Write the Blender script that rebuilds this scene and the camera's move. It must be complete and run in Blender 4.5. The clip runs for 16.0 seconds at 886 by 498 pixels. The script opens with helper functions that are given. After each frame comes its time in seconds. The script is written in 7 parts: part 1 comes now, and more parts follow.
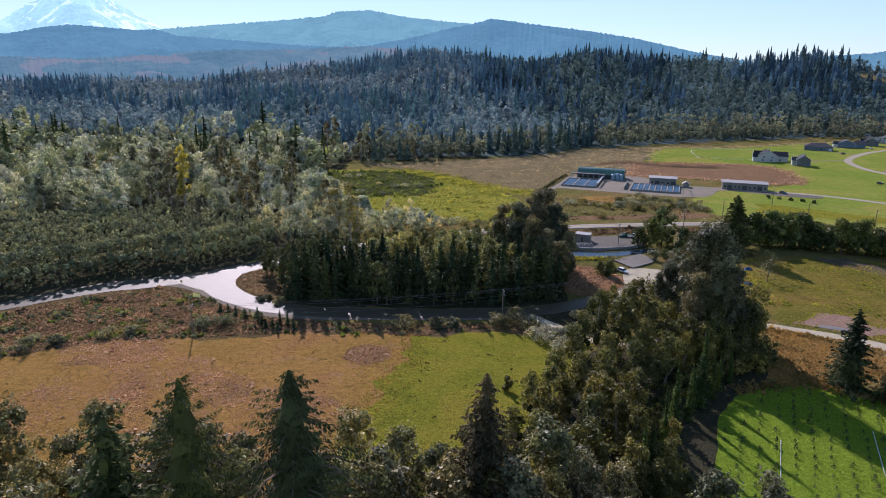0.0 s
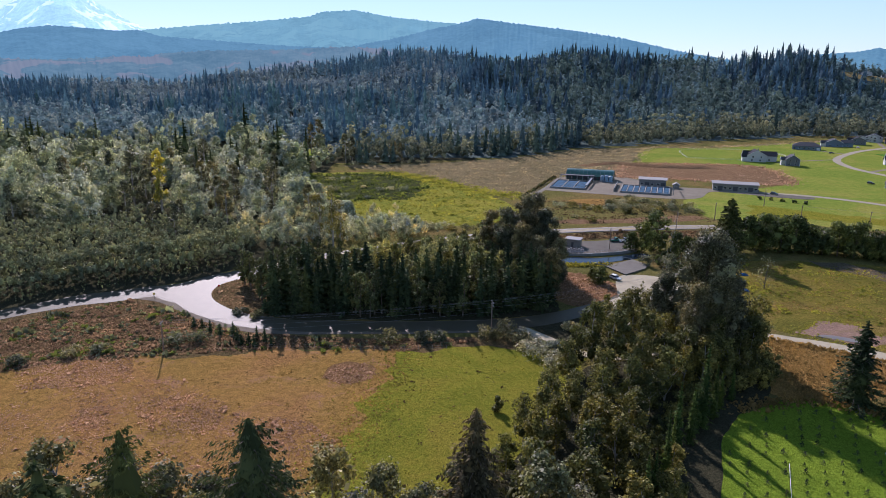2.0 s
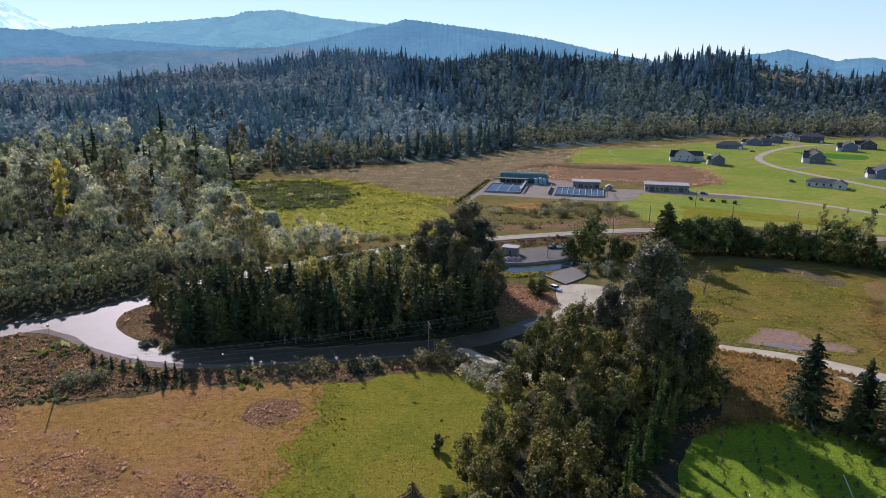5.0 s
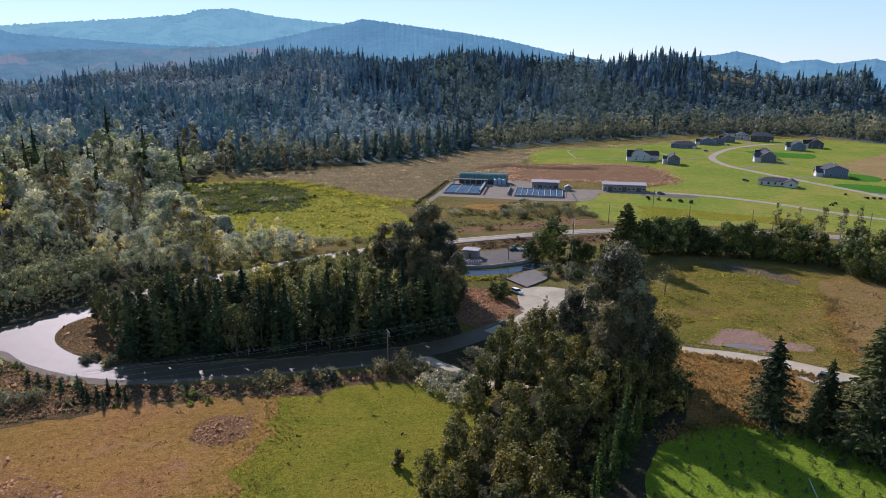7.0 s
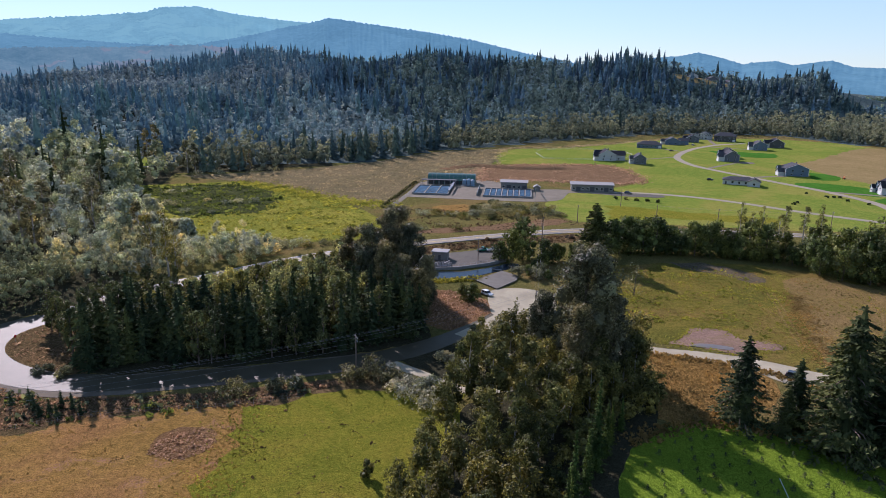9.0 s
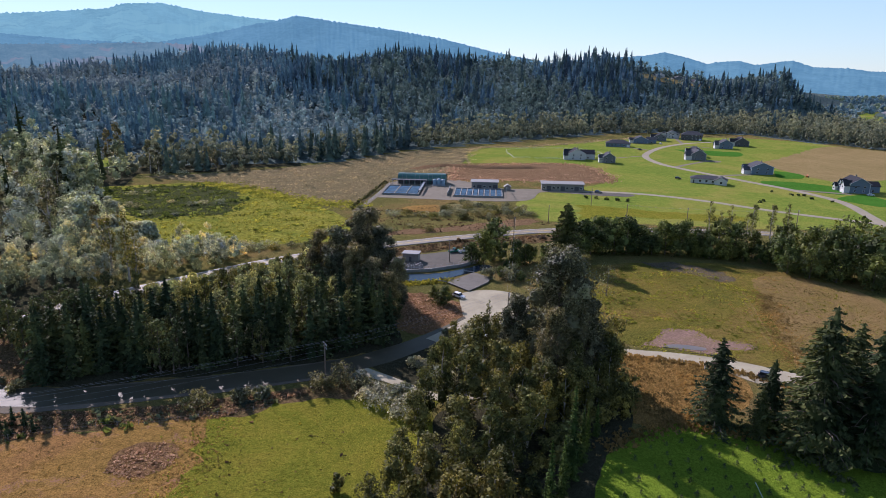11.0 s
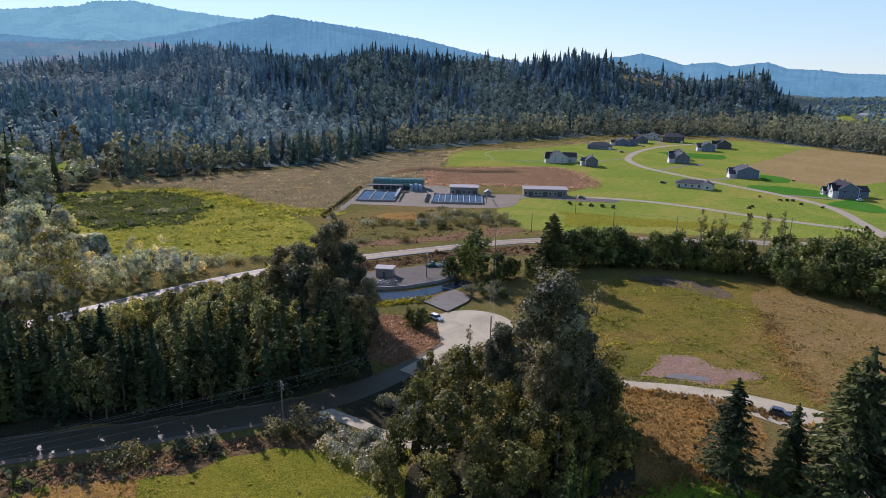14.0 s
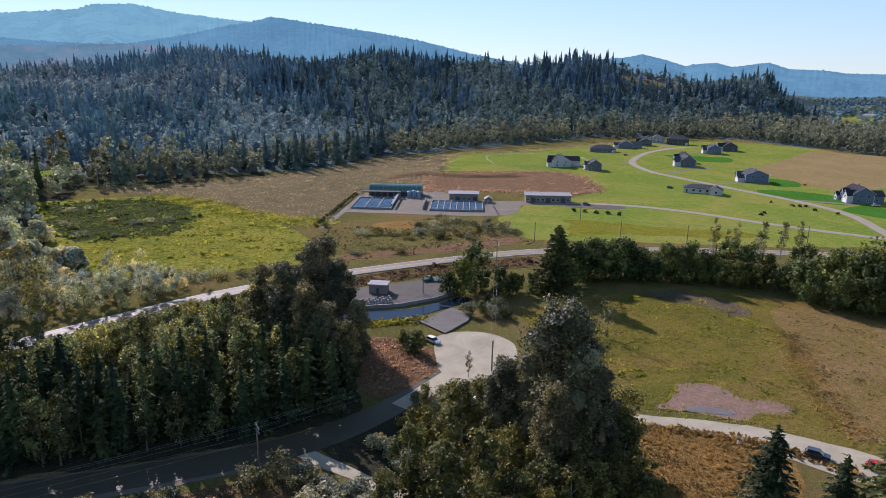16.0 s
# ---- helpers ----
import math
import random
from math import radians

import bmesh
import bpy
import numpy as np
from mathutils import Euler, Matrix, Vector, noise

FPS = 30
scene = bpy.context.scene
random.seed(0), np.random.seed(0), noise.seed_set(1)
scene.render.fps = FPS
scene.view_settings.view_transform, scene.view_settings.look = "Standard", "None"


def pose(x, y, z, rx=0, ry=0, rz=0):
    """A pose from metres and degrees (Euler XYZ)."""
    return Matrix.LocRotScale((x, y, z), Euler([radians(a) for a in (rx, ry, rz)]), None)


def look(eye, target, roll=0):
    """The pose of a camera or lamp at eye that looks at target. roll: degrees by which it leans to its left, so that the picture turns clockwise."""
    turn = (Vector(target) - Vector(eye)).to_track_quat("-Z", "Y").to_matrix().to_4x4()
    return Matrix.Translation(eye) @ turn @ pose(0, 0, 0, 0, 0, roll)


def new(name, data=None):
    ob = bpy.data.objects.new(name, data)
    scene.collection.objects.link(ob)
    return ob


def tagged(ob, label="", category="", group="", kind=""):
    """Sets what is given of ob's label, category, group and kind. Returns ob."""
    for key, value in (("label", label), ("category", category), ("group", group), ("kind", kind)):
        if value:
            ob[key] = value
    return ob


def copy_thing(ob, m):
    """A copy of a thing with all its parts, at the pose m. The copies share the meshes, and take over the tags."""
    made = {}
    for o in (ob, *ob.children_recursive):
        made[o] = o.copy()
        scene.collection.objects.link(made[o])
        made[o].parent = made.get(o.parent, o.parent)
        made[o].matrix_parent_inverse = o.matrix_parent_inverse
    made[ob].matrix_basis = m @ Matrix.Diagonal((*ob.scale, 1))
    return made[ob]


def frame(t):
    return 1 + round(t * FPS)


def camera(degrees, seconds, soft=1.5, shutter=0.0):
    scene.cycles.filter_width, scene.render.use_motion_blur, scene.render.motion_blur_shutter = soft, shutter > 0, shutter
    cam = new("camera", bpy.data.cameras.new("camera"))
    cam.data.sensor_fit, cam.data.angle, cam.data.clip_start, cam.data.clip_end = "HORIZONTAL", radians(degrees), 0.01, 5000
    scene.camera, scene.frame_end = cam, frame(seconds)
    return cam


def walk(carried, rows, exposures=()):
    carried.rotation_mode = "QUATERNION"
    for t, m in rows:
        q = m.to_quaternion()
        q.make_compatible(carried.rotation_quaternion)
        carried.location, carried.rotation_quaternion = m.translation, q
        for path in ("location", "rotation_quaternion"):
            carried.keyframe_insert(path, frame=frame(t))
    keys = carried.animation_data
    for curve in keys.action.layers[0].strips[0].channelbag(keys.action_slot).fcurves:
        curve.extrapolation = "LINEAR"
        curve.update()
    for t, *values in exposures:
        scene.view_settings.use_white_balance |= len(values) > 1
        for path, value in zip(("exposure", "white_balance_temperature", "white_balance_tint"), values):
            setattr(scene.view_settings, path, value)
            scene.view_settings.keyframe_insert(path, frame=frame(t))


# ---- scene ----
cam = camera(68.12, 16.0, soft=0.85)
# seconds, eye x y z, heading (left is plus), tilt, roll
PATH = [
    (0.0, 0.00, 0.00, 75.00, 0.008, -15.223, 0.563),
    (0.5, 0.17, 2.68, 74.97, -0.160, -15.210, 0.495),
    (1.0, 0.35, 5.14, 75.12, -0.416, -15.205, 0.421),
    (1.5, 0.48, 7.56, 75.11, -0.765, -15.207, 0.373),
    (2.0, 0.64, 10.24, 75.18, -1.092, -15.209, 0.369),
    (2.5, 0.80, 13.14, 75.38, -1.495, -15.211, 0.328),
    (3.0, 1.11, 16.21, 75.55, -2.474, -15.136, 0.291),
    (3.5, 1.34, 18.97, 75.71, -3.521, -15.126, 0.285),
    (4.0, 1.62, 21.30, 75.89, -4.751, -15.129, 0.262),
    (6.5, 3.16, 29.86, 75.69, -9.674, -15.081, 0.402),
    (7.0, 3.38, 30.94, 75.61, -10.551, -15.070, 0.447),
    (7.5, 3.56, 31.78, 75.58, -11.348, -15.065, 0.482),
    (8.0, 3.84, 32.64, 75.57, -12.057, -15.066, 0.553),
    (8.5, 3.84, 33.40, 75.54, -12.709, -15.062, 0.625),
    (9.0, 4.11, 34.20, 75.45, -13.339, -15.050, 0.681),
    (11.5, 5.66, 39.95, 75.72, -16.388, -15.153, 0.903),
    (12.0, 6.51, 42.44, 75.90, -16.620, -15.170, 0.977),
    (12.5, 7.47, 45.58, 75.95, -16.802, -15.170, 1.054),
    (13.0, 8.93, 49.62, 75.72, -17.137, -15.149, 1.095),
    (13.5, 10.38, 53.70, 75.52, -17.515, -15.110, 1.109),
    (14.0, 11.94, 57.89, 75.48, -17.824, -15.073, 1.062),
    (14.5, 13.67, 62.30, 75.35, -17.978, -15.024, 1.026),
    (15.0, 15.13, 66.39, 75.46, -17.964, -14.990, 0.978),
    (15.5, 16.63, 70.04, 75.65, -17.884, -14.971, 0.880),
    (16.0, 18.00, 73.44, 75.67, -17.750, -14.932, 0.824),
]


def aim(x, y, z, yaw, tilt, roll):
    a, b = radians(yaw), radians(tilt)
    way = Vector((-math.sin(a) * math.cos(b), math.cos(a) * math.cos(b), math.sin(b)))
    eye = Vector((x, y, z))
    return look(eye, eye + way, roll)


walk(cam, [(row[0], aim(*row[1:])) for row in PATH], exposures=[(0.0, 0.46, 5420, 31), (16.0, 0.46, 5420, 31)])

# ---- light ----
SUN_EL, SUN_AZ = 29.5, -16.0   # degrees up, degrees right of +y
world = bpy.data.worlds.new("sky")
scene.world = world
world.use_nodes = True
wt = world.node_tree
sky = wt.nodes.new("ShaderNodeTexSky")
sky.sky_type, sky.sun_disc = "NISHITA", False
sky.sun_elevation, sky.sun_rotation = radians(SUN_EL), radians(SUN_AZ)
sky.air_density, sky.dust_density, sky.ozone_density = 1.0, 0.0, 2.2
wt.nodes["Background"].inputs["Strength"].default_value = 0.084
haze = wt.nodes.new("ShaderNodeMix")   # thin even haze round the horizon
haze.data_type = "RGBA"
high = wt.nodes.new("ShaderNodeSeparateXYZ")   # the haze thins out towards the zenith
wt.links.new(wt.nodes.new("ShaderNodeTexCoord").outputs["Generated"], high.inputs[0])
thin_out = wt.nodes.new("ShaderNodeMapRange")
thin_out.interpolation_type = "SMOOTHSTEP"
thin_out.inputs["From Min"].default_value, thin_out.inputs["From Max"].default_value = 0.1, 0.75
thin_out.inputs["To Min"].default_value, thin_out.inputs["To Max"].default_value = 0.5, 0.1
wt.links.new(high.outputs["Z"], thin_out.inputs["Value"])
wt.links.new(thin_out.outputs["Result"], haze.inputs[0])
haze.inputs[7].default_value = (5.15, 7.2, 6.35, 1)
wt.links.new(sky.outputs[0], haze.inputs[6])
wt.links.new(haze.outputs[2], wt.nodes["Background"].inputs["Color"])
sun_data = bpy.data.lights.new("sun", "SUN")
sun_data.energy, sun_data.angle, sun_data.color = 5.0, radians(0.6), (1.0, 0.87, 0.71)
sun = new("sun", sun_data)
_az, _el = radians(SUN_AZ), radians(SUN_EL)
_way = Vector((math.sin(_az) * math.cos(_el), math.cos(_az) * math.cos(_el), math.sin(_el)))
sun.matrix_world = look(_way * 300, (0, 0, 0))

# ---- materials ----


def mat_nodes(name):
    m = bpy.data.materials.new(name)
    m.use_nodes = True
    nt = m.node_tree
    return m, nt, nt.nodes["Principled BSDF"]


def node(nt, kind, **values):
    n = nt.nodes.new(kind)
    for k, v in values.items():
        if k in n.inputs:
            n.inputs[k].default_value = v
    return n


def noise_node(nt, scale, detail=4.0, rough=0.55, coord=None, distort=0.0):
    n = node(nt, "ShaderNodeTexNoise", Scale=scale, Detail=detail, Roughness=rough, Distortion=distort)
    nt.links.new(coord, n.inputs["Vector"])
    return n


def ramp(nt, fac, stops):
    r = nt.nodes.new("ShaderNodeValToRGB")
    el = r.color_ramp.elements
    while len(el) < len(stops):
        el.new(0.5)
    for e, (p, c) in zip(el, stops):
        e.position, e.color = p, (*c, 1)
    nt.links.new(fac, r.inputs["Fac"])
    return r.outputs["Color"]


def mix_col(nt, fac, a, b, blend="MIX"):
    n = nt.nodes.new("ShaderNodeMix")
    n.data_type, n.blend_type = "RGBA", blend
    for s, v in ((n.inputs[0], fac), (n.inputs[6], a), (n.inputs[7], b)):
        if hasattr(v, "links"):
            nt.links.new(v, s)
        else:
            s.default_value = v if isinstance(v, (int, float)) else (*v, 1)
    return n.outputs[2]


def position(nt):
    return nt.nodes.new("ShaderNodeNewGeometry").outputs["Position"]


def objcoord(nt):
    return nt.nodes.new("ShaderNodeTexCoord").outputs["Object"]


def bump(nt, bsdf, height, strength, distance):
    b = node(nt, "ShaderNodeBump", Strength=strength, Distance=distance)
    nt.links.new(height, b.inputs["Height"])
    nt.links.new(b.outputs[0], bsdf.inputs["Normal"])


def ground_mat(name, big, small, scale_big=0.03, scale_small=0.6, grain=0.55, rough=0.95, lift=0.35, fleck=None, fleck_at=0.62):
    """Grass or soil: large patches (big), tufts (small), fine grain, and rough relief."""
    m, nt, b = mat_nodes(name)
    p = position(nt)
    n1 = noise_node(nt, scale_big, 8, 0.66, p, 0.9)
    n2 = noise_node(nt, scale_small * 1.5, 7, 0.74, p, 0.3)
    n3 = noise_node(nt, scale_small * 7, 4, 0.75, p)
    c1 = ramp(nt, n1.outputs["Fac"], big)
    (p0, a0), (p1, a1) = small[0], small[-1]
    c2 = ramp(nt, n2.outputs["Fac"], [(p0 + 0.05, a0), (p1 - 0.06, a1)])
    c = mix_col(nt, 0.5, c1, c2)
    g = ramp(nt, n3.outputs["Fac"], [(0.34, (0.85 - grain,) * 3), (0.66, (1.05 + grain * 0.55,) * 3)])
    c = mix_col(nt, 1.0, c, g, "MULTIPLY")
    if fleck:
        nf = noise_node(nt, 0.11, 6, 0.7, p, 1.0)
        ff = ramp(nt, nf.outputs["Fac"], [(fleck_at, (0, 0, 0)), (fleck_at + 0.07, (1, 1, 1))])
        nff = noise_node(nt, 1.6, 4, 0.8, p)
        f2 = ramp(nt, nff.outputs["Fac"], [(0.46, (0, 0, 0)), (0.58, (1, 1, 1))])
        both = mix_col(nt, 1.0, ff, f2, "MULTIPLY")
        c = mix_col(nt, both, c, fleck)
    nt.links.new(c, b.inputs["Base Color"])
    b.inputs["Roughness"].default_value = rough
    b.inputs["Specular IOR Level"].default_value = 0.0
    h = mix_col(nt, 0.5, n2.outputs["Fac"], n3.outputs["Fac"])
    bump(nt, b, h, 1.0, lift * 1.7)
    return m


def leaf_mat(name, dark, light, translucent=0.35, rough=0.42, spec=0.5, per_object=True, glow=(1.25, 1.2, 0.55), patch=0.09, swing=1.0, glint_tone=2.0):
    m, nt, b = mat_nodes(name)
    geo = nt.nodes.new("ShaderNodeNewGeometry")
    fac = geo.outputs["Random Per Island"]
    info = nt.nodes.new("ShaderNodeObjectInfo")
    n = noise_node(nt, patch, 1.2, 0.5, geo.outputs["Position"])
    # the palest few leaves, picked at random, are glints painted as base colour
    c = ramp(nt, fac, [(0.0, dark), (0.7, light), (0.86, tuple(min(1, v * (1 + 0.35 * (glint_tone - 1))) for v in light)), (1.0, tuple(min(0.8, v * glint_tone) for v in light))])
    tone = ramp(nt, n.outputs["Fac"], [(0.34, (1 - 0.5 * swing, 1 - 0.45 * swing, 1 - 0.4 * swing)), (0.5, (0.97, 0.97, 0.97)), (0.68, (1 + 0.4 * swing, 1 + 0.32 * swing, 1 + 0.15 * swing))])
    c = mix_col(nt, 1.0, c, tone, "MULTIPLY")
    if per_object:
        t2 = ramp(nt, info.outputs["Random"], [(0.0, (0.72, 0.8, 0.8)), (0.5, (1, 1, 1)), (1.0, (1.3, 1.15, 0.85))])
        c = mix_col(nt, 1.0, c, t2, "MULTIPLY")
    nt.links.new(c, b.inputs["Base Color"])
    b.inputs["Roughness"].default_value = rough
    b.inputs["Specular IOR Level"].default_value = spec
    tr = nt.nodes.new("ShaderNodeBsdfTranslucent")
    nt.links.new(mix_col(nt, 1.0, c, glow, "MULTIPLY"), tr.inputs["Color"])
    mx = node(nt, "ShaderNodeMixShader", Fac=translucent)
    nt.links.new(b.outputs[0], mx.inputs[1])
    nt.links.new(tr.outputs[0], mx.inputs[2])
    nt.links.new(mx.outputs[0], nt.nodes["Material Output"].inputs["Surface"])
    return m


def plain_mat(name, colour, rough=0.7, metal=0.0, vary=0.2, scale=2.0, relief=0.0, spec=0.4, colour2=None):
    m, nt, b = mat_nodes(name)
    p = objcoord(nt)
    n1 = noise_node(nt, scale, 5, 0.6, p)
    n2 = noise_node(nt, scale * 9, 4, 0.7, p)
    f = mix_col(nt, 0.4, n1.outputs["Fac"], n2.outputs["Fac"])
    lo = tuple(v * (1 - vary) for v in colour)
    hi = colour2 or tuple(min(1, v * (1 + vary)) for v in colour)
    nt.links.new(ramp(nt, f, [(0.32, lo), (0.68, hi)]), b.inputs["Base Color"])
    b.inputs["Roughness"].default_value, b.inputs["Metallic"].default_value = rough, metal
    b.inputs["Specular IOR Level"].default_value = spec
    if relief:
        bump(nt, b, n2.outputs["Fac"], 0.6, relief)
    return m


def road_mat(name, colour, rough=0.85, streak=0.15, spec=0.1):
    m, nt, b = mat_nodes(name)
    p = position(nt)
    n1 = noise_node(nt, 0.12, 5, 0.65, p, 1.0)
    n2 = noise_node(nt, 3.5, 5, 0.7, p)
    f = mix_col(nt, 0.35, n1.outputs["Fac"], n2.outputs["Fac"])
    lo, hi = tuple(v * (1 - streak * 1.6) for v in colour), tuple(v * (1 + streak) for v in colour)
    nt.links.new(ramp(nt, f, [(0.33, lo), (0.66, hi)]), b.inputs["Base Color"])
    b.inputs["Roughness"].default_value = rough
    b.inputs["Specular IOR Level"].default_value = spec
    bump(nt, b, n2.outputs["Fac"], 0.4, 0.02)
    return m


M = {}
M["rough_grass"] = ground_mat("rough_grass", [(0.4, (0.13, 0.135, 0.035)), (0.5, (0.20, 0.175, 0.05)), (0.6, (0.27, 0.175, 0.07))],
                    [(0.32, (0.08, 0.085, 0.026)), (0.7, (0.26, 0.21, 0.08))])
# dark woodland soil, also laid as painted shade beside and under trees
M["forest_floor_shade"] = ground_mat("forest_floor_shade", [(0.3, (0.045, 0.05, 0.028)), (0.7, (0.085, 0.08, 0.045))], [(0.3, (0.04, 0.04, 0.024)), (0.7, (0.085, 0.075, 0.045))])
# bluish, lifted floor colour paints the haze between the hill's trees
M["hazed_hill_floor"] = ground_mat("hazed_hill_floor", [(0.3, (0.10, 0.14, 0.14)), (0.7, (0.14, 0.18, 0.16))], [(0.3, (0.08, 0.11, 0.11)), (0.7, (0.15, 0.18, 0.15))], 0.01, 0.08)
M["wet_gravel"] = road_mat("wet_gravel", (0.14, 0.125, 0.105), 0.35, 0.2, 0.4)
M["dry_field"] = ground_mat("dry_field", [(0.36, (0.26, 0.174, 0.042)), (0.5, (0.345, 0.206, 0.054)), (0.62, (0.34, 0.175, 0.074))],
                    [(0.36, (0.185, 0.118, 0.036)), (0.64, (0.40, 0.238, 0.072))], 0.022, 0.4, grain=0.4, fleck=(0.30, 0.165, 0.11), fleck_at=0.55)
M["rubble"] = ground_mat("rubble", [(0.34, (0.12, 0.10, 0.045)), (0.66, (0.19, 0.15, 0.095))], [(0.35, (0.07, 0.06, 0.03)), (0.68, (0.30, 0.25, 0.19))], 0.15, 0.9, lift=0.4)
M["green_meadow"] = ground_mat("green_meadow", [(0.36, (0.165, 0.19, 0.02)), (0.5, (0.255, 0.25, 0.028)), (0.64, (0.33, 0.26, 0.04))],
                    [(0.32, (0.09, 0.115, 0.015)), (0.7, (0.30, 0.28, 0.036))], 0.06, 0.6)
M["scrub"] = ground_mat("scrub", [(0.34, (0.15, 0.12, 0.05)), (0.66, (0.27, 0.175, 0.085))],
                        [(0.35, (0.09, 0.075, 0.035)), (0.68, (0.32, 0.215, 0.11))], 0.08, 0.4, lift=0.9)
M["marsh"] = ground_mat("marsh", [(0.34, (0.045, 0.06, 0.022)), (0.66, (0.09, 0.10, 0.035))],
                    [(0.35, (0.03, 0.042, 0.018)), (0.68, (0.12, 0.125, 0.05))], 0.04, 0.5)
M["yellow_meadow"] = ground_mat("yellow_meadow", [(0.4, (0.15, 0.18, 0.03)), (0.5, (0.26, 0.255, 0.04)), (0.62, (0.35, 0.30, 0.055))],
                    [(0.35, (0.09, 0.12, 0.02)), (0.68, (0.40, 0.38, 0.06))], 0.03, 0.35)
M["reeds"] = ground_mat("reeds", [(0.34, (0.22, 0.185, 0.085)), (0.66, (0.32, 0.25, 0.13))],
                    [(0.35, (0.13, 0.11, 0.05)), (0.68, (0.40, 0.33, 0.19))], 0.015, 0.8, lift=0.8)
M["brown_field"] = ground_mat("brown_field", [(0.34, (0.20, 0.125, 0.065)), (0.66, (0.27, 0.17, 0.09))],
                              [(0.35, (0.13, 0.085, 0.045)), (0.68, (0.32, 0.21, 0.12))], 0.03, 0.35)
M["lawn"] = ground_mat("lawn", [(0.4, (0.13, 0.225, 0.03)), (0.5, (0.198, 0.262, 0.04)), (0.6, (0.30, 0.278, 0.066))],
                    [(0.35, (0.13, 0.17, 0.027)), (0.65, (0.265, 0.265, 0.052))], 0.014, 0.2, grain=0.3, lift=0.1)
M["bright_lawn"] = ground_mat("bright_lawn", [(0.34, (0.045, 0.145, 0.016)), (0.66, (0.07, 0.19, 0.024))],
                              [(0.35, (0.04, 0.125, 0.015)), (0.68, (0.085, 0.20, 0.026))], 0.05, 0.4, grain=0.15, lift=0.1)
M["tan_field"] = ground_mat("tan_field", [(0.34, (0.24, 0.18, 0.07)), (0.66, (0.34, 0.25, 0.11))],
                            [(0.35, (0.20, 0.15, 0.06)), (0.68, (0.34, 0.26, 0.12))], 0.02, 0.2, grain=0.2)
M["ochre_field"] = ground_mat("ochre_field", [(0.38, (0.13, 0.145, 0.02)), (0.5, (0.235, 0.20, 0.03)), (0.6, (0.30, 0.20, 0.06))],
                    [(0.35, (0.085, 0.08, 0.022)), (0.68, (0.25, 0.20, 0.055))], 0.028, 0.45)
M["orange_field"] = ground_mat("orange_field", [(0.34, (0.36, 0.22, 0.06)), (0.66, (0.46, 0.27, 0.08))],
                    [(0.35, (0.22, 0.14, 0.045)), (0.68, (0.46, 0.29, 0.10))], 0.08, 0.5, lift=0.8)
M["tan_pasture"] = ground_mat("tan_pasture", [(0.38, (0.25, 0.185, 0.055)), (0.5, (0.32, 0.215, 0.08)), (0.6, (0.36, 0.235, 0.10))],
                              [(0.35, (0.11, 0.09, 0.032)), (0.68, (0.30, 0.215, 0.085))], 0.04, 0.45)
M["rust_field"] = ground_mat("rust_field", [(0.34, (0.27, 0.155, 0.07)), (0.66, (0.37, 0.22, 0.105))],
                    [(0.35, (0.17, 0.105, 0.05)), (0.68, (0.39, 0.245, 0.12))], 0.08, 0.5, lift=0.8)
M["nursery_grass"] = ground_mat("nursery_grass", [(0.34, (0.17, 0.27, 0.02)), (0.66, (0.24, 0.33, 0.03))],
                    [(0.32, (0.10, 0.17, 0.015)), (0.7, (0.27, 0.37, 0.035))], 0.08, 0.7, lift=0.4)
M["pink_gravel"] = ground_mat("pink_gravel", [(0.34, (0.25, 0.165, 0.12)), (0.66, (0.36, 0.235, 0.18))],
                    [(0.35, (0.18, 0.125, 0.085)), (0.68, (0.38, 0.255, 0.20))], 0.15, 0.7, lift=0.1, fleck=(0.19, 0.15, 0.06), fleck_at=0.52)
M["road"] = road_mat("road", (0.07, 0.063, 0.036), 0.6, 0.14, 0.2)
M["shoulder"] = road_mat("shoulder", (0.15, 0.125, 0.09), 0.9, 0.2, 0.1)
M["gravel"] = road_mat("gravel", (0.385, 0.345, 0.24), 0.9, 0.15, 0.05)
M["street"] = road_mat("street", (0.30, 0.26, 0.19), 0.8, 0.12, 0.15)
M["highway"] = road_mat("highway", (0.225, 0.19, 0.13), 0.69, 0.12, 0.4)
M["asphalt"] = road_mat("asphalt", (0.115, 0.105, 0.085))
M["deck_paving"] = road_mat("deck_paving", (0.165, 0.155, 0.13))
M["concrete"] = road_mat("concrete", (0.19, 0.165, 0.12))
M["paint_yellow"] = plain_mat("paint_yellow", (0.6, 0.42, 0.08))
M["paint_white"] = plain_mat("paint_white", (0.75, 0.75, 0.73))
M["bark"] = plain_mat("bark", (0.13, 0.10, 0.075), 0.9, scale=3, relief=0.05, vary=0.4)
M["pale_bark"] = plain_mat("pale_bark", (0.34, 0.31, 0.27), 0.85, scale=3, vary=0.4)
M["alder"] = leaf_mat("alder", (0.0601, 0.0634, 0.0193), (0.181, 0.174, 0.0559), 0.3, 0.6, 0.15, glow=(1.2, 1.1, 0.55))
M["cottonwood"] = leaf_mat("cottonwood", (0.0633, 0.06, 0.0292), (0.197, 0.183, 0.102), 0.24, 0.55, 0.2, glow=(1.15, 1.1, 0.65))
M["riverside_alder"] = leaf_mat("riverside_alder", (0.0799, 0.0786, 0.0328), (0.228, 0.22, 0.106), 0.25, 0.55, 0.2, glow=(1.15, 1.1, 0.65))
M["willow"] = leaf_mat("willow", (0.331, 0.324, 0.23), (0.639, 0.627, 0.45), 0.3, 0.75, 0.08)
M["maple"] = leaf_mat("maple", (0.0515, 0.0659, 0.0197), (0.129, 0.149, 0.043), 0.25, 0.6, 0.15, glow=(1.1, 1.15, 0.6))
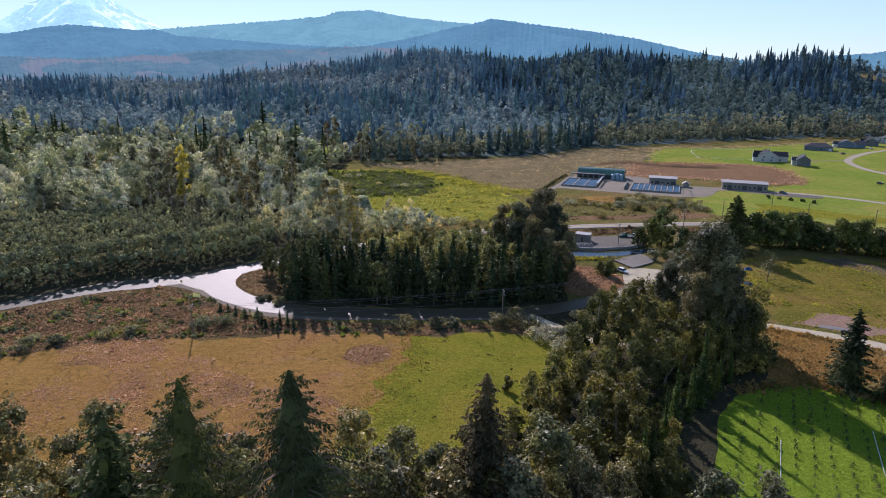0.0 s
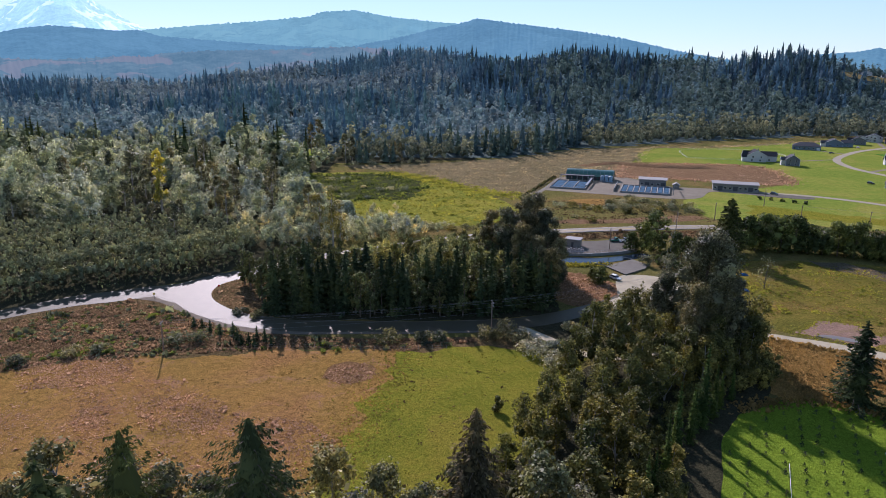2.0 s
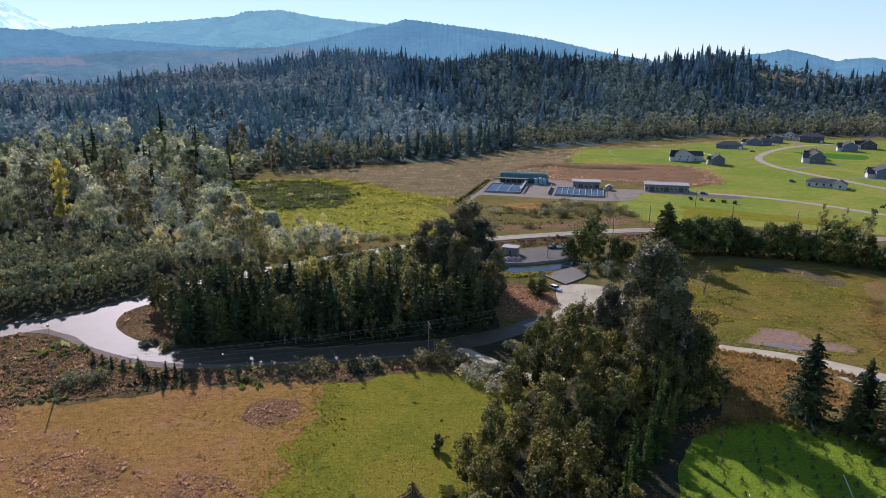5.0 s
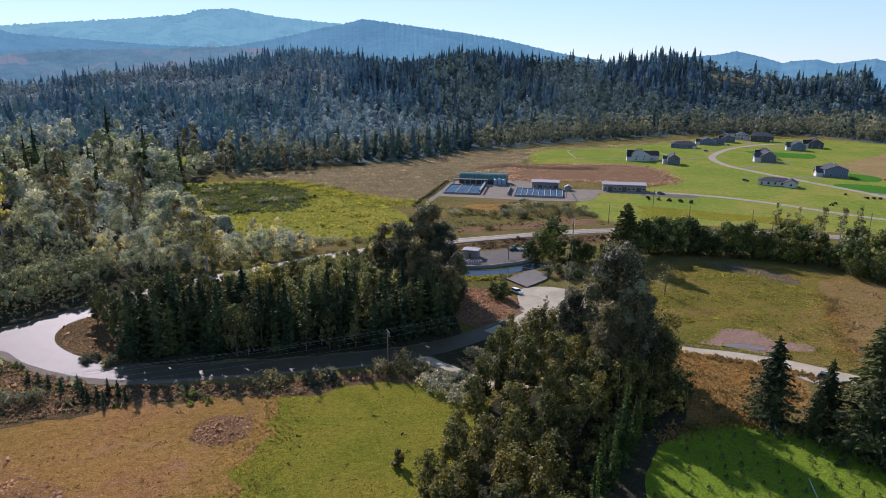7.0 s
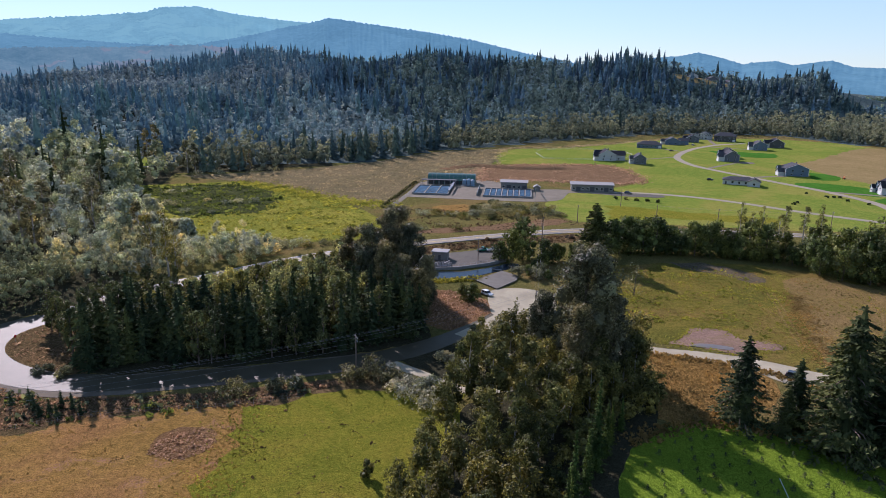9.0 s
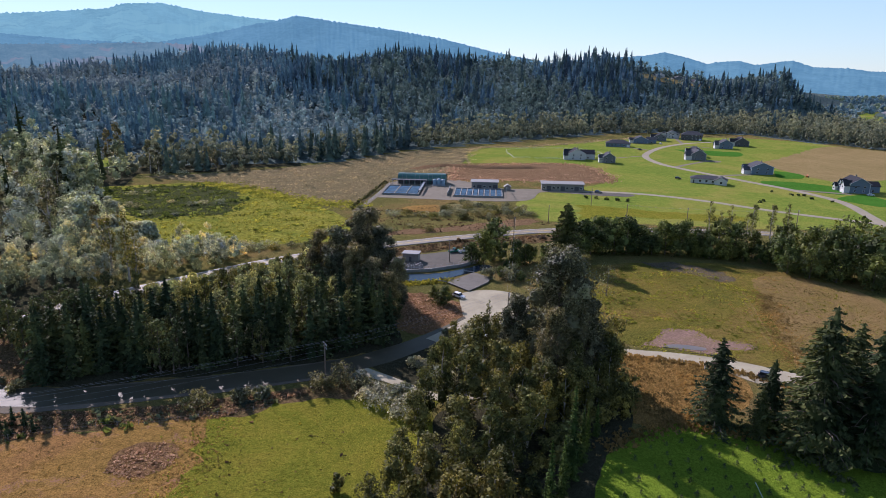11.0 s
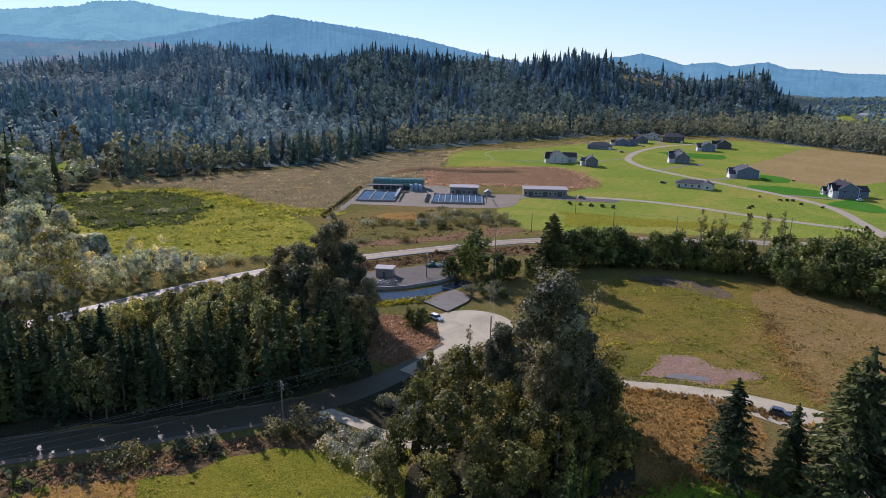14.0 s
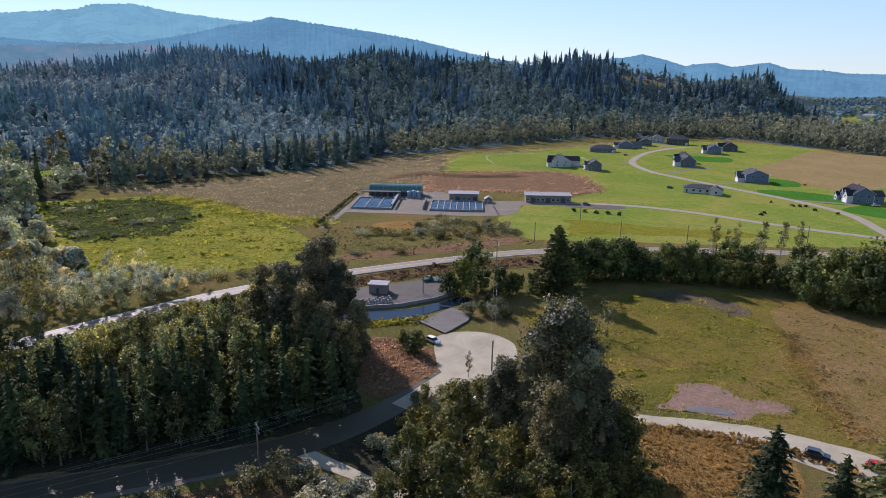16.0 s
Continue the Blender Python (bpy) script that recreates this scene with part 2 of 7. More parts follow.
M["yellow_leaf"] = leaf_mat("yellow_leaf", (0.28, 0.26, 0.05), (0.46, 0.42, 0.085), 0.5, 0.5, 0.35)
M["conifer"] = leaf_mat("conifer", (0.0343, 0.0461, 0.0228), (0.0858, 0.104, 0.0433), 0.15, 0.85, 0.06, glow=(1.1, 1.2, 0.6), glint_tone=1.3)
M["young_fir"] = leaf_mat("young_fir", (0.0342, 0.0486, 0.0263), (0.0785, 0.1, 0.0437), 0.12, 0.85, 0.06, glow=(1.1, 1.2, 0.6), glint_tone=1.4)
M["bright_spruce"] = leaf_mat("bright_spruce", (0.035, 0.0578, 0.0155), (0.084, 0.122, 0.031), 0.3, 0.8, 0.08)
# hill leaves with the haze before the hill painted into their colours
M["hazy_fir"] = leaf_mat("hazy_fir", (0.127, 0.198, 0.238), (0.204, 0.297, 0.338), 0.2, 0.9, 0.05, False, (1.0, 1.1, 0.95), 0.022, 0.6, glint_tone=1.3)
M["hazy_leaf"] = leaf_mat("hazy_leaf", (0.17, 0.22, 0.25), (0.29, 0.34, 0.36), 0.25, 0.8, 0.05, False, (1.0, 1.05, 0.9), 0.03, 0.6, glint_tone=1.3)
M["hazed_hill_leaf"] = leaf_mat("hazed_hill_leaf", (0.149, 0.212, 0.228), (0.287, 0.366, 0.37), 0.2, 0.8, 0.05, False, (1.0, 1.05, 0.9), 0.03, 0.7, glint_tone=1.3)
M["hazed_hill_leaf_pale"] = leaf_mat("hazed_hill_leaf_pale", (0.23, 0.27, 0.252), (0.4, 0.439, 0.408), 0.25, 0.8, 0.05, False, (1.05, 1.05, 0.9), 0.03, 0.6, glint_tone=1.3)
# leaves for the east of the hill, darker, with less haze painted in
M["thin_haze_fir"] = leaf_mat("thin_haze_fir", (0.054, 0.0874, 0.116), (0.0945, 0.138, 0.171), 0.15, 0.9, 0.05, False, (1.0, 1.1, 0.95), 0.022, 0.6, glint_tone=1.3)
M["thin_haze_fir_green"] = leaf_mat("thin_haze_fir_green", (0.0585, 0.092, 0.099), (0.104, 0.152, 0.149), 0.15, 0.9, 0.05, False, (1.0, 1.1, 0.9), 0.022, 0.6, glint_tone=1.3)
M["thin_haze_leaf"] = leaf_mat("thin_haze_leaf", (0.095, 0.131, 0.121), (0.19, 0.242, 0.207), 0.2, 0.8, 0.05, False, (1.0, 1.05, 0.9), 0.03, 0.7, glint_tone=1.3)
M["edge_leaf"] = leaf_mat("edge_leaf", (0.135, 0.147, 0.098), (0.271, 0.281, 0.186), 0.35, 0.8, 0.08, False, (1.1, 1.05, 0.8), 0.03, 0.7, glint_tone=1.3)
# alder leaf twice: painted shaded for the stand's front, painted sunlit behind
M["shaded_alder_leaf"] = leaf_mat("shaded_alder_leaf", (0.0428, 0.0499, 0.0218), (0.129, 0.138, 0.0538), 0.1, 0.7, 0.1, glow=(1.15, 1.15, 0.6))
M["sunlit_alder_leaf"] = leaf_mat("sunlit_alder_leaf", (0.122, 0.138, 0.0582), (0.329, 0.336, 0.157), 0.3, 0.65, 0.12, glow=(1.15, 1.1, 0.6))
M["edge_fir"] = leaf_mat("edge_fir", (0.06, 0.09, 0.075), (0.11, 0.15, 0.115), 0.2, 0.9, 0.05, False, (1.0, 1.1, 0.9), 0.022, 0.5, glint_tone=1.3)
M["brown_pine"] = leaf_mat("brown_pine", (0.05, 0.045, 0.03), (0.13, 0.11, 0.065), 0.2, 0.8, 0.08)
M["bramble"] = leaf_mat("bramble", (0.09, 0.095, 0.06), (0.22, 0.22, 0.145), 0.3, 0.6, 0.15)
M["silver_bramble"] = leaf_mat("silver_bramble", (0.168, 0.17, 0.126), (0.378, 0.371, 0.288), 0.3, 0.6, 0.2)
M["russet_shrub"] = leaf_mat("russet_shrub", (0.15, 0.105, 0.065), (0.34, 0.24, 0.155), 0.55, 0.8, 0.1, False, (1.1, 0.98, 0.8), swing=0.5, glint_tone=1.5)
M["silver_alder"] = leaf_mat("silver_alder", (0.303, 0.31, 0.22), (0.628, 0.622, 0.439), 0.26, 0.7, 0.1, False, (1.05, 1.05, 0.8))
M["grey_alder"] = leaf_mat("grey_alder", (0.206, 0.227, 0.139), (0.477, 0.495, 0.305), 0.26, 0.7, 0.1, False, (1.1, 1.1, 0.7))
M["olive_alder"] = leaf_mat("olive_alder", (0.164, 0.177, 0.0927), (0.386, 0.392, 0.209), 0.2, 0.7, 0.1, False, (1.1, 1.1, 0.7))
M["thicket_leaf"] = leaf_mat("thicket_leaf", (0.145, 0.148, 0.0725), (0.348, 0.339, 0.176), 0.15, 0.7, 0.1, False, (1.1, 1.05, 0.7))
# bluish, raised needle colours stand in for the haze before the hill
M["hazed_conifer"] = leaf_mat("hazed_conifer", (0.106, 0.172, 0.213), (0.171, 0.261, 0.298), 0.15, 0.9, 0.05, False, (1.0, 1.1, 0.95), 0.022, 0.6, glint_tone=1.3)
M["hazed_conifer_blue"] = leaf_mat("hazed_conifer_blue", (0.0936, 0.155, 0.209), (0.151, 0.234, 0.288), 0.15, 0.9, 0.05, False, (1.0, 1.1, 0.95), 0.022, 0.6, glint_tone=1.3)
M["hazed_conifer_green"] = leaf_mat("hazed_conifer_green", (0.102, 0.168, 0.176), (0.167, 0.256, 0.246), 0.15, 0.9, 0.05, False, (1.0, 1.1, 0.9), 0.022, 0.6, glint_tone=1.3)
M["far_leaf_gold"] = leaf_mat("far_leaf_gold", (0.187, 0.204, 0.138), (0.323, 0.339, 0.228), 0.4, 0.8, 0.1, False, (1.05, 1.05, 0.85), 0.03, 0.6, glint_tone=1.3)
M["far_leaf"] = leaf_mat("far_leaf", (0.19, 0.24, 0.18), (0.34, 0.40, 0.30), 0.4, 0.8, 0.1, False, (1.05, 1.05, 0.85), 0.03, 0.6, glint_tone=1.3)


def water_mat():
    m, nt, b = mat_nodes("canal_water")
    p = position(nt)
    n = noise_node(nt, 1.4, 4, 0.6, p)
    b.inputs["Base Color"].default_value = (0.008, 0.016, 0.028, 1)
    b.inputs["Roughness"].default_value = 0.18
    b.inputs["Specular IOR Level"].default_value = 0.2
    bump(nt, b, n.outputs["Fac"], 0.25, 0.05)
    return m


M["canal_water"] = water_mat()


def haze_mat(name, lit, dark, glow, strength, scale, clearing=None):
    """Far hills: the bright air before them is painted in as a bluish glow."""
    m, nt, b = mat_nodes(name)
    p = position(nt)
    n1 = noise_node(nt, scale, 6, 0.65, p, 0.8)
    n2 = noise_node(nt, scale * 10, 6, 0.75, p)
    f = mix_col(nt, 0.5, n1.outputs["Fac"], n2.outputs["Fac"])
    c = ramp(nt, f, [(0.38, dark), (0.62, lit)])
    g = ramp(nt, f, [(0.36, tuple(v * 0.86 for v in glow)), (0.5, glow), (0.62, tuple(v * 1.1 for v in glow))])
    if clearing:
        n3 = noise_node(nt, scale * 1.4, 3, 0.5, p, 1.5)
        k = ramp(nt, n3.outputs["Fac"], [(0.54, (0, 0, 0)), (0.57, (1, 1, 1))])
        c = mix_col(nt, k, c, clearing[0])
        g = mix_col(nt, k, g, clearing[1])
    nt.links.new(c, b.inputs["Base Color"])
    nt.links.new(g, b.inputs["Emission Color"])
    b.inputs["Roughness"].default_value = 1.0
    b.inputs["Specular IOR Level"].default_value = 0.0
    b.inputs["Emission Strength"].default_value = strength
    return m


# the emission colour of each range is its painted haze
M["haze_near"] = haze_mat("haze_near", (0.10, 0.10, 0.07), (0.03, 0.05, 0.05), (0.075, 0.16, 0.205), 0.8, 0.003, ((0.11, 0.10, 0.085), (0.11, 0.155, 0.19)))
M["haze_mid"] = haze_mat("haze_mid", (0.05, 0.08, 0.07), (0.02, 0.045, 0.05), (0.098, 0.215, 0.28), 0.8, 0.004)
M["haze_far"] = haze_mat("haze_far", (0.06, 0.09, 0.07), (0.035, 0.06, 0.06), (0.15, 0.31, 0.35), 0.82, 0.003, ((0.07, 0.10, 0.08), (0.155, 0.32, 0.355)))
M["haze_snow"] = haze_mat("haze_snow", (0.45, 0.45, 0.45), (0.2, 0.25, 0.3), (0.40, 0.66, 0.70), 0.76, 0.004, ((0.5, 0.5, 0.5), (0.62, 0.80, 0.84)))

# ---- mesh builders ----


def quad_mesh(name, verts, quads, *mats, slots=None):
    """One mesh from arrays of corners and four-cornered faces."""
    me = bpy.data.meshes.new(name)
    v, f = np.asarray(verts, np.float32), np.asarray(quads, np.int32)
    me.vertices.add(len(v))
    me.vertices.foreach_set("co", v.ravel())
    me.loops.add(f.size)
    me.loops.foreach_set("vertex_index", f.ravel())
    me.polygons.add(len(f))
    me.polygons.foreach_set("loop_start", np.arange(0, f.size, 4, dtype=np.int32))
    for m in mats:
        me.materials.append(m)
    if slots is not None:
        me.polygons.foreach_set("material_index", np.asarray(slots, np.int32))
    me.update(calc_edges=True)
    me.shade_flat()
    return me


def part(name, bm, material, parent, label=""):
    """Links a bmesh (or a mesh) as one mesh object under a thing or a part."""
    if isinstance(bm, bpy.types.Mesh):
        me = bm
    else:
        me = bpy.data.meshes.new(name)
        bm.to_mesh(me)
        bm.free()
    if material is not None and not me.materials:
        me.materials.append(material)
    ob = new(name, me)
    if parent is not None:
        ob.parent = parent
    return tagged(ob, label)


def box(bm, x0, x1, y0, y1, z0, z1, bevel=0.0):
    m = Matrix.Translation(((x0 + x1) / 2, (y0 + y1) / 2, (z0 + z1) / 2)) @ Matrix.Diagonal((x1 - x0, y1 - y0, z1 - z0, 1))
    r = bmesh.ops.create_cube(bm, size=1, matrix=m)
    if bevel:
        edges = list({e for v in r["verts"] for e in v.link_edges})
        bmesh.ops.bevel(bm, geom=edges, offset=bevel, segments=1, affect="EDGES")
    return bm


def boxes(*rows, bevel=0.0):
    bm = bmesh.new()
    for r in rows:
        box(bm, *r, bevel=bevel)
    return bm


def rod(bm, a, b, r0, r1=None, sides=8):
    a, b = Vector(a), Vector(b)
    d = b - a
    m = Matrix.Translation((a + b) / 2) @ d.to_track_quat("Z", "Y").to_matrix().to_4x4()
    bmesh.ops.create_cone(bm, cap_ends=True, segments=sides, radius1=r0, radius2=r0 if r1 is None else r1, depth=d.length, matrix=m)
    return bm


def rods(*rows, sides=8):
    bm = bmesh.new()
    for a, b, r in rows:
        rod(bm, a, b, r, sides=sides)
    return bm


def thing(name, at, turn=0.0, label="", category="", group="", kind=""):
    ob = new(name)
    ob.matrix_world = pose(*at, 0, 0, turn)
    return tagged(ob, label, category, group, kind)


def curve_points(pts, step=4.0):
    """A smooth line through the points."""
    p = np.array(pts, float)
    q = np.vstack([2 * p[0] - p[1], p, 2 * p[-1] - p[-2]])
    out = []
    for i in range(1, len(q) - 2):
        n = max(2, int(np.linalg.norm(q[i + 1] - q[i]) / step))
        for t in np.linspace(0, 1, n, endpoint=False):
            a, b, c, d = q[i - 1], q[i], q[i + 1], q[i + 2]
            out.append(0.5 * (2 * b + (c - a) * t + (2 * a - 5 * b + 4 * c - d) * t * t + (3 * b - a - 3 * c + d) * t ** 3))
    out.append(p[-1])
    return np.array(out)


def ribbon(name, pts, width, z, material, label="", offset=0.0, kind="structure", wobble=0.0, depth=0.12):
    """A road: a strip with a cambered top and an edge that goes into the ground."""
    line = curve_points(pts)
    tang = np.gradient(line, axis=0)
    tang /= np.linalg.norm(tang, axis=1)[:, None]
    side = np.stack([tang[:, 1], -tang[:, 0]], 1)
    w = np.asarray(width if np.ndim(width) else [width], float)
    w = np.interp(np.linspace(0, 1, len(line)), np.linspace(0, 1, len(w)), w)
    prof = [(-0.5, -depth), (-0.5, 0.0), (0.0, 0.02), (0.5, 0.0), (0.5, -depth)]
    rows = []
    for k, (s, dz) in enumerate(prof):
        o = offset + s * w
        if wobble and abs(s) == 0.5:
            o = o + wobble * np.array([noise.noise((x * 0.15, y * 0.15, 3 + s)) for x, y in line])
        xy = line + side * o[:, None]
        rows.append(np.column_stack([xy, np.full(len(line), z + dz)]))
    v = np.concatenate(rows)
    n = len(line)
    f = [(r * n + i, r * n + i + 1, (r + 1) * n + i + 1, (r + 1) * n + i) for r in range(len(prof) - 1) for i in range(n - 1)]
    me = quad_mesh(name, v, f, material)
    ob = new(name, me)
    return tagged(ob, label, kind=kind)


def sheet(name, pts, material, z, label="", wobble=1.2, step=5.0):
    """A patch of ground with an uneven outline, a little above the ground below it."""
    line = curve_points(list(pts) + [pts[0]], min(step, 1.6) if wobble >= 1 else step)[:-1]
    if wobble >= 1:
        line = line + 0.5 * np.array([(noise.noise((x * 0.9, y * 0.9, 13)), noise.noise((x * 0.9, y * 0.9, 15))) for x, y in line])
        line = line + 0.8 * np.array([(noise.noise((x * 0.3, y * 0.3, 23)), noise.noise((x * 0.3, y * 0.3, 25))) for x, y in line])
    line = line + 0.3 * wobble * np.array([(noise.noise((x * 0.7, y * 0.7, 3)), noise.noise((x * 0.7, y * 0.7, 5))) for x, y in line])
    line = line + wobble * np.array([(noise.noise((x * 0.11, y * 0.11, 1)), noise.noise((x * 0.11, y * 0.11, 9))) for x, y in line])
    bm = bmesh.new()
    top = [bm.verts.new((x, y, z)) for x, y in line]
    low = [bm.verts.new((x, y, -0.3)) for x, y in line]
    bm.faces.new(top)
    for i in range(len(top)):
        j = (i + 1) % len(top)
        bm.faces.new((top[i], low[i], low[j], top[j]))
    bmesh.ops.triangulate(bm, faces=bm.faces[:1])
    bmesh.ops.recalc_face_normals(bm, faces=bm.faces[:])
    return tagged(part(name, bm, material, None), label, kind="structure")


def inside(x, y, poly):
    p = np.array(poly, float)
    x, y = np.asarray(x, float), np.asarray(y, float)
    hit = np.zeros(x.shape, bool)
    j = len(p) - 1
    for i in range(len(p)):
        c = (p[i, 1] > y) != (p[j, 1] > y)
        hit ^= c & (x < (p[j, 0] - p[i, 0]) * (y - p[i, 1]) / (p[j, 1] - p[i, 1] + 1e-12) + p[i, 0])
        j = i
    return hit


def scatter(poly, gap, seed, jitter=0.45):
    """Places on a shaken grid inside an outline."""
    rng = np.random.default_rng(seed)
    p = np.array(poly, float)
    gx, gy = np.meshgrid(np.arange(p[:, 0].min(), p[:, 0].max(), gap), np.arange(p[:, 1].min(), p[:, 1].max(), gap))
    x = gx.ravel() + rng.uniform(-jitter, jitter, gx.size) * gap
    y = gy.ravel() + rng.uniform(-jitter, jitter, gx.size) * gap
    k = inside(x, y, poly)
    return np.column_stack([x[k], y[k]])


# ---- the ground ----
RIDGE_AZ = np.array([-60, -34.6, -31, -27.2, -21.8, -16.5, -11.4, -7.6, -4.7, -0.8, 3.6, 7.9, 11.7, 15.8, 20.2, 24.4, 27.9, 30.9, 32.2, 35.2, 38.5, 41.6, 42.8, 44.1, 45.2, 47.5, 60])
RIDGE_Z = np.array([34, 36, 38, 38, 37, 58, 67, 76, 84, 87, 89, 86, 97, 76, 76, 76, 85, 75, 70, 64, 60, 64, 58, 24, 4, 0, 0])
FOOT_AZ = np.array([-60, -30, -12, 0, 10, 18, 25, 31, 38, 44, 60])
FOOT_D = np.array([500, 560, 620, 640, 720, 770, 830, 900, 960, 1040, 1100])


def smooth(t):
    t = np.clip(t, 0, 1)
    return t * t * (3 - 2 * t)


def lumps(x, y, s):
    return np.sin(x / s + 1.3 * np.sin(y / s * 0.7)) * np.cos(y / s * 1.1 + 0.9 * np.sin(x / s * 0.6))


def land(x, y):
    """Height of the ground: a flat valley floor and the wooded hill behind it."""
    x, y = np.asarray(x, float), np.asarray(y, float)
    dx, dy = x - 10, y - 40
    d, az = np.hypot(dx, dy), np.degrees(np.arctan2(dx, dy))
    az = np.clip(az, -60, 60)
    foot = np.interp(az, FOOT_AZ, FOOT_D)
    top = np.interp(az, RIDGE_AZ, RIDGE_Z)
    up = smooth((d - foot) / (1330 - foot))
    z = top * up * (1 - 0.55 * smooth((d - 1500) / 900))
    z = z + up * (13 * lumps(x, y, 95) + 6 * lumps(x + 300, y, 47)) * np.clip(top / 60, 0, 1)
    return np.where(dy > 0, np.maximum(z, 0), 0.0)


WOODS = [(-900, 230), (-160, 214), (-100, 240), (-58, 272), (-60, 330), (-58, 390), (-90, 500), (-75, 552), (0, 568), (77, 612), (154, 676), (270, 735), (440, 812),
         (560, 812), (640, 780), (652, 640), (660, 560), (760, 500), (1400, 700), (1500, 1800), (-1500, 1800)]
xs = np.concatenate([np.arange(-4900, -1000, 260), np.arange(-1000, 1400, 20), np.arange(1400, 4901, 250)])
ys = np.concatenate([np.arange(-1200, 0, 150), np.arange(0, 1700, 20), np.arange(1700, 4901, 200)])
gx, gy = np.meshgrid(xs, ys)
nx = len(xs)
ij = (np.arange(len(ys) - 1)[:, None] * nx + np.arange(nx - 1)).ravel()
cx, cy = (gx[:-1, :-1] + gx[1:, 1:]).ravel() / 2, (gy[:-1, :-1] + gy[1:, 1:]).ravel() / 2
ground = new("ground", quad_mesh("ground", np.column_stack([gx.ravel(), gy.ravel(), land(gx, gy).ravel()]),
                                 np.column_stack([ij, ij + 1, ij + nx + 1, ij + nx]), M["rough_grass"], M["forest_floor_shade"], M["hazed_hill_floor"],
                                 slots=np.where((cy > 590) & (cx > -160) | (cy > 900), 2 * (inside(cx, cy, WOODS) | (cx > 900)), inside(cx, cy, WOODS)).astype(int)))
tagged(ground, "rough grassy valley floor rising to a wooded hill", kind="structure")


def range_of_hills(name, dist, deep, az_px, material, label, rough, seed, low=-60.0):
    """A far ridge: skyline heights by bearing, with spurs and gullies on its near face."""
    az = np.arange(az_px[0][0], az_px[-1][0], 0.08)
    a, h = zip(*az_px)
    top = np.interp(az, a, h)
    rows = []
    steps = np.linspace(0, 1, 16)
    for s in steps:
        d = dist - deep * (1 - s)
        z = []
        for k, b in enumerate(az):
            n = noise.fractal((b * 0.55, s * 2.2, seed), 1.0, 2.0, 6)
            fine = (noise.noise((b * 5, s * 3, seed + 5)) * 0.35 + max(0, noise.noise((b * 26, s, seed + 8))) * 0.55 * (s > 0.97)) * rough
            z.append(low + (top[k] + 75 - low) * (s ** 0.8) + n * rough * 4 * s * (1 - s) + fine * s)
        x, y = 10 + d * np.sin(np.radians(az)), 40 + d * np.cos(np.radians(az))
        rows.append(np.column_stack([x, y, z]))
    n = len(az)
    f = [(r * n + i, r * n + i + 1, (r + 1) * n + i + 1, (r + 1) * n + i) for r in range(len(steps) - 1) for i in range(n - 1)]
    ob = new(name, quad_mesh(name, np.concatenate(rows), f, material))
    for p in ob.data.polygons:
        p.use_smooth = True
    return tagged(ob, label, kind="structure")


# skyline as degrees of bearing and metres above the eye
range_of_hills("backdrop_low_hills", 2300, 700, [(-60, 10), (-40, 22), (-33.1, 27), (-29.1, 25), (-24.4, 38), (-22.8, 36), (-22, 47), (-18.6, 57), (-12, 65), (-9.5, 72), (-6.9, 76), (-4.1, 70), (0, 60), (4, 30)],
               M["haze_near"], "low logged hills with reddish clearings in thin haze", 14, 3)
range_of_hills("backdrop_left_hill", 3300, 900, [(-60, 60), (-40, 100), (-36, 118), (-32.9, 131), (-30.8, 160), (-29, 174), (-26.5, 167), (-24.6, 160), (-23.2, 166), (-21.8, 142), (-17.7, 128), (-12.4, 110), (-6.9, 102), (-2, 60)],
               M["haze_mid"], "wooded hill, blue with painted haze, in front of the snow mountain", 12, 7)
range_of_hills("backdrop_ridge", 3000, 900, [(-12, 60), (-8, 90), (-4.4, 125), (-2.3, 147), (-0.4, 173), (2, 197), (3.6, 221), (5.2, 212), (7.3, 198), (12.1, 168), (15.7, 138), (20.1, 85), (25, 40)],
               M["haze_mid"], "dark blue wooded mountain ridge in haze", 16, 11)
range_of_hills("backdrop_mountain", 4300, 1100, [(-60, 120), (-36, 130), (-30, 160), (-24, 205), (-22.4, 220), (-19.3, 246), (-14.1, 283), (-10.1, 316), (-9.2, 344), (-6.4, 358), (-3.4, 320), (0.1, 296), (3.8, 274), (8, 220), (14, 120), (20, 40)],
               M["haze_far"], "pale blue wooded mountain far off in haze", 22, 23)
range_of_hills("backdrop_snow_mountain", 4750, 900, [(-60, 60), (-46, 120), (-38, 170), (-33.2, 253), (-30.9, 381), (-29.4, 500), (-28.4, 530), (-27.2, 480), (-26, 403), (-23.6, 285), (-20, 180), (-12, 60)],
               M["haze_snow"], "snow-covered volcano almost lost in bright haze", 30, 31)
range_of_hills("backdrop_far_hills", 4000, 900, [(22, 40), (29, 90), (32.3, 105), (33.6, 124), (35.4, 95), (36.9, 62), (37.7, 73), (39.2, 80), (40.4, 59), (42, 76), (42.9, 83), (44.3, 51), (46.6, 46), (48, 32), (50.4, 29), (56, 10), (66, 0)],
               M["haze_mid"], "wooded hills along the far valley, blue with painted haze", 10, 41)

# ---- fields ----
sheet("scrub_verge", [(-190, 150), (-150, 192), (-101, 222), (-84, 214), (-56, 194), (-20, 188), (20, 188), (30, 182), (-7, 177), (-37, 180), (-62, 175), (-93, 171), (-118, 158), (-150, 130)],
      M["scrub"], 0.03, "bank of brown scrub and dead bracken")
sheet("dry_field", [(-190, 90), (-150, 132), (-118, 159), (-93, 172), (-62, 176), (-37, 180), (-7, 177), (-13, 150), (-17, 126), (-22, 92), (-60, 75), (-120, 70)],
      M["dry_field"], 0.05, "dry orange-brown pasture with faded weeds", 4)
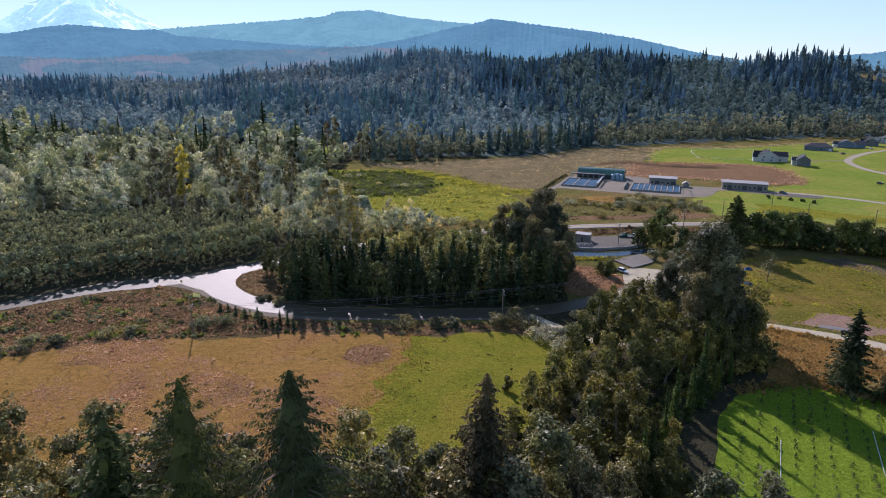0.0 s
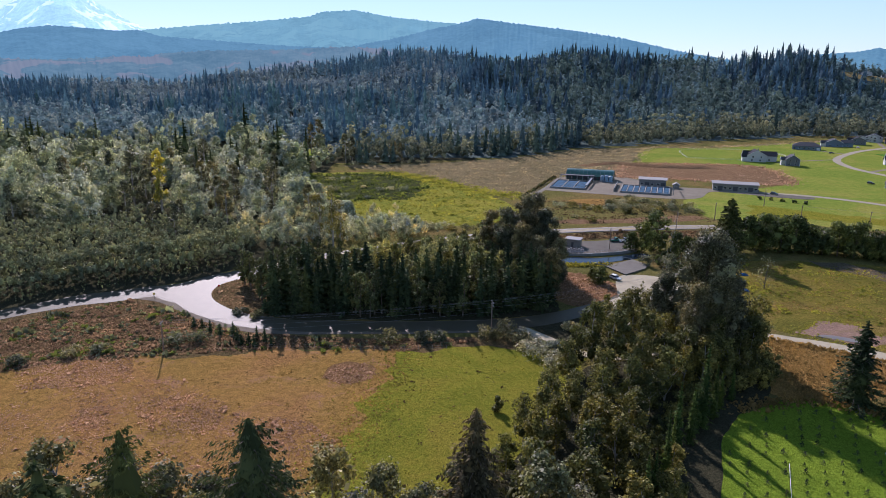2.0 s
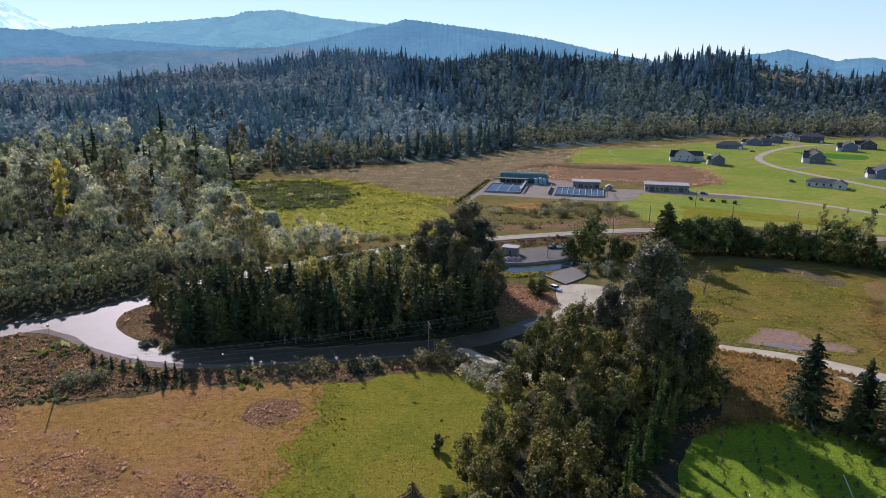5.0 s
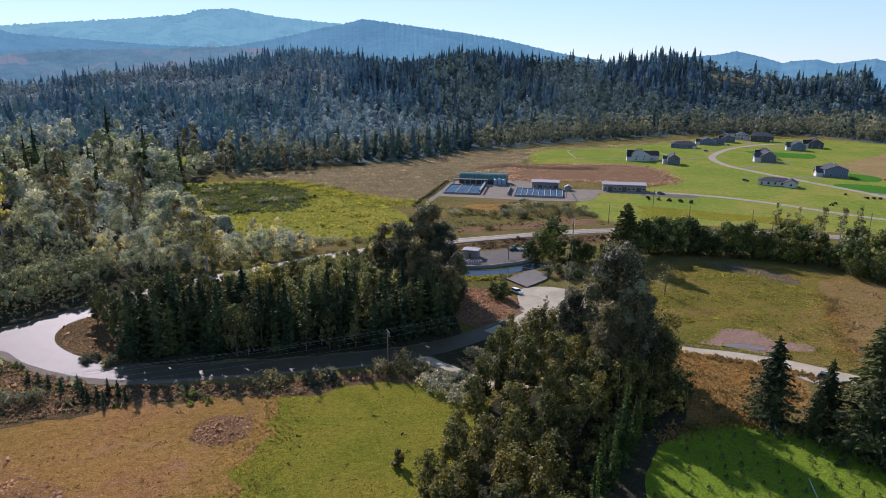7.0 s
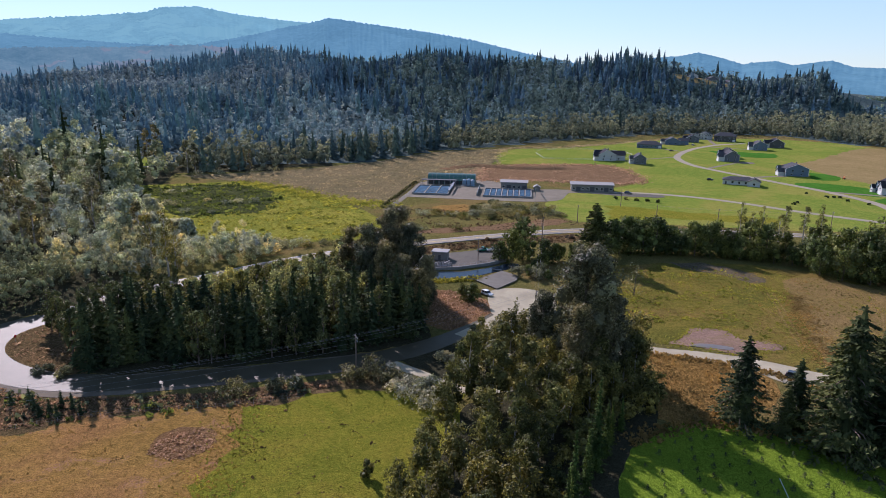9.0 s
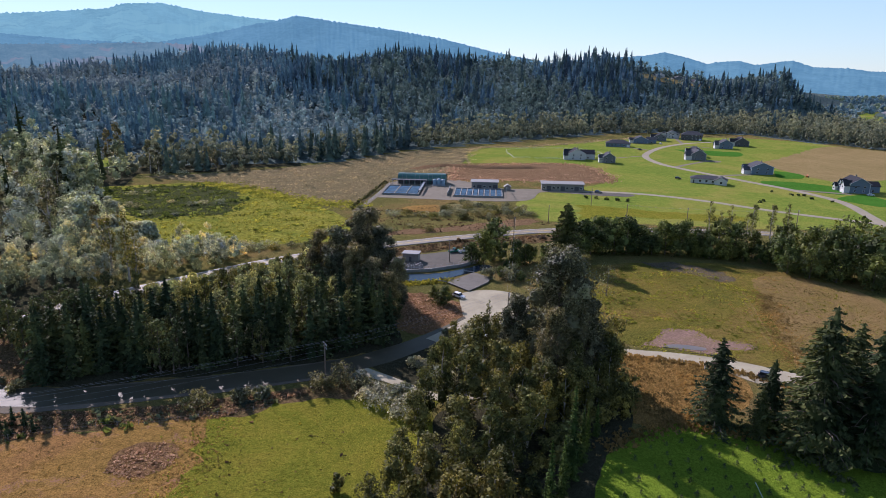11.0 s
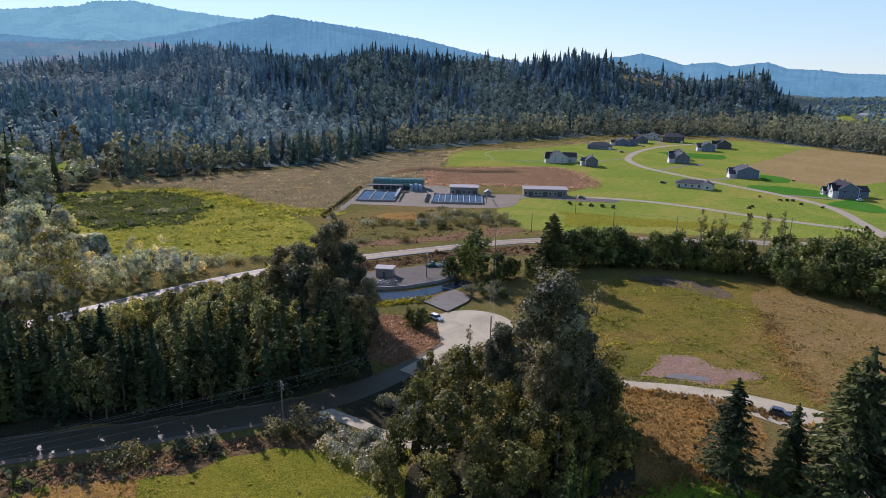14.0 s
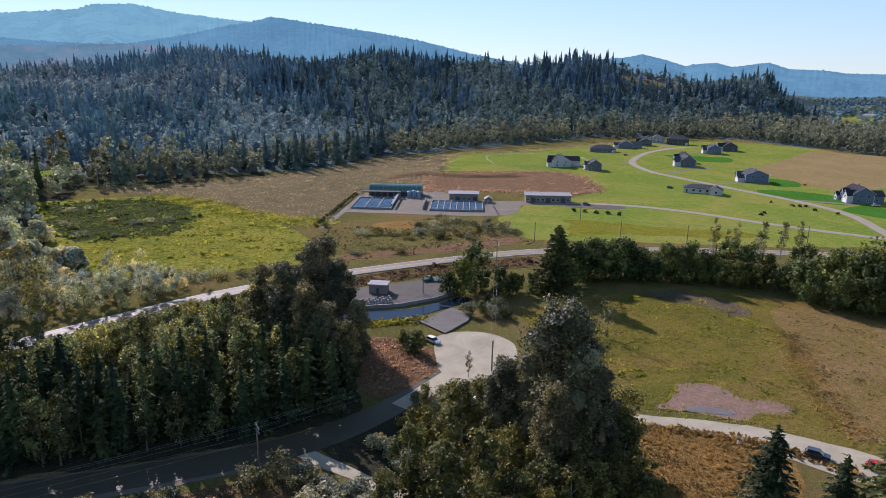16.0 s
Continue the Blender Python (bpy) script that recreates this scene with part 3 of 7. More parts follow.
sheet("green_meadow", [(-8, 177), (19, 181), (30, 180), (42, 166), (46, 140), (42, 110), (20, 84), (-22, 88), (-19, 126), (-14, 150)],
      M["green_meadow"], 0.07, "grazed green meadow beside the dry pasture", 6)
sheet("yellow_meadow", [(-95, 506), (-30, 508), (10, 472), (34, 425), (50, 372), (46, 338), (20, 331), (-34, 336), (-62, 390)], M["yellow_meadow"], 0.04, "yellow-green wet meadow")
sheet("marsh", [(-86, 496), (-32, 500), (-6, 458), (-13, 406), (-53, 402), (-74, 440)], M["marsh"], 0.07, "dark marshy hollow with rushes", 7)
sheet("reed_field", [(-75, 545), (0, 562), (77, 604), (158, 672), (290, 694), (222, 680), (176, 578), (168, 552), (140, 492), (96, 492), (60, 410), (34, 428), (2, 472), (-28, 508)],
      M["reeds"], 0.06, "wide khaki field of dry reeds")
sheet("lawn", [(176, 578), (222, 680), (292, 688), (440, 750), (590, 742), (640, 640), (560, 500), (450, 350), (345, 296), (270, 303), (215, 325), (165, 345), (150, 352), (152, 395), (168, 412), (190, 434), (246, 460), (267, 546)],
      M["lawn"], 0.04, "broad mown lawns round the new houses")
sheet("brown_field", [(140, 492), (169, 556), (267, 548), (250, 462), (178, 482)], M["brown_field"], 0.08, "fallow reddish-brown field", 5, 2)
sheet("tan_field", [(431, 533), (474, 548), (618, 634), (642, 610), (651, 538), (524, 440), (474, 429), (428, 417), (420, 419), (421, 453), (430, 500)], M["tan_field"], 0.06, "dry tan stubble field", 4, 3)
for outline in ([(418, 486), (426, 466), (410, 446), (394, 454)], [(367, 442), (385, 435), (400, 414), (398, 391), (379, 382), (364, 402), (357, 425)], [(380, 377), (397, 377), (387, 348), (370, 340), (363, 359), (365, 370)]):
    sheet("house_lawn", outline, M["bright_lawn"], 0.07, "watered bright green lawn", 1.0, 2.5)
sheet("ochre_field", [(104, 262), (149, 268), (195, 254), (214, 218), (196, 170), (150, 155), (136, 168), (122, 184), (103, 196), (98, 225)], M["ochre_field"], 0.05, "uneven ochre and green pasture")
sheet("tan_pasture", [(177.1, 221.2), (171.0, 211.9), (161.1, 197.3), (152.8, 185.1), (148.1, 175.3), (144.3, 167.7), (160, 150), (176, 158), (199, 172), (214, 218), (196, 240), (182, 232)], M["tan_pasture"], 0.065, "dry tan end of the pasture", 2.0, 2.0)
for o in (-0.9, 0.9):
    ribbon("wheel_track", [(171.3, 226.3), (163.8, 211.8), (155.1, 197.3), (150.5, 188.8), (146.2, 181.2)], 0.4, 0.09, M["tan_pasture"], "faint wheel track across the pasture", offset=o, wobble=0.3, depth=0.05)
sheet("pink_gravel", [(109.2, 191.2), (115.0, 194.5), (120.8, 199.7), (127.6, 199.8), (132.3, 197.2), (132.1, 191.0), (137.7, 186.2), (141.7, 181.8), (136.1, 181.1), (130.4, 182.7), (125.5, 179.9), (120.5, 183.0), (114.9, 187.5)], M["pink_gravel"], 0.08, "pinkish bare gravel beside the lane", 1.6, 1.0)
sheet("puddle", [(114, 188.6), (118, 189.6), (123, 187.4), (126, 184.8), (124, 183.6), (119, 186)], M["wet_gravel"], 0.135, "shallow puddle beside the lane", 0.3, 1.0)
sheet("rubble_strip", [(156, 269), (171, 263), (178, 253), (182, 241), (173, 236), (167, 247), (160, 257)], M["rubble"], 0.075, "strip of grey rubble and dead wood below the hedge", 3.0, 1.5)
sheet("embankment", [(40, 303), (52, 309.5), (78, 316.5), (104, 320), (138, 321), (134, 308), (97, 308), (71, 302.5), (54, 299)], M["scrub"], 0.09, "brown embankment below the highway", 1.0, 2.5)
sheet("dry_bank", [(56, 337), (62, 345), (95, 347), (142, 356), (140, 344), (92, 337)], M["brown_field"], 0.06, "brown dry bank beside the highway", 2.5, 2)
sheet("orange_patch", [(80, 385), (84, 400), (94, 405), (106, 402), (104, 386), (92, 384)], M["orange_field"], 0.07, "patch of orange dead grass before the hatchery", 2.5, 2)
sheet("weedy_patch", [(-27, 162), (-25, 169), (-20, 171), (-15, 168), (-14, 163), (-20, 159)], M["rust_field"], 0.08, "trampled brown patch of weeds in the pasture", 2.5, 1.2)
sheet("rust_field", [(53, 252), (43, 229), (49, 214), (66, 224), (68, 238), (60, 250)], M["rust_field"], 0.06, "patch of rust-coloured dead grass")
sheet("orange_field", [(86, 185), (103, 184), (122, 171), (119, 158), (104, 149), (86, 150), (80, 165)], M["orange_field"], 0.05, "tall orange dry grass beside the lane", 1)
sheet("nursery_field", [(46, 60), (50, 102), (60, 128), (73, 144), (92, 150), (106, 140), (134, 126), (170, 100), (160, 60)], M["nursery_grass"], 0.06, "vivid green grass of a young tree nursery")

sheet("ditch_grass", [(171, 350), (184, 375), (191, 386), (211, 369), (240, 350), (266, 333), (250, 326), (203, 346)], M["green_meadow"], 0.06, "uneven olive-green grass below the drive", 4.0, 2.5)


def berm(name, pts, width, high, material, label):
    """A low bank of earth with a rounded, uneven back."""
    line = curve_points(pts, 3)
    tang = np.gradient(line, axis=0)
    tang /= np.linalg.norm(tang, axis=1)[:, None]
    side = np.stack([tang[:, 1], -tang[:, 0]], 1)
    rows = []
    for s in np.linspace(-0.5, 0.5, 9):
        up = np.array([high * math.cos(math.pi * s) * (0.8 + 0.5 * noise.noise((x * 0.1, y * 0.1, 2 + s))) for x, y in line])
        fade = np.minimum(1, np.minimum(np.arange(len(line)), np.arange(len(line))[::-1]) / 5)
        rows.append(np.column_stack([line + side * (s * width), up * fade - 0.03]))
    n = len(line)
    f = [(r * n + i, r * n + i + 1, (r + 1) * n + i + 1, (r + 1) * n + i) for r in range(8) for i in range(n - 1)]
    return tagged(new(name, quad_mesh(name, np.concatenate(rows), f, material)), label, kind="structure")


berm("earth_bank", [(124, 548), (154, 562), (188, 545), (238, 536)], 14, 2.2, M["brown_field"], "low bank of brown earth behind the hatchery")

# dark sheets that paint the shade of the trees onto the ground
sheet("belt_floor", [(10, 98), (30, 92), (48, 92), (51, 104), (62, 131), (71, 143), (80, 150), (88, 162), (88, 174), (82, 181), (66, 180), (50, 170), (42, 168), (36, 156), (26, 140), (14, 118)], M["forest_floor_shade"], 0.09, "leaf litter under the trees, darkened for their shade", 0.9, 2.0)
sheet("thicket_floor", [(-215, 148), (-176, 181), (-144, 204), (-119, 223.5), (-103, 233), (-90, 241), (-72, 258), (-56, 271), (-74, 292), (-222, 240)], M["forest_floor_shade"], 0.06, "ground before the thicket, darkened for its cast shadow", 0.8, 2.0)
sheet("stand_floor", [(-56, 216), (-47, 203.5), (-20, 202), (10, 202), (34, 206), (43, 213), (42, 232), (50, 254), (30, 296), (12, 286), (-24, 266), (-54, 242)], M["forest_floor_shade"], 0.05, "leaf litter under the dense stand, darkened for its shade", 2.0, 2.0)

# dark sheet: shade of the stand painted over the junction's paving
sheet("lane_floor", [(31, 196), (40, 201.5), (54, 209.5), (64, 213), (72, 206), (66, 194), (57, 184), (46, 178), (41, 182), (35, 189)], M["forest_floor_shade"], 0.085, "ground between the road and the lane, dark with painted tree shade", 0.8, 2.0)

# ---- roads ----
ribbon("road_drive", [(51, 209), (57, 213), (63, 217), (70, 222)], [4.4, 5, 6, 7], 0.17, M["gravel"], "pale gravel entry to the turning circle", wobble=0.5)
ribbon("road_valley", [(-215, 139), (-175, 175.5), (-143, 199), (-131, 210.1), (-117, 220.5), (-108.4, 223.6), (-99, 228.5), (-88, 233), (-79, 243), (-67.5, 253), (-54, 263), (-44, 270)], [5.4, 5.4, 5.4, 5.4, 6.4, 8.4, 10, 12, 11.5, 11, 9, 8], 0.10, M["road"], "pale sunlit country road")
ribbon("road_shoulder", [(-99, 224), (-90, 222), (-81.5, 216.5), (-71.5, 209), (-59.6, 201.2), (-49.5, 197), (-28, 196), (0, 196), (25, 198)], [5, 8, 11.5, 11.5, 11, 10.5, 10, 9.8, 9.8], 0.08, M["shoulder"], "gravel shoulder of the bend", wobble=0.5)
sheet("road_apron", [(-99, 231), (-93, 223), (-82, 216), (-71, 210), (-60, 205), (-58, 246), (-70, 253), (-84, 242)], M["road"], 0.115, "wide pale road surface at the junction", 0.2, 2)
ribbon("road_bend", [(-101, 229), (-91, 228), (-81.5, 222.5), (-72.5, 213.8), (-60.6, 204.4), (-50.5, 199.6), (-40, 197.2), (-28, 196.5), (0, 196.5), (25, 198.5), (42, 205), (52, 211), (64, 219), (76, 230)], [6, 11, 13, 10.5, 8.5, 8, 7.8, 8, 8, 8.5, 7, 7.5, 9], 0.13, M["road"],
       "pale country road bending round a wooded island")
sheet("road_island", [(-62, 249), (-66.5, 246), (-71.5, 242), (-75, 237.5), (-76.2, 232), (-75.4, 226.5), (-72.8, 221), (-68.5, 215.5), (-63.8, 211.3), (-58.5, 208), (-53, 204.5), (-47, 208), (-50, 232)], M["scrub"], 0.18, "brown grass point between the two roads", 0.3, 2)
ribbon("road_highway", [(-62, 262), (-27, 284), (14, 306), (54, 317.5), (104, 326), (146, 328.5), (199, 317), (230, 306), (262, 293), (330, 262), (420, 220)], 8.4, 0.15, M["highway"], "two-lane paved highway across the valley")
ribbon("road_lane", [(24, 200), (31.5, 190.6), (37.2, 183.5), (43.5, 175.5), (56, 174), (74, 184), (90, 189), (103, 187.5), (122, 175.5), (131, 164), (143, 150), (160, 140)], [4, 3.1, 2.9, 3.0, 4, 5, 5, 5.5, 9, 13, 11, 6], 0.11, M["gravel"], "gravel lane leading past the trees", wobble=0.9)
ribbon("road_estate", [(318, 290), (336, 320), (357, 360), (360, 403), (354, 449), (348, 503), (347, 541), (361, 586), (388, 622), (431, 662), (480, 691), (520, 700)], 6.4, 0.12, M["street"], "estate street winding between new houses")
ribbon("road_service", [(190, 431), (229, 421), (254, 404), (274, 379), (289, 352), (306, 327), (330, 298)], 5.5, 0.12, M["street"], "paved drive to the fish hatchery")
sheet("turning_circle", [(66, 226), (69, 240), (72, 247), (80, 249), (88, 245), (92, 236), (88, 225), (78, 217), (68, 216)], M["gravel"], 0.16, "pale gravel turning circle", 0.3, 2)
sheet("hatchery_yard", [(75, 434), (80, 447), (98, 490), (142, 490), (160, 452), (186, 442), (216, 430), (208, 418), (184, 430), (156, 404)], M["concrete"], 0.10, "grey gravel yard of the fish hatchery", 0.4)
sheet("intake_yard", [(52, 277), (54, 296), (76, 301), (92, 303), (92, 292), (83, 278)], M["asphalt"], 0.10, "fenced grey gravel yard beside the intake", 0.3, 2)

# ---- trees ----


def diamonds(c, along, across, length, width):
    """Leaf-shaped four-cornered faces round the points c."""
    a, b = along * (length / 2)[:, None], across * (width / 2)[:, None]
    v = np.stack([c - a, c + b, c + a, c - b], 1).reshape(-1, 3)
    return v, np.arange(len(v)).reshape(-1, 4)


def unit(v):
    return v / (np.linalg.norm(v, axis=1)[:, None] + 1e-9)


def random_units(rng, n):
    return unit(rng.normal(size=(n, 3)))


def tube(points, radii, sides=6):
    """A tapered bent stem."""
    p, v = np.array(points, float), []
    for i, (q, r) in enumerate(zip(p, radii)):
        d = unit((p[min(i + 1, len(p) - 1)] - p[max(i - 1, 0)])[None])[0]
        s = np.cross(d, (0.3, 1, 0.1))
        s /= np.linalg.norm(s)
        t = np.cross(d, s)
        for k in range(sides):
            a = 2 * math.pi * k / sides
            v.append(q + r * (math.cos(a) * s + math.sin(a) * t))
    f = [(i * sides + k, i * sides + (k + 1) % sides, (i + 1) * sides + (k + 1) % sides, (i + 1) * sides + k) for i in range(len(p) - 1) for k in range(sides)]
    return np.array(v), np.array(f)


def joined(pieces):
    vs, fs, o = [], [], 0
    for v, f in pieces:
        vs.append(v)
        fs.append(f + o)
        o += len(v)
    return np.concatenate(vs), np.concatenate(fs)


def cube_sphere(k=2):
    """Directions of a ball of k x k quads on each of six sides."""
    at, quads = {}, []
    for axis in range(3):
        for s in (-1, 1):
            g = []
            for i in range(k + 1):
                for j in range(k + 1):
                    p = [0, 0, 0]
                    p[axis], p[(axis + 1) % 3], p[(axis + 2) % 3] = s * k, 2 * i - k, 2 * j - k
                    g.append(at.setdefault(tuple(p), len(at)))
            for i in range(k):
                for j in range(k):
                    q = (g[i * (k + 1) + j], g[(i + 1) * (k + 1) + j], g[(i + 1) * (k + 1) + j + 1], g[i * (k + 1) + j + 1])
                    quads.append(q if s > 0 else q[::-1])
    return unit(np.array(list(at), float)), np.array(quads)


BALL_V, BALL_F = cube_sphere()


def masses(c, radius, rng, tall=1.1):
    """Lumpy inner masses of twigs and leaves that fill the lobes of a crown."""
    k, n = len(c), len(BALL_V)
    v = c[:, None, :] + BALL_V[None] * (radius[:, None] * rng.uniform(0.6, 1.25, (k, n)))[:, :, None] * (1, 1, tall)
    f = BALL_F[None] + (np.arange(k) * n)[:, None, None]
    return v.reshape(-1, 3), f.reshape(-1, 4)


def grown(pieces, rings, sides=6):
    """Stem and limbs as one mesh: each limb (with its foot's ring of the stem) is webbed to the stem."""
    v, f = joined([p for p, _ in pieces])
    webs, o = [], len(pieces[0][0][0])
    for (pv, _), ring in pieces[1:]:
        k = min(ring, rings - 1) * sides
        webs.append((k, k + 1, o + 1, o))
        o += len(pv)
    return (v, np.concatenate([f, np.array(webs)])) if webs else (v, f)


def broadleaf_arrays(h, r, leaves, leaf, seed, base=0.12, lobes=16, tall=1.0, gappy=0.0, wild=0.6, hollow=0.12, cores=12, fill=0.62):
    """Stem and crown of a leafy tree: limbs that carry lobes of many small leaves."""
    rng = np.random.default_rng(seed)
    lobes = int(lobes * 1.6)
    zc = base * h + (h - base * h) * rng.uniform(0.12, 0.95, lobes) ** (0.9 * tall)
    t = (zc / h - base) / (1 - base)
    wide = r * np.sin(np.pi * np.clip(0.12 + 0.80 * t, 0, 1)) ** 0.7
    ang = rng.uniform(0, 2 * np.pi, lobes)
    rad = wide * np.sqrt(rng.uniform(0.02, 0.62, lobes))
    c = np.column_stack([rad * np.cos(ang), rad * np.sin(ang), zc])
    lr = r * rng.uniform(0.24, 0.52, lobes) * (1 - 0.45 * t)
    c[0], lr[0] = (0.05 * r, 0, h - 0.26 * r), r * 0.28
    n = int(leaves / lobes)
    pts, outs = [], []
    for k in range(lobes):
        u = random_units(rng, n)
        shell = 0.5 + 0.5 * hollow + (0.72 - 0.4 * hollow) * rng.uniform(0, 1, n) ** 1.3
        q = c[k] + u * (lr[k] * shell)[:, None] * (1, 1, 1.15)
        q += 0.25 * lr[k] * np.sin(q * 3.1 / max(lr[k], 0.5) + k)[:, [1, 2, 0]]
        if gappy:
            keep = rng.uniform(size=n) > gappy
            q = q[keep]
            u = u[keep]
        pts.append(q)
        outs.append(u)
    q, face = np.concatenate(pts), np.concatenate(outs)
    q[:, 2] = np.clip(q[:, 2], 0.02 * h, h * 1.02)
    m = len(q)
    face = unit(face + wild * random_units(rng, m) + (0, 0, 0.15))
    along = unit(np.cross(face, random_units(rng, m)))
    across = np.cross(face, along)
    size = leaf * rng.lognormal(0, 0.3, m)
    crown = diamonds(q, along, across, size * 1.35, size)
    if cores:
        big = np.argsort(-lr)[:cores]
        low = np.maximum(c[big], (-99, -99, 0.6 * lr[big].min()))
        crown = joined([crown, masses(low, lr[big] * fill, rng)])
    lean = rng.normal(size=2) * 0.03 * h
    axis = [(0, 0, -0.3), (lean[0] * 0.3, lean[1] * 0.3, h * 0.3), (lean[0] * 0.7, lean[1] * 0.7, h * 0.6), (0.05 * r, 0, h * 0.93)]
    stem = [(tube(axis, [0.018 * h, 0.014 * h, 0.009 * h, 0.002 * h]), 0)]
    for k in range(1, min(lobes, 9)):
        z0 = max(base * h * 0.6, c[k, 2] - 0.9 * np.hypot(*c[k, :2]) - 0.1 * h)
        a = np.array([lean[0] * z0 / h, lean[1] * z0 / h, z0])
        stem.append((tube([a, a * 0.45 + c[k] * 0.55 + (0, 0, -0.03 * h), c[k]], [0.006 * h, 0.0045 * h, 0.0015 * h], 4), int(z0 / (0.3 * h))))
    return grown(stem, 4), crown


def conifer_arrays(h, r, seed, whorls=26, per=6, spray=0.9, base=0.06, droop=0.35, ragged=0.25, dense=1.0, flat=0.42, taper=0.85, hang=0.35, core=0.5):
    """Stem and crown of a fir or spruce: whorls of drooping boughs made of needle sprays."""
    rng = np.random.default_rng(seed)
    cs, al, ac, ln, wd = [], [], [], [], []
    stem = [(tube([(0, 0, -0.3), (0, 0, h * 0.5), (0, 0, h * 0.99)], [0.014 * h, 0.009 * h, 0.001 * h]), 0)]
    for w in range(whorls):
        t = base + (1 - base) * (w + rng.uniform(0, 0.8)) / whorls
        z = h * t
        length = r * (1 - t) ** taper * (1 + 0.15 * math.sin(w * 2.1)) + 0.02 * r
        for k in range(per):
            a = rng.uniform(0, 2 * math.pi)
            L = length * rng.uniform(1 - ragged * 1.6, 1 + ragged)
            out = np.array([math.cos(a), math.sin(a), 0.0])
            side = np.array([-math.sin(a), math.cos(a), 0.0])
            n = max(3, int(dense * 2.6 * L / spray))
            s = np.sort(rng.uniform(0.12, 1.0, n))
            rise = 0.18 * L * s - droop * L * s ** 1.8 + 0.10 * L * s ** 6
            p = np.outer(s * L, out) + np.column_stack([np.zeros(n), np.zeros(n), z + rise])
            lat = rng.uniform(-1, 1, n) * (0.20 * L * (1.1 - s) + 0.12)
            p = p + np.outer(lat, side)
            p[:, 2] -= np.abs(lat) * 0.25
            d = unit(out * 0.8 + np.outer(np.sign(lat) * 0.8, side) + rng.normal(size=(n, 3)) * 0.25 + (0, 0, -hang))
            cs.append(p)
            al.append(d)
            ac.append(unit(np.cross(d, rng.normal(size=(n, 3)) * 0.6 + (0, 0, 1))))
            g = spray * rng.uniform(0.6, 1.3, n) * (0.55 + 0.45 * min(1, L / 1.5))
            ln.append(g)
            wd.append(g * flat)
            if L > 2.5 and k % 2 == 0:
                stem.append((tube([(0, 0, z), tuple(out * L * 0.5 + (0, 0, z + 0.02 * L)), tuple(out * L * 0.9 + (0, 0, z - droop * L * 0.6))], [0.02 * L, 0.014 * L, 0.004 * L], 3), int(2 * z / h)))
    crown = diamonds(np.concatenate(cs), np.concatenate(al), np.concatenate(ac), np.concatenate(ln), np.concatenate(wd))
    if core:
        crown = joined([crown, skirts(h, r * core, rng, max(5, whorls // 4), 9, base, taper)])
    return grown(stem, 3), crown


def skirts(h, r, rng, tiers, sides, base=0.05, taper=0.85):
    """Overlapping ragged cones of boughs down a stem."""
    vs, fs, o = [], [], 0
    for t in range(tiers):
        z1 = base + (1 - base) * (t + 1.25) / tiers
        z0 = base + (1 - base) * max(0, t - 0.45) / tiers
        wide = r * (1 - base - (1 - base) * (t - 0.2) / tiers) ** taper if t else r * (1 - base) ** taper
        a = np.linspace(0, 2 * np.pi, sides, endpoint=False) + rng.uniform(0, 1)
        rim = wide * rng.uniform(0.55, 1.25, sides)
        drop_z = (z0 + (z1 - z0) * rng.uniform(-0.12, 0.22, sides)) * h
        top = np.column_stack([np.cos(a) * wide * 0.12, np.sin(a) * wide * 0.12, np.full(sides, min(z1, 1.0) * h)])
        low = np.column_stack([np.cos(a) * rim, np.sin(a) * rim, drop_z])
        vs += [low, top]
        i = np.arange(sides)
        fs.append(o + np.column_stack([i, (i + 1) % sides, sides + (i + 1) % sides, sides + i]))
        o += 2 * sides
    return np.concatenate(vs), np.concatenate(fs)


def spire_arrays(h, r, seed, rings=8, per=5):
    """Stem and crown of a fir seen from far off: ragged skirts of boughs down a spire, with tips that stand out."""
    rng = np.random.default_rng(seed)
    k = rings * 5
    t = (np.repeat(np.arange(rings), 5) + rng.uniform(0.1, 1.0, k)) / rings
    a = rng.uniform(0, 2 * np.pi, k)
    wide = r * t ** 0.8
    c = np.column_stack([wide * 0.72 * np.cos(a), wide * 0.72 * np.sin(a), h * (1 - 0.93 * t)])
    along = unit(np.column_stack([np.cos(a), np.sin(a), np.full(k, -0.7)]) + 0.35 * rng.normal(size=(k, 3)))
    across = unit(np.column_stack([-np.sin(a), np.cos(a), np.zeros(k)]) + 0.35 * rng.normal(size=(k, 3)))
    tips = diamonds(c, along, across, 0.13 * h * (0.5 + t), 0.5 + 0.5 * r * t)
    return tube([(0, 0, -0.3), (0, 0, h * 0.98)], [0.014 * h, 0.001 * h], 3), joined([tips, skirts(h * 0.97, r * 0.72, rng, rings, per + 1, 0.03, 0.8)])


def tree_thing(name, arrays, bark, leaf, at, turn, label, category="tree", group="", crown_name="crown"):
    stem, crown = arrays
    t = thing(name, at, turn, label, category, group)
    part("trunk", quad_mesh("trunk", *stem, bark), None, t)
    part(crown_name, quad_mesh(crown_name, *crown, leaf), None, t)
    return t


def plant(kinds, places, seed, size=(0.85, 1.2)):
    """Copies of the tree kinds at the places (x, y[, size])."""
    rng = np.random.default_rng(seed)
    for p in places:
        k = kinds[rng.integers(len(kinds))]
        s = rng.uniform(*size) * (p[2] if len(p) > 2 else 1)
        wide = s * rng.uniform(0.9, 1.12)
        c = copy_thing(k, pose(p[0], p[1], float(land(p[0], p[1])), 0, 0, rng.uniform(0, 360)))
        c.scale = (wide, wide, s)


def drop(ob):
    """Takes a pattern tree away once its copies stand."""
    for o in (*ob.children_recursive, ob):
        bpy.data.objects.remove(o)


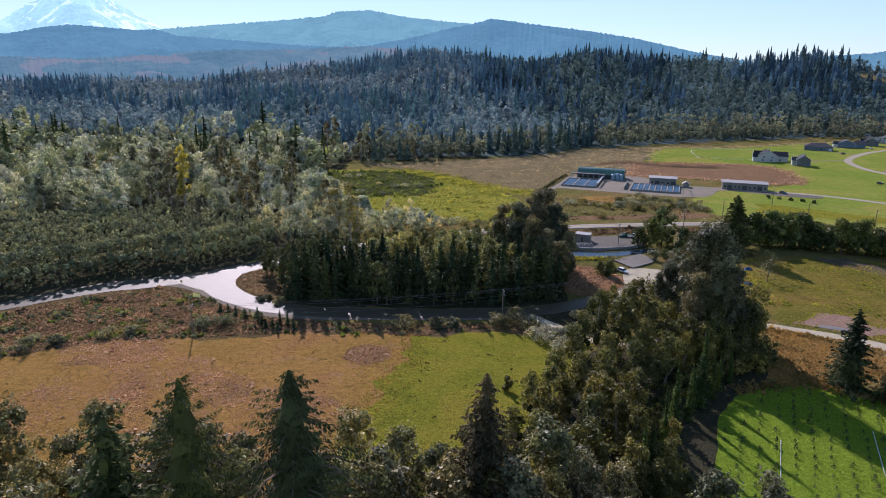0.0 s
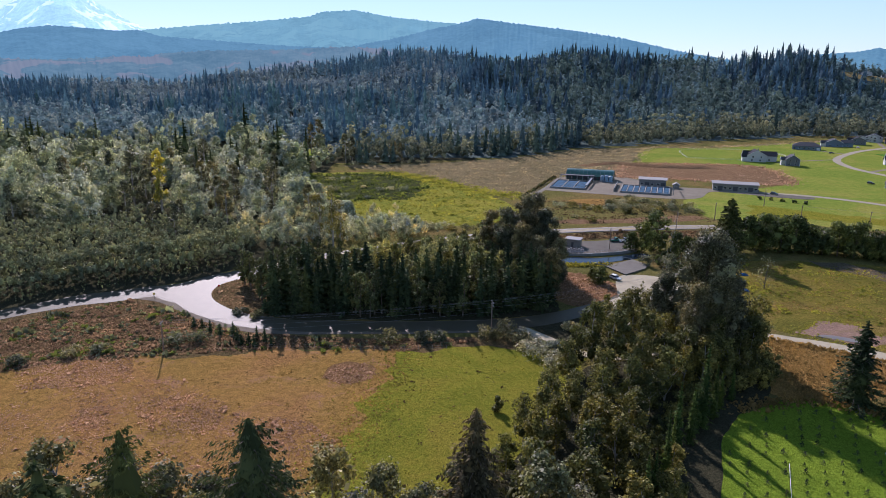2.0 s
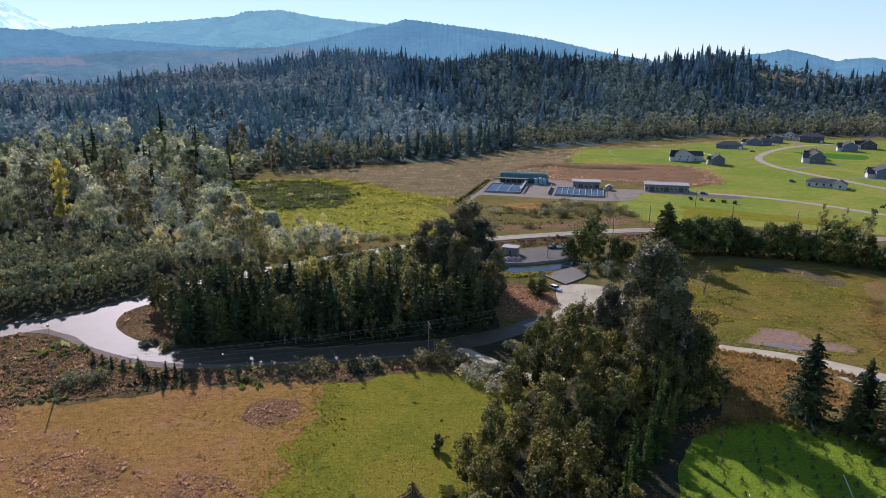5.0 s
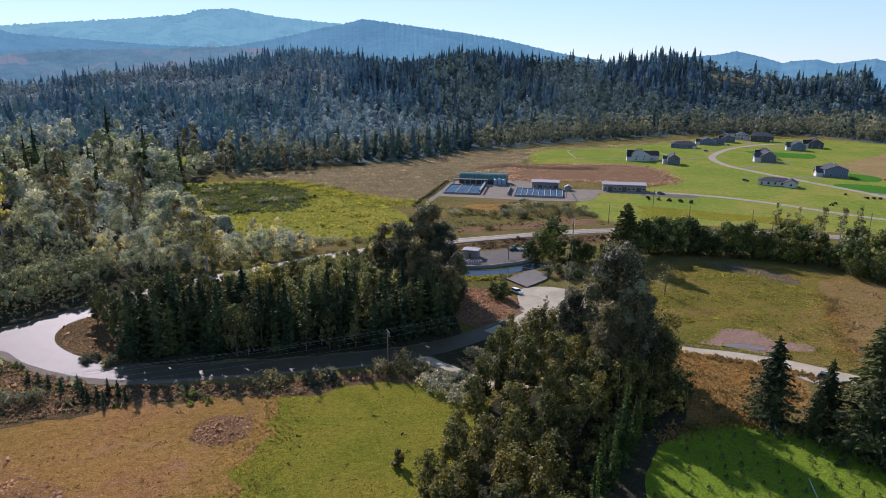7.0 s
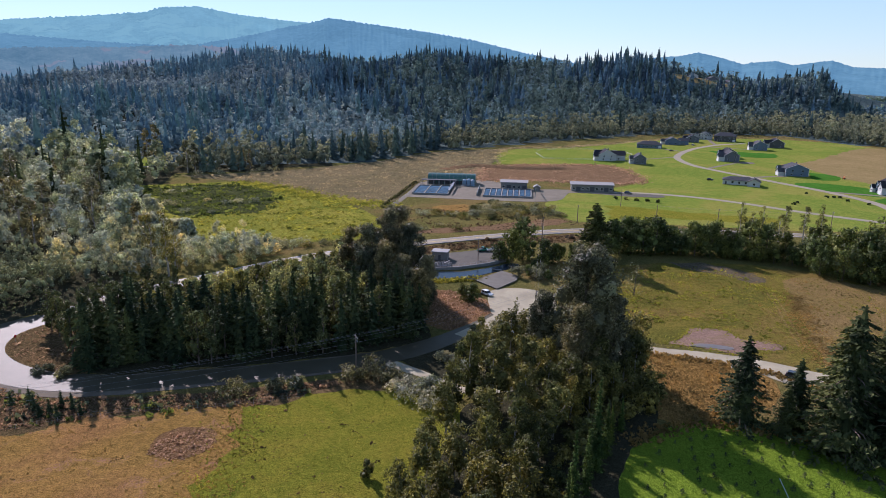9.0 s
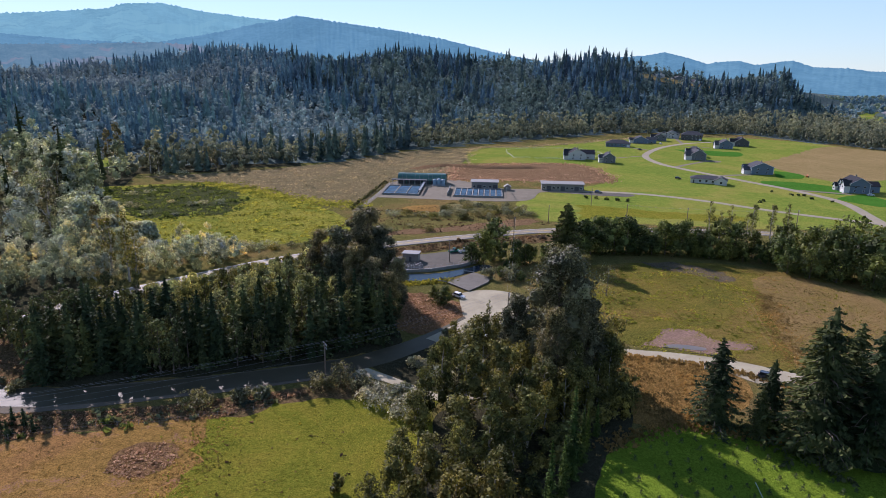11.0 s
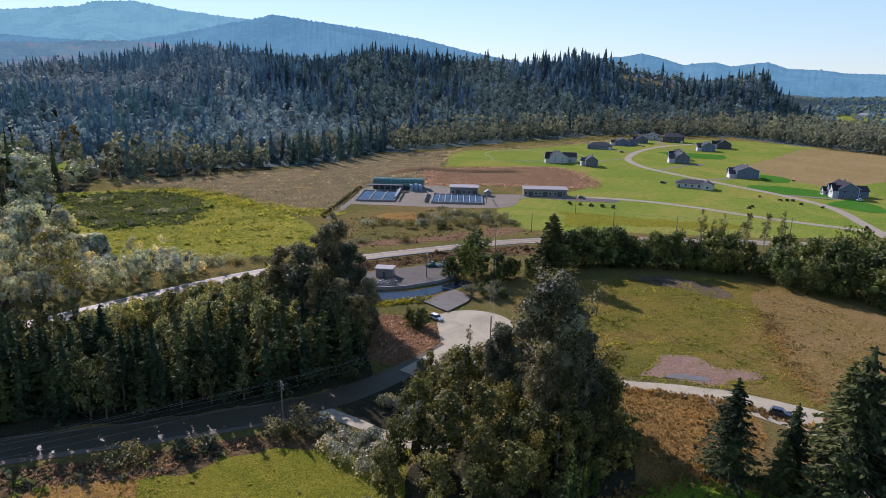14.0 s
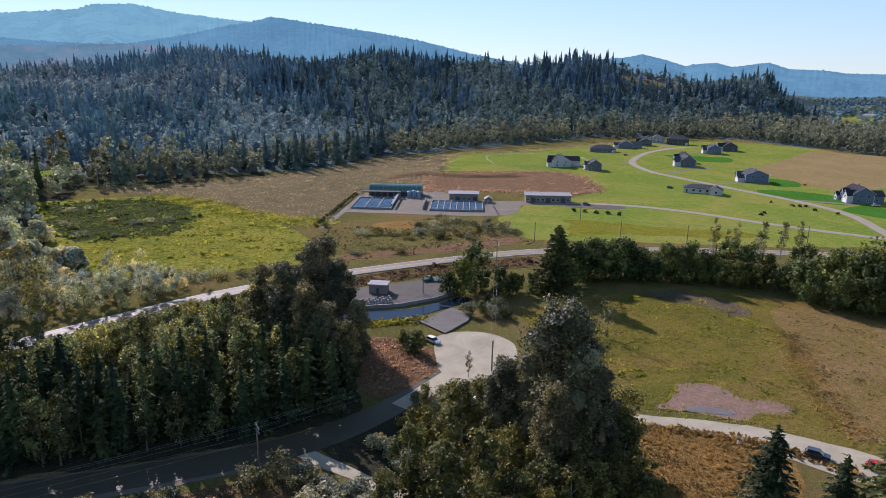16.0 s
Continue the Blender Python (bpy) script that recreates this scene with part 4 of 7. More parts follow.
def woods(name, templates, places, seed, mats, label, size=(0.8, 1.25)):
    """Many trees as one mesh, for woods that nobody could count."""
    rng = np.random.default_rng(seed)
    vs, fs, sl, o = [], [], [], 0
    for p in places:
        k = rng.integers(len(templates))
        v, f, slot = templates[k]
        s = rng.uniform(*size) * (p[3] if len(p) > 3 else 1)
        a = rng.uniform(0, 2 * math.pi)
        c, d = math.cos(a) * s, math.sin(a) * s
        w = np.column_stack([v[:, 0] * c - v[:, 1] * d + p[0], v[:, 0] * d + v[:, 1] * c + p[1], v[:, 2] * s + p[2]])
        vs.append(w)
        fs.append(f + o)
        sl.append(np.full(len(f), slot))
        o += len(v)
    ob = new(name, quad_mesh(name, np.concatenate(vs), np.concatenate(fs), *mats, slots=np.concatenate(sl)))
    return tagged(ob, label, "woodland", kind="stuff")


def template(arrays, slot, stem=False):
    v, f = joined(arrays) if stem else arrays[1]
    return v, f, slot


# the tall cottonwoods and the belt round them
cott = [tree_thing("cottonwood", broadleaf_arrays(30, 6.6, 18000, 0.32, 100 + i, 0.0, 40, 0.9, wild=0.9, hollow=0.2, cores=46, fill=0.56), M["bark"], M["cottonwood"], (0, 0, 0), 0,
                   "tall grey-green cottonwood with glinting leaves", group="cottonwoods") for i in range(3)]
tree_thing("cottonwood", broadleaf_arrays(36, 9.6, 29000, 0.34, 110, 0.0, 52, 0.9, wild=0.9, hollow=0.2, cores=70, fill=0.6), M["bark"], M["cottonwood"], (74.5, 174.5, 0), 0, "tallest broad cottonwood with silvery glinting leaves", group="cottonwoods")
plant(cott, [(79, 169, 0.78), (66, 182, 0.75), (69, 166, 0.78), (76, 186, 0.7),
             (36, 250, 1.02), (43, 243, 0.92), (29, 244, 0.9), (41, 258, 0.97), (33, 234, 0.75), (24, 252, 0.8), (46, 233, 0.65), (41, 221, 0.62), (37, 228, 0.7)], 1, (0.95, 1.05))
alder = [tree_thing("alder", broadleaf_arrays(15, 4.2, 3000, 0.33, 200 + i, 0.03, 20, 1.0, wild=0.8, hollow=0.35), M["pale_bark"], M["alder"], (0, 0, 0), 0,
                    "leafy green alder at the edge of the meadow", group="alders") for i in range(4)]
belt = [(46, 117, 0.6), (43, 109, 0.6), (39, 101, 0.65), (50, 143, 0.85), (56, 150, 0.85), (62, 155, 0.8), (68, 157.5, 0.75), (74, 159, 0.7), (44, 135, 0.85), (40, 127, 0.85), (36, 119, 0.85), (46, 146, 0.9), (52, 157, 0.95), (58, 158, 0.9), (64, 160, 0.9), (80, 164, 0.7), (84, 166, 0.8), (41, 109, 0.6), (37, 100, 0.7), (44, 103, 0.45), (74, 166, 0.9), (80, 174, 0.9), (86, 170, 1.15), (70, 174, 0.95), (67, 186, 0.7), (77, 181, 0.8), (70, 160, 0.9), (66, 166, 0.9), (62, 180, 0.8), (72, 190, 0.6), (50, 194, 0.6), (44, 172), (60, 196, 0.75), (56, 203, 0.5), (52, 186, 0.9), (60, 190), (54, 178), (47, 164), (56, 166), (63, 172), (42, 152), (38, 140), 
        (34, 128), (30, 116), (38, 114), (26, 104), (34, 100), (18, 96), (10, 92), (2, 92), (-6, 90), (66, 196, 0.7), (70, 198, 0.6), (38, 166, 0.75), (34, 156, 0.75), (29, 148, 0.7), (26, 138, 0.8), (20, 132, 0.65), (32, 140, 0.9), (22, 124, 0.8), (15, 120, 0.65), (26, 128, 0.9), (12, 111, 0.65), (18, 110, 0.9), (7, 104, 0.7)]
plant(alder, belt, 2)
low_bush = tree_thing("bush", broadleaf_arrays(4.2, 3.4, 900, 0.3, 260, 0.0, 10, wild=1.2, hollow=0.3), M["bark"], M["alder"], (0, 0, 0), 0, "dark leafy bush under the tall trees", "shrub", "bushes under the trees")
plant([low_bush], [(64, 150), (70, 153, 1.1), (76, 155, 1.2), (82, 158, 1.1), (87, 163, 1.2), (89, 169, 1.1), (60, 146), (55, 141), (50, 135), (46, 128), (42, 121), (45, 192, 0.6), (50, 199, 0.8), (54, 202, 0.9), (47, 187, 0.7), (52, 193, 0.9), (84, 161), (88, 174), (38, 113), (46, 114, 0.7), (42, 106, 0.8)], 7)
near_alder = [tree_thing("alder", broadleaf_arrays(15, 4.2, 4300, 0.28, 230 + i, 0.03, 20, 1.0, wild=0.8, hollow=0.35), M["pale_bark"], M[("riverside_alder", "riverside_alder", "cottonwood")[i]], (0, 0, 0), 0, "leafy grey-green alder below the hillside", group="alders") for i in range(3)]
plant(near_alder, [(p[0], p[1], 1.25) for p in scatter([(-80, 100), (-50, 104), (-15, 100), (30, 92), (52, 84), (52, 72), (-72, 72)], 8.0, 5)], 3, (0.8, 1.15))
tree_thing("fir", conifer_arrays(41, 12.5, 301, 52, 7, 0.55, 0.25, 0.34, 0.4, 2.6, 0.34, 0.55, 0.9), M["bark"], M["conifer"], (-17.9, 70.2, 0), 30, "tall dark spruce with drooping boughs", group="firs")
tree_thing("fir", conifer_arrays(40.5, 10.5, 302, 46, 5, 0.55, 0.25, 0.16, 0.62, 3.0, 0.34, 0.55, 0.9), M["bark"], M["conifer"], (-30.4, 68.8, 0), 80, "tall dark spruce with sparse uneven boughs", group="firs")
fir = [tree_thing("fir", conifer_arrays(20, 5.4, 310 + i, 36, 10, 0.9, 0.0, 0.35, 0.3, 2.0, 0.42, 0.72), M["bark"], M["conifer"], (0, 0, 0), 0, "dark green fir tree with dense boughs", group="firs") for i in range(3)]
plant(fir, [(101, 149, 1.03), (110, 143, 0.85), (113, 133, 1.6), (118, 140, 1.3), (124, 136, 1.35), (121, 128, 1.5), (130, 142, 1.1), (136, 134, 1.3), (106, 141, 0.6),
            (-44, 76, 1.6)], 4, (0.98, 1.02))
tree_thing("cedar", conifer_arrays(25.3, 8.2, 318, 44, 11, 1.25, 0.0, 0.28, 0.25, 2.4, 0.6, 0.62), M["bark"], M["conifer"], (125, 274, 0), 0, "broad dense dark cedar by the hedgerow")
tree_thing("fir", conifer_arrays(32, 8.6, 319, 46, 9, 0.8, 0.1, 0.35, 0.3, 2.2, 0.42, 0.7, 0.6), M["bark"], M["brown_pine"], (6.7, 88.6, 0), 0, "broad brownish fir with dense boughs", group="firs")
slim = [tree_thing("slim_spruce", conifer_arrays(22, 2.4, 320 + i, 36, 8, 0.9, 0.02, 0.35, 0.3, 1.6), M["bark"], M["bright_spruce"], (0, 0, 0), 0, "slim spire-shaped dark green spruce", group="slim spruces") for i in range(2)]
plant(slim, [(64, 141.5, 0.62), (60, 138, 0.75), (50, 126.5, 0.7), (55, 131.5, 0.55), (44.5, 117, 0.64), (47.5, 122, 0.45), (40, 110, 0.6), (67.5, 146, 0.46), (57, 135, 0.5), (72, 150, 0.4), (36, 103, 0.6), (187.5, 268, 0.72), (184, 271, 0.5)], 6)

# the stand between the two roads
stand_fir = [tree_thing("stand_fir", conifer_arrays(17, 3.7, 330 + i, 22, 7, 1.3, 0.0, 0.3, 0.3, 1.4, 0.5), M["bark"], M["young_fir"], (0, 0, 0), 0, "young dark fir in a dense stand", group="stand firs") for i in range(3)]
front = scatter([(-59, 230), (-57, 214), (-48, 206), (-20, 204), (10, 205), (36, 209), (45, 224), (30, 228), (-10, 226), (-50, 238)], 4.1, 11)
stand_alder = [tree_thing("stand_alder", broadleaf_arrays(15, 3.4, 820, 0.42, 340 + i, 0.03, 16, wild=0.8, hollow=0.35, cores=9), M["bark"], M["shaded_alder_leaf"], (0, 0, 0), 0, "slender alder in the stand", group="stand alders") for i in range(4)]
back_alder = [tree_thing("stand_alder", broadleaf_arrays(15, 3.6, 820, 0.42, 345 + i, 0.03, 16, wild=0.9, hollow=0.35, cores=9), M["bark"], M[("sunlit_alder_leaf", "sunlit_alder_leaf", "alder")[i]], (0, 0, 0), 0, "slender olive-green alder behind the firs", group="stand alders") for i in range(3)]
leafy = np.array([noise.noise((x * 0.07, y * 0.07, 3)) for x, y in front]) + np.random.default_rng(8).uniform(-0.3, 0.3, len(front)) > 0.06
plant(stand_fir, front[~leafy], 12, (0.62, 1.2))
plant(stand_alder, [(x, y, 0.9) for x, y in front[leafy]], 19, (0.7, 1.15))
plant(stand_fir, [(-11.5, 207.0, 0.75), (-13.6, 212.0, 0.95), (-10.1, 212.0, 1.0), (-12.9, 219.0, 1.1)], 33, (0.95, 1.05))


def below_highway(x, y):
    """The trees get lower towards the cleared strip beside the highway."""
    return float(np.clip(0.022 * (278 + 0.58 * (x + 27) - y), 0.22, 1.0)) if x < 20 else 0.9


plant(back_alder, [(x, y, below_highway(x, y)) for x, y in scatter([(-52, 236), (-10, 226), (30, 226), (30, 262), (24, 290), (-4, 284), (-40, 258)], 6.0, 13)], 14, (0.9, 1.1))
plant(back_alder, [(x, y, min(0.62, below_highway(x, y))) for x, y in scatter([(-58, 262), (-30, 270), (12, 294), (30, 304), (28, 290), (-4, 284), (-40, 256)], 5.5, 17)], 18, (0.9, 1.1))
plant(stand_alder, [(x, y, 0.8) for x, y in scatter([(-68, 238), (-62, 228), (-50, 236), (-36, 254), (-30, 266), (-40, 265), (-54, 254)], 5.0, 20)], 21, (0.8, 1.15))

# hedge and trees round the eastern pasture
hedge = [tree_thing("maple", broadleaf_arrays(11, 5.2, 1900, 0.4, 350 + i, 0.0, 18, wild=0.7, hollow=0.4), M["bark"], M["maple"], (0, 0, 0), 0, "round green maple in the hedgerow", group="hedgerow trees") for i in range(3)]
row = [(137 + 5.2 * k, 284.5 - 0.18 * k * k, 1.1) for k in range(15)] + [(141 + 5.6 * k, 289.5 - 0.18 * k * k, 1.05) for k in range(14)]
plant(hedge, row + [(92, 281, 1.45), (98, 285, 1.3), (87, 283, 1.0), (106, 280, 0.7), (112, 279, 0.75), (118, 278, 0.6), (132, 280, 0.9), (213, 250, 1.1), (217, 243, 1.3), (220, 233, 1.4), (225, 223, 1.5), (228, 212, 1.3),
                     (232, 240, 1.5), (205, 240, 1.0), (209, 233, 1.05), (215, 226, 1.15), (220, 215, 1.2), (238, 228, 1.5), (234, 202, 1.2), (241, 214, 1.3), (224, 262, 1.2), (234, 254, 1.3), (246, 244, 1.3), (92, 262, 0.4), (97, 268, 0.5), (102, 272, 0.6), (108, 276, 0.6), (98, 256, 0.45), (63, 238, 0.42), (61, 243, 0.35)], 15, (0.65, 1.4))
thin = [tree_thing("birch", broadleaf_arrays(18, 3.0, 1500, 0.3, 360 + i, 0.15, 18, gappy=0.2, cores=0), M["pale_bark"], M["alder"], (0, 0, 0), 0, "thin half-bare birch beside the highway", group="birches") for i in range(2)]
plant(thin, [(214, 300), (222, 296, 0.9), (232, 292), (246, 286), (241, 290, 0.9), (72, 219, 0.42), (211, 289, 0.85), (218, 279, 0.9), (-42, 288, 1.45), (-37, 272, 1.3), (-50, 299, 1.2)], 16, (0.95, 1.05))

tree_thing("bare_tree", broadleaf_arrays(11.5, 6.0, 900, 0.26, 370, 0.1, 16, gappy=0.5, hollow=0.0, cores=0), M["bark"], M["bramble"], (121, 233, 0), 0, "half-bare spreading old fruit tree in the pasture")
for k, (x, y) in enumerate(((-70.8, 196.5), (-67.8, 195), (-64.8, 192.8), (-57.3, 190.6), (-53, 183.4), (-51, 183.8), (-48.9, 181.5), (-46.9, 185.5), (-44.4, 182.6), (-61.2, 190.5), (-55, 186.5), (-49.5, 187))):
    tree_thing("young_fir", conifer_arrays(3.2 + 0.35 * (k % 4), 1.25, 380 + k, 12, 7, 0.6, 0.0, 0.3, 0.35, 1.4, 0.5), M["bark"], M["young_fir"], (x, y, 0), 0, "small dark self-sown fir on the verge", group="verge firs")

# the thicket along the valley road and the woods behind
for k, o in enumerate([low_bush] + cott + alder + near_alder + fir + slim + stand_fir + stand_alder + back_alder + hedge + thin):
    drop(o)
thicket = [template(broadleaf_arrays(10.5, 2.2, 185, 0.32, 400 + i, 0.0, 3, wild=1.1, hollow=0.35, cores=3, fill=0.95), i % 3) for i in range(4)]
strip = [(-215, 170), (-208, 181), (-160, 215), (-126, 238.5), (-108, 250), (-75, 274), (-74, 300), (-120, 318), (-205, 300)]
pl = scatter(strip, 3.3, 21)
wall = curve_points([(-202, 167), (-178, 184.5), (-152, 204), (-136, 214.5), (-118, 228), (-104, 237.5), (-92, 242), (-80, 253.5), (-69, 262)], 1.5)
wall = np.concatenate([wall + (-7.6, 8.8), wall + (-8.6, 10.2), wall + (-9.8, 11.8)])
woods("thicket", thicket, [(x, y, 0.0, 1.0) for x, y in pl] + [(x, y, 0.0, 1.15) for x, y in wall], 22, [M["thicket_leaf"], M["olive_alder"], M["thicket_leaf"]], "dense thicket of young alders along the road", (0.86, 1.06))
# added undergrowth that fills the shaded strip and hides its sunlit specks
low = scatter([(-205, 163), (-178, 184), (-152, 203.5), (-136, 215), (-118, 228), (-104, 236), (-92, 242), (-80, 253.5), (-66, 265), (-76, 272), (-90, 262), (-112, 250), (-130, 237), (-160, 213), (-212, 172)], 2.7, 35)
woods("thicket_edge", thicket, [(x, y, 0.0, 0.2 + 0.06 * (k % 4)) for k, (x, y) in enumerate(low)], 36, [M["thicket_leaf"], M["sunlit_alder_leaf"], M["shaded_alder_leaf"]], "low bushes added to fill the shade before the thicket", (0.8, 1.2))
mixed = [template(broadleaf_arrays((14, 19, 17, 22, 10, 16)[i], (7.4, 6.0, 8.2, 5.4, 6.6, 7.0)[i], 440, 0.66, 410 + i, 0.0, 9, wild=0.45, hollow=0.35, cores=12, fill=0.62), i % 3) for i in range(6)] + [template(conifer_arrays(24, 4.2, 420, 13, 6, 2.0, 0.05, 0.3, 0.3, 1.0), 3)]
GLADE = [(-136, 662), (-108, 662), (-90, 545), (-112, 545)]
mid = scatter([(-520, 200), (-340, 262), (-200, 302), (-120, 320), (-68, 306), (-58, 330), (-62, 388), (-95, 500), (-78, 548), (-85, 620), (-140, 660), (-700, 640), (-760, 300)], 11.6, 23)
mid = np.concatenate([mid, scatter([(-60, 282), (-25, 297), (8, 316), (-6, 330), (-36, 336), (-58, 330)], 6.0, 26)])
mid = mid[np.array([noise.noise((x * 0.03, y * 0.03, 6)) for x, y in mid]) > -0.24]
mid = mid[np.degrees(np.arctan2(mid[:, 0] - 4, mid[:, 1])) > -38]
mid = mid[~inside(mid[:, 0], mid[:, 1], GLADE)]
mid = np.concatenate([mid, scatter([(-80, 282), (-62, 280), (-54, 298), (-58, 325), (-88, 338), (-92, 312)], 6.5, 34)])
near_wood = (mid[:, 1] < 430) & (mid[:, 0] > -300)
fine = [template(broadleaf_arrays((14, 19, 17, 22, 10, 16)[i], (7.4, 6.0, 8.2, 5.4, 6.6, 7.0)[i], 1250, 0.37, 460 + i, 0.0, 9, wild=0.9, hollow=0.25, fill=0.5), i % 3) for i in range(6)]


def wood_places(points):
    return [(x, y, 0.0, (1.0 + 0.9 * noise.noise((x * 0.022, y * 0.022, 8))) * (0.45 if x > -58 else 0.68 if y < 400 and x > -150 else 1.0)) for x, y in points]


woods("mixed_woodland", mixed, wood_places(mid[~near_wood]), 24, [M["grey_alder"], M["silver_alder"], M["olive_alder"], M["young_fir"]], "mixed riverside woodland of alder, willow and fir", (0.5, 1.45))
pale_wood = near_wood & (mid[:, 0] > -125) & (mid[:, 1] < 350)
woods("riverside_woodland", fine, wood_places(mid[near_wood & ~pale_wood]), 31, [M["grey_alder"], M["silver_alder"], M["olive_alder"]], "riverside woodland of grey and olive alders", (0.5, 1.4))
woods("willow_carr", fine, wood_places(mid[pale_wood]), 32, [M["silver_alder"], M["willow"], M["grey_alder"]], "pale willow carr beside the highway", (0.5, 1.4))
alder_big = [tree_thing("broad_alder", broadleaf_arrays(16, 8.0, 1500, 0.62, 450 + i, 0.0, 20, wild=0.45, hollow=0.4), M["pale_bark"], M[("silver_alder", "grey_alder", "olive_alder")[i]], (0, 0, 0), 0, "broad pale alder standing out of the woodland", group="broad alders") for i in range(3)]
pop = [tree_thing("poplar", broadleaf_arrays(31, 5.2, 1500, 0.62, 430 + i, 0.0, 26, 0.9, wild=0.5, hollow=0.4), M["pale_bark"], M["cottonwood"], (0, 0, 0), 0, "tall narrow poplar above the woodland", group="poplars") for i in range(2)]
plant(pop, [(-81, 344, 1.02), (-165, 373, 1.08), (-156, 378, 1.0), (-112, 350, 0.95), (-104, 356, 0.9), (-120, 290, 0.65), (-110, 288, 0.65), (-60, 330, 0.7), (-102, 616, 1.08), (-110, 622, 0.9), (-71, 562, 0.8), (-66, 566, 0.7), (-31, 577, 0.55), (-26, 580, 0.5), (-200, 420, 0.9), (-230, 380, 0.9), (-150, 330, 0.75)], 25, (0.97, 1.03))
extra = scatter([(-330, 330), (-140, 316), (-72, 320), (-68, 390), (-100, 500), (-90, 560), (-400, 560)], 36, 27)
plant(pop, [(x, y, 0.68 + 0.22 * noise.noise((x * 0.05, y * 0.05, 5))) for x, y in extra], 28, (0.7, 1.15))
extra = scatter([(-330, 330), (-140, 316), (-72, 320), (-68, 390), (-100, 500), (-90, 560), (-400, 560)], 33, 29)
plant(alder_big, [(x, y) for x, y in extra], 30, (0.7, 1.25))
for o in pop + alder_big:
    drop(o)
tree_thing("yellow_poplar", broadleaf_arrays(34, 4.2, 3600, 0.55, 440, 0.08, 30, wild=0.9, cores=0), M["pale_bark"], M["yellow_leaf"], (-145.7, 362.9, 0), 0, "slender poplar turning yellow")
for k, (x, y, h, r) in enumerate([(-68.7, 360, 19, 10.5), (-76, 372, 16, 8), (-58, 352, 12, 6), (-80, 388, 17, 9), (-67, 398, 10, 6), (-43, 349, 9, 4.5), (-49, 353, 8, 4.5)]):
    tree_thing("willow", broadleaf_arrays(h, r, 3000, 0.8, 445 + k, 0.02, 24, wild=0.5, hollow=0.4, fill=0.5), M["bark"], M["willow"], (x, y, 0), 40 * k, "round silvery willow at the marsh", group="willows")

# far woods on the hill
far_fir = [template(spire_arrays(24 + 3 * (i % 3), 5.6 + 0.8 * (i % 2), 500 + i, 6, 6), i % 3) for i in range(6)]
far_leaf = [template(broadleaf_arrays(19, 7.4, 84, 1.2, 510 + i, 0.0, 6, wild=0.5, hollow=0.6, cores=4, fill=0.88), (i == 0) * 1) for i in range(4)]


def in_view(x, y):
    az = np.degrees(np.arctan2(x - 10, y - 20))
    return (az > -37) & (az < 54)


hill = scatter([(-1300, 640), (-140, 662), (-70, 640), (60, 660), (150, 740), (270, 800), (440, 870), (640, 860), (800, 900), (1150, 1000), (1200, 1500), (-1300, 1500)], 12.6, 51)
hill = hill[np.hypot(hill[:, 0] - 10, hill[:, 1] - 40) < 1390]
hill = hill[in_view(hill[:, 0], hill[:, 1])]
hill = hill[((hill[:, 0] - 735) / 95) ** 2 + ((hill[:, 1] - 1085) / 42) ** 2 > 1]
hill = hill[~inside(hill[:, 0], hill[:, 1], [(-140, 668), (-104, 668), (-104, 600), (-140, 600)])]
hz = land(hill[:, 0], hill[:, 1])
lf = np.array([noise.noise((x * 0.006, y * 0.006, 4)) + 0.7 * noise.noise((x * 0.022, y * 0.022, 9)) for x, y in hill]) + np.random.default_rng(3).uniform(-0.3, 0.3, len(hill))
k = lf > -0.16 + 0.004 * (hz - 30)
# painted haze varies by place: thin in the east, thickest far off
east = hill[:, 0] + 0.12 * hill[:, 1] + 60 * np.array([noise.noise((x * 0.01, y * 0.01, 12)) for x, y in hill]) > 230
spot = np.column_stack([hill, hz - 0.5])
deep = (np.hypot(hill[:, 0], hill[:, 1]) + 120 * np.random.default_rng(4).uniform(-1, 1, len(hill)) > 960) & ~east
woods("hill_forest", far_fir, spot[~k & ~east & ~deep], 52, [M["hazed_conifer"], M["hazed_conifer_blue"], M["hazed_conifer_green"]], "fir forest covering the hill, blue haze painted in", (0.6, 1.35))
woods("hill_forest_east", far_fir, spot[~k & east], 58, [M["thin_haze_fir"], M["hazed_conifer_blue"], M["thin_haze_fir_green"]], "dark fir forest on the steep end of the hill, little haze painted in", (0.6, 1.35))
woods("hill_hardwood", far_leaf, spot[k & ~east & ~deep], 53, [M["hazed_hill_leaf"], M["hazed_hill_leaf_pale"]], "paler hardwoods among the firs of the hill, haze painted in", (0.6, 1.4))
woods("hill_hardwood_east", far_leaf, spot[k & east], 59, [M["thin_haze_leaf"], M["hazed_hill_leaf"]], "hardwoods on the steep end of the hill, little haze painted in", (0.6, 1.3))
woods("hill_forest_top", far_fir, spot[~k & deep], 61, [M["hazy_fir"], M["hazed_conifer_blue"], M["hazy_fir"]], "hazy blue fir forest along the top of the hill", (0.55, 1.08))
woods("hill_hardwood_top", far_leaf, spot[k & deep], 62, [M["hazy_leaf"], M["hazed_hill_leaf_pale"]], "hazy hardwoods along the top of the hill", (0.55, 1.08))
edge = scatter([(-85, 556), (0, 570), (77, 614), (154, 678), (270, 738), (440, 815), (640, 786), (648, 650), (655, 560), (760, 520), (900, 640), (800, 900), (640, 870), (440, 880), (270, 810), (150, 745), (60, 665), (-70, 640)], 11.4, 54)
edge_t = [template(broadleaf_arrays((22, 19, 24, 14)[i], (5.0, 5.6, 4.4, 5.2)[i], 110, 1.1, 520 + i, 0.0, 8, wild=0.3, hollow=0.6, cores=5, fill=1.0), (0, 0, 1, 0)[i]) for i in range(4)]
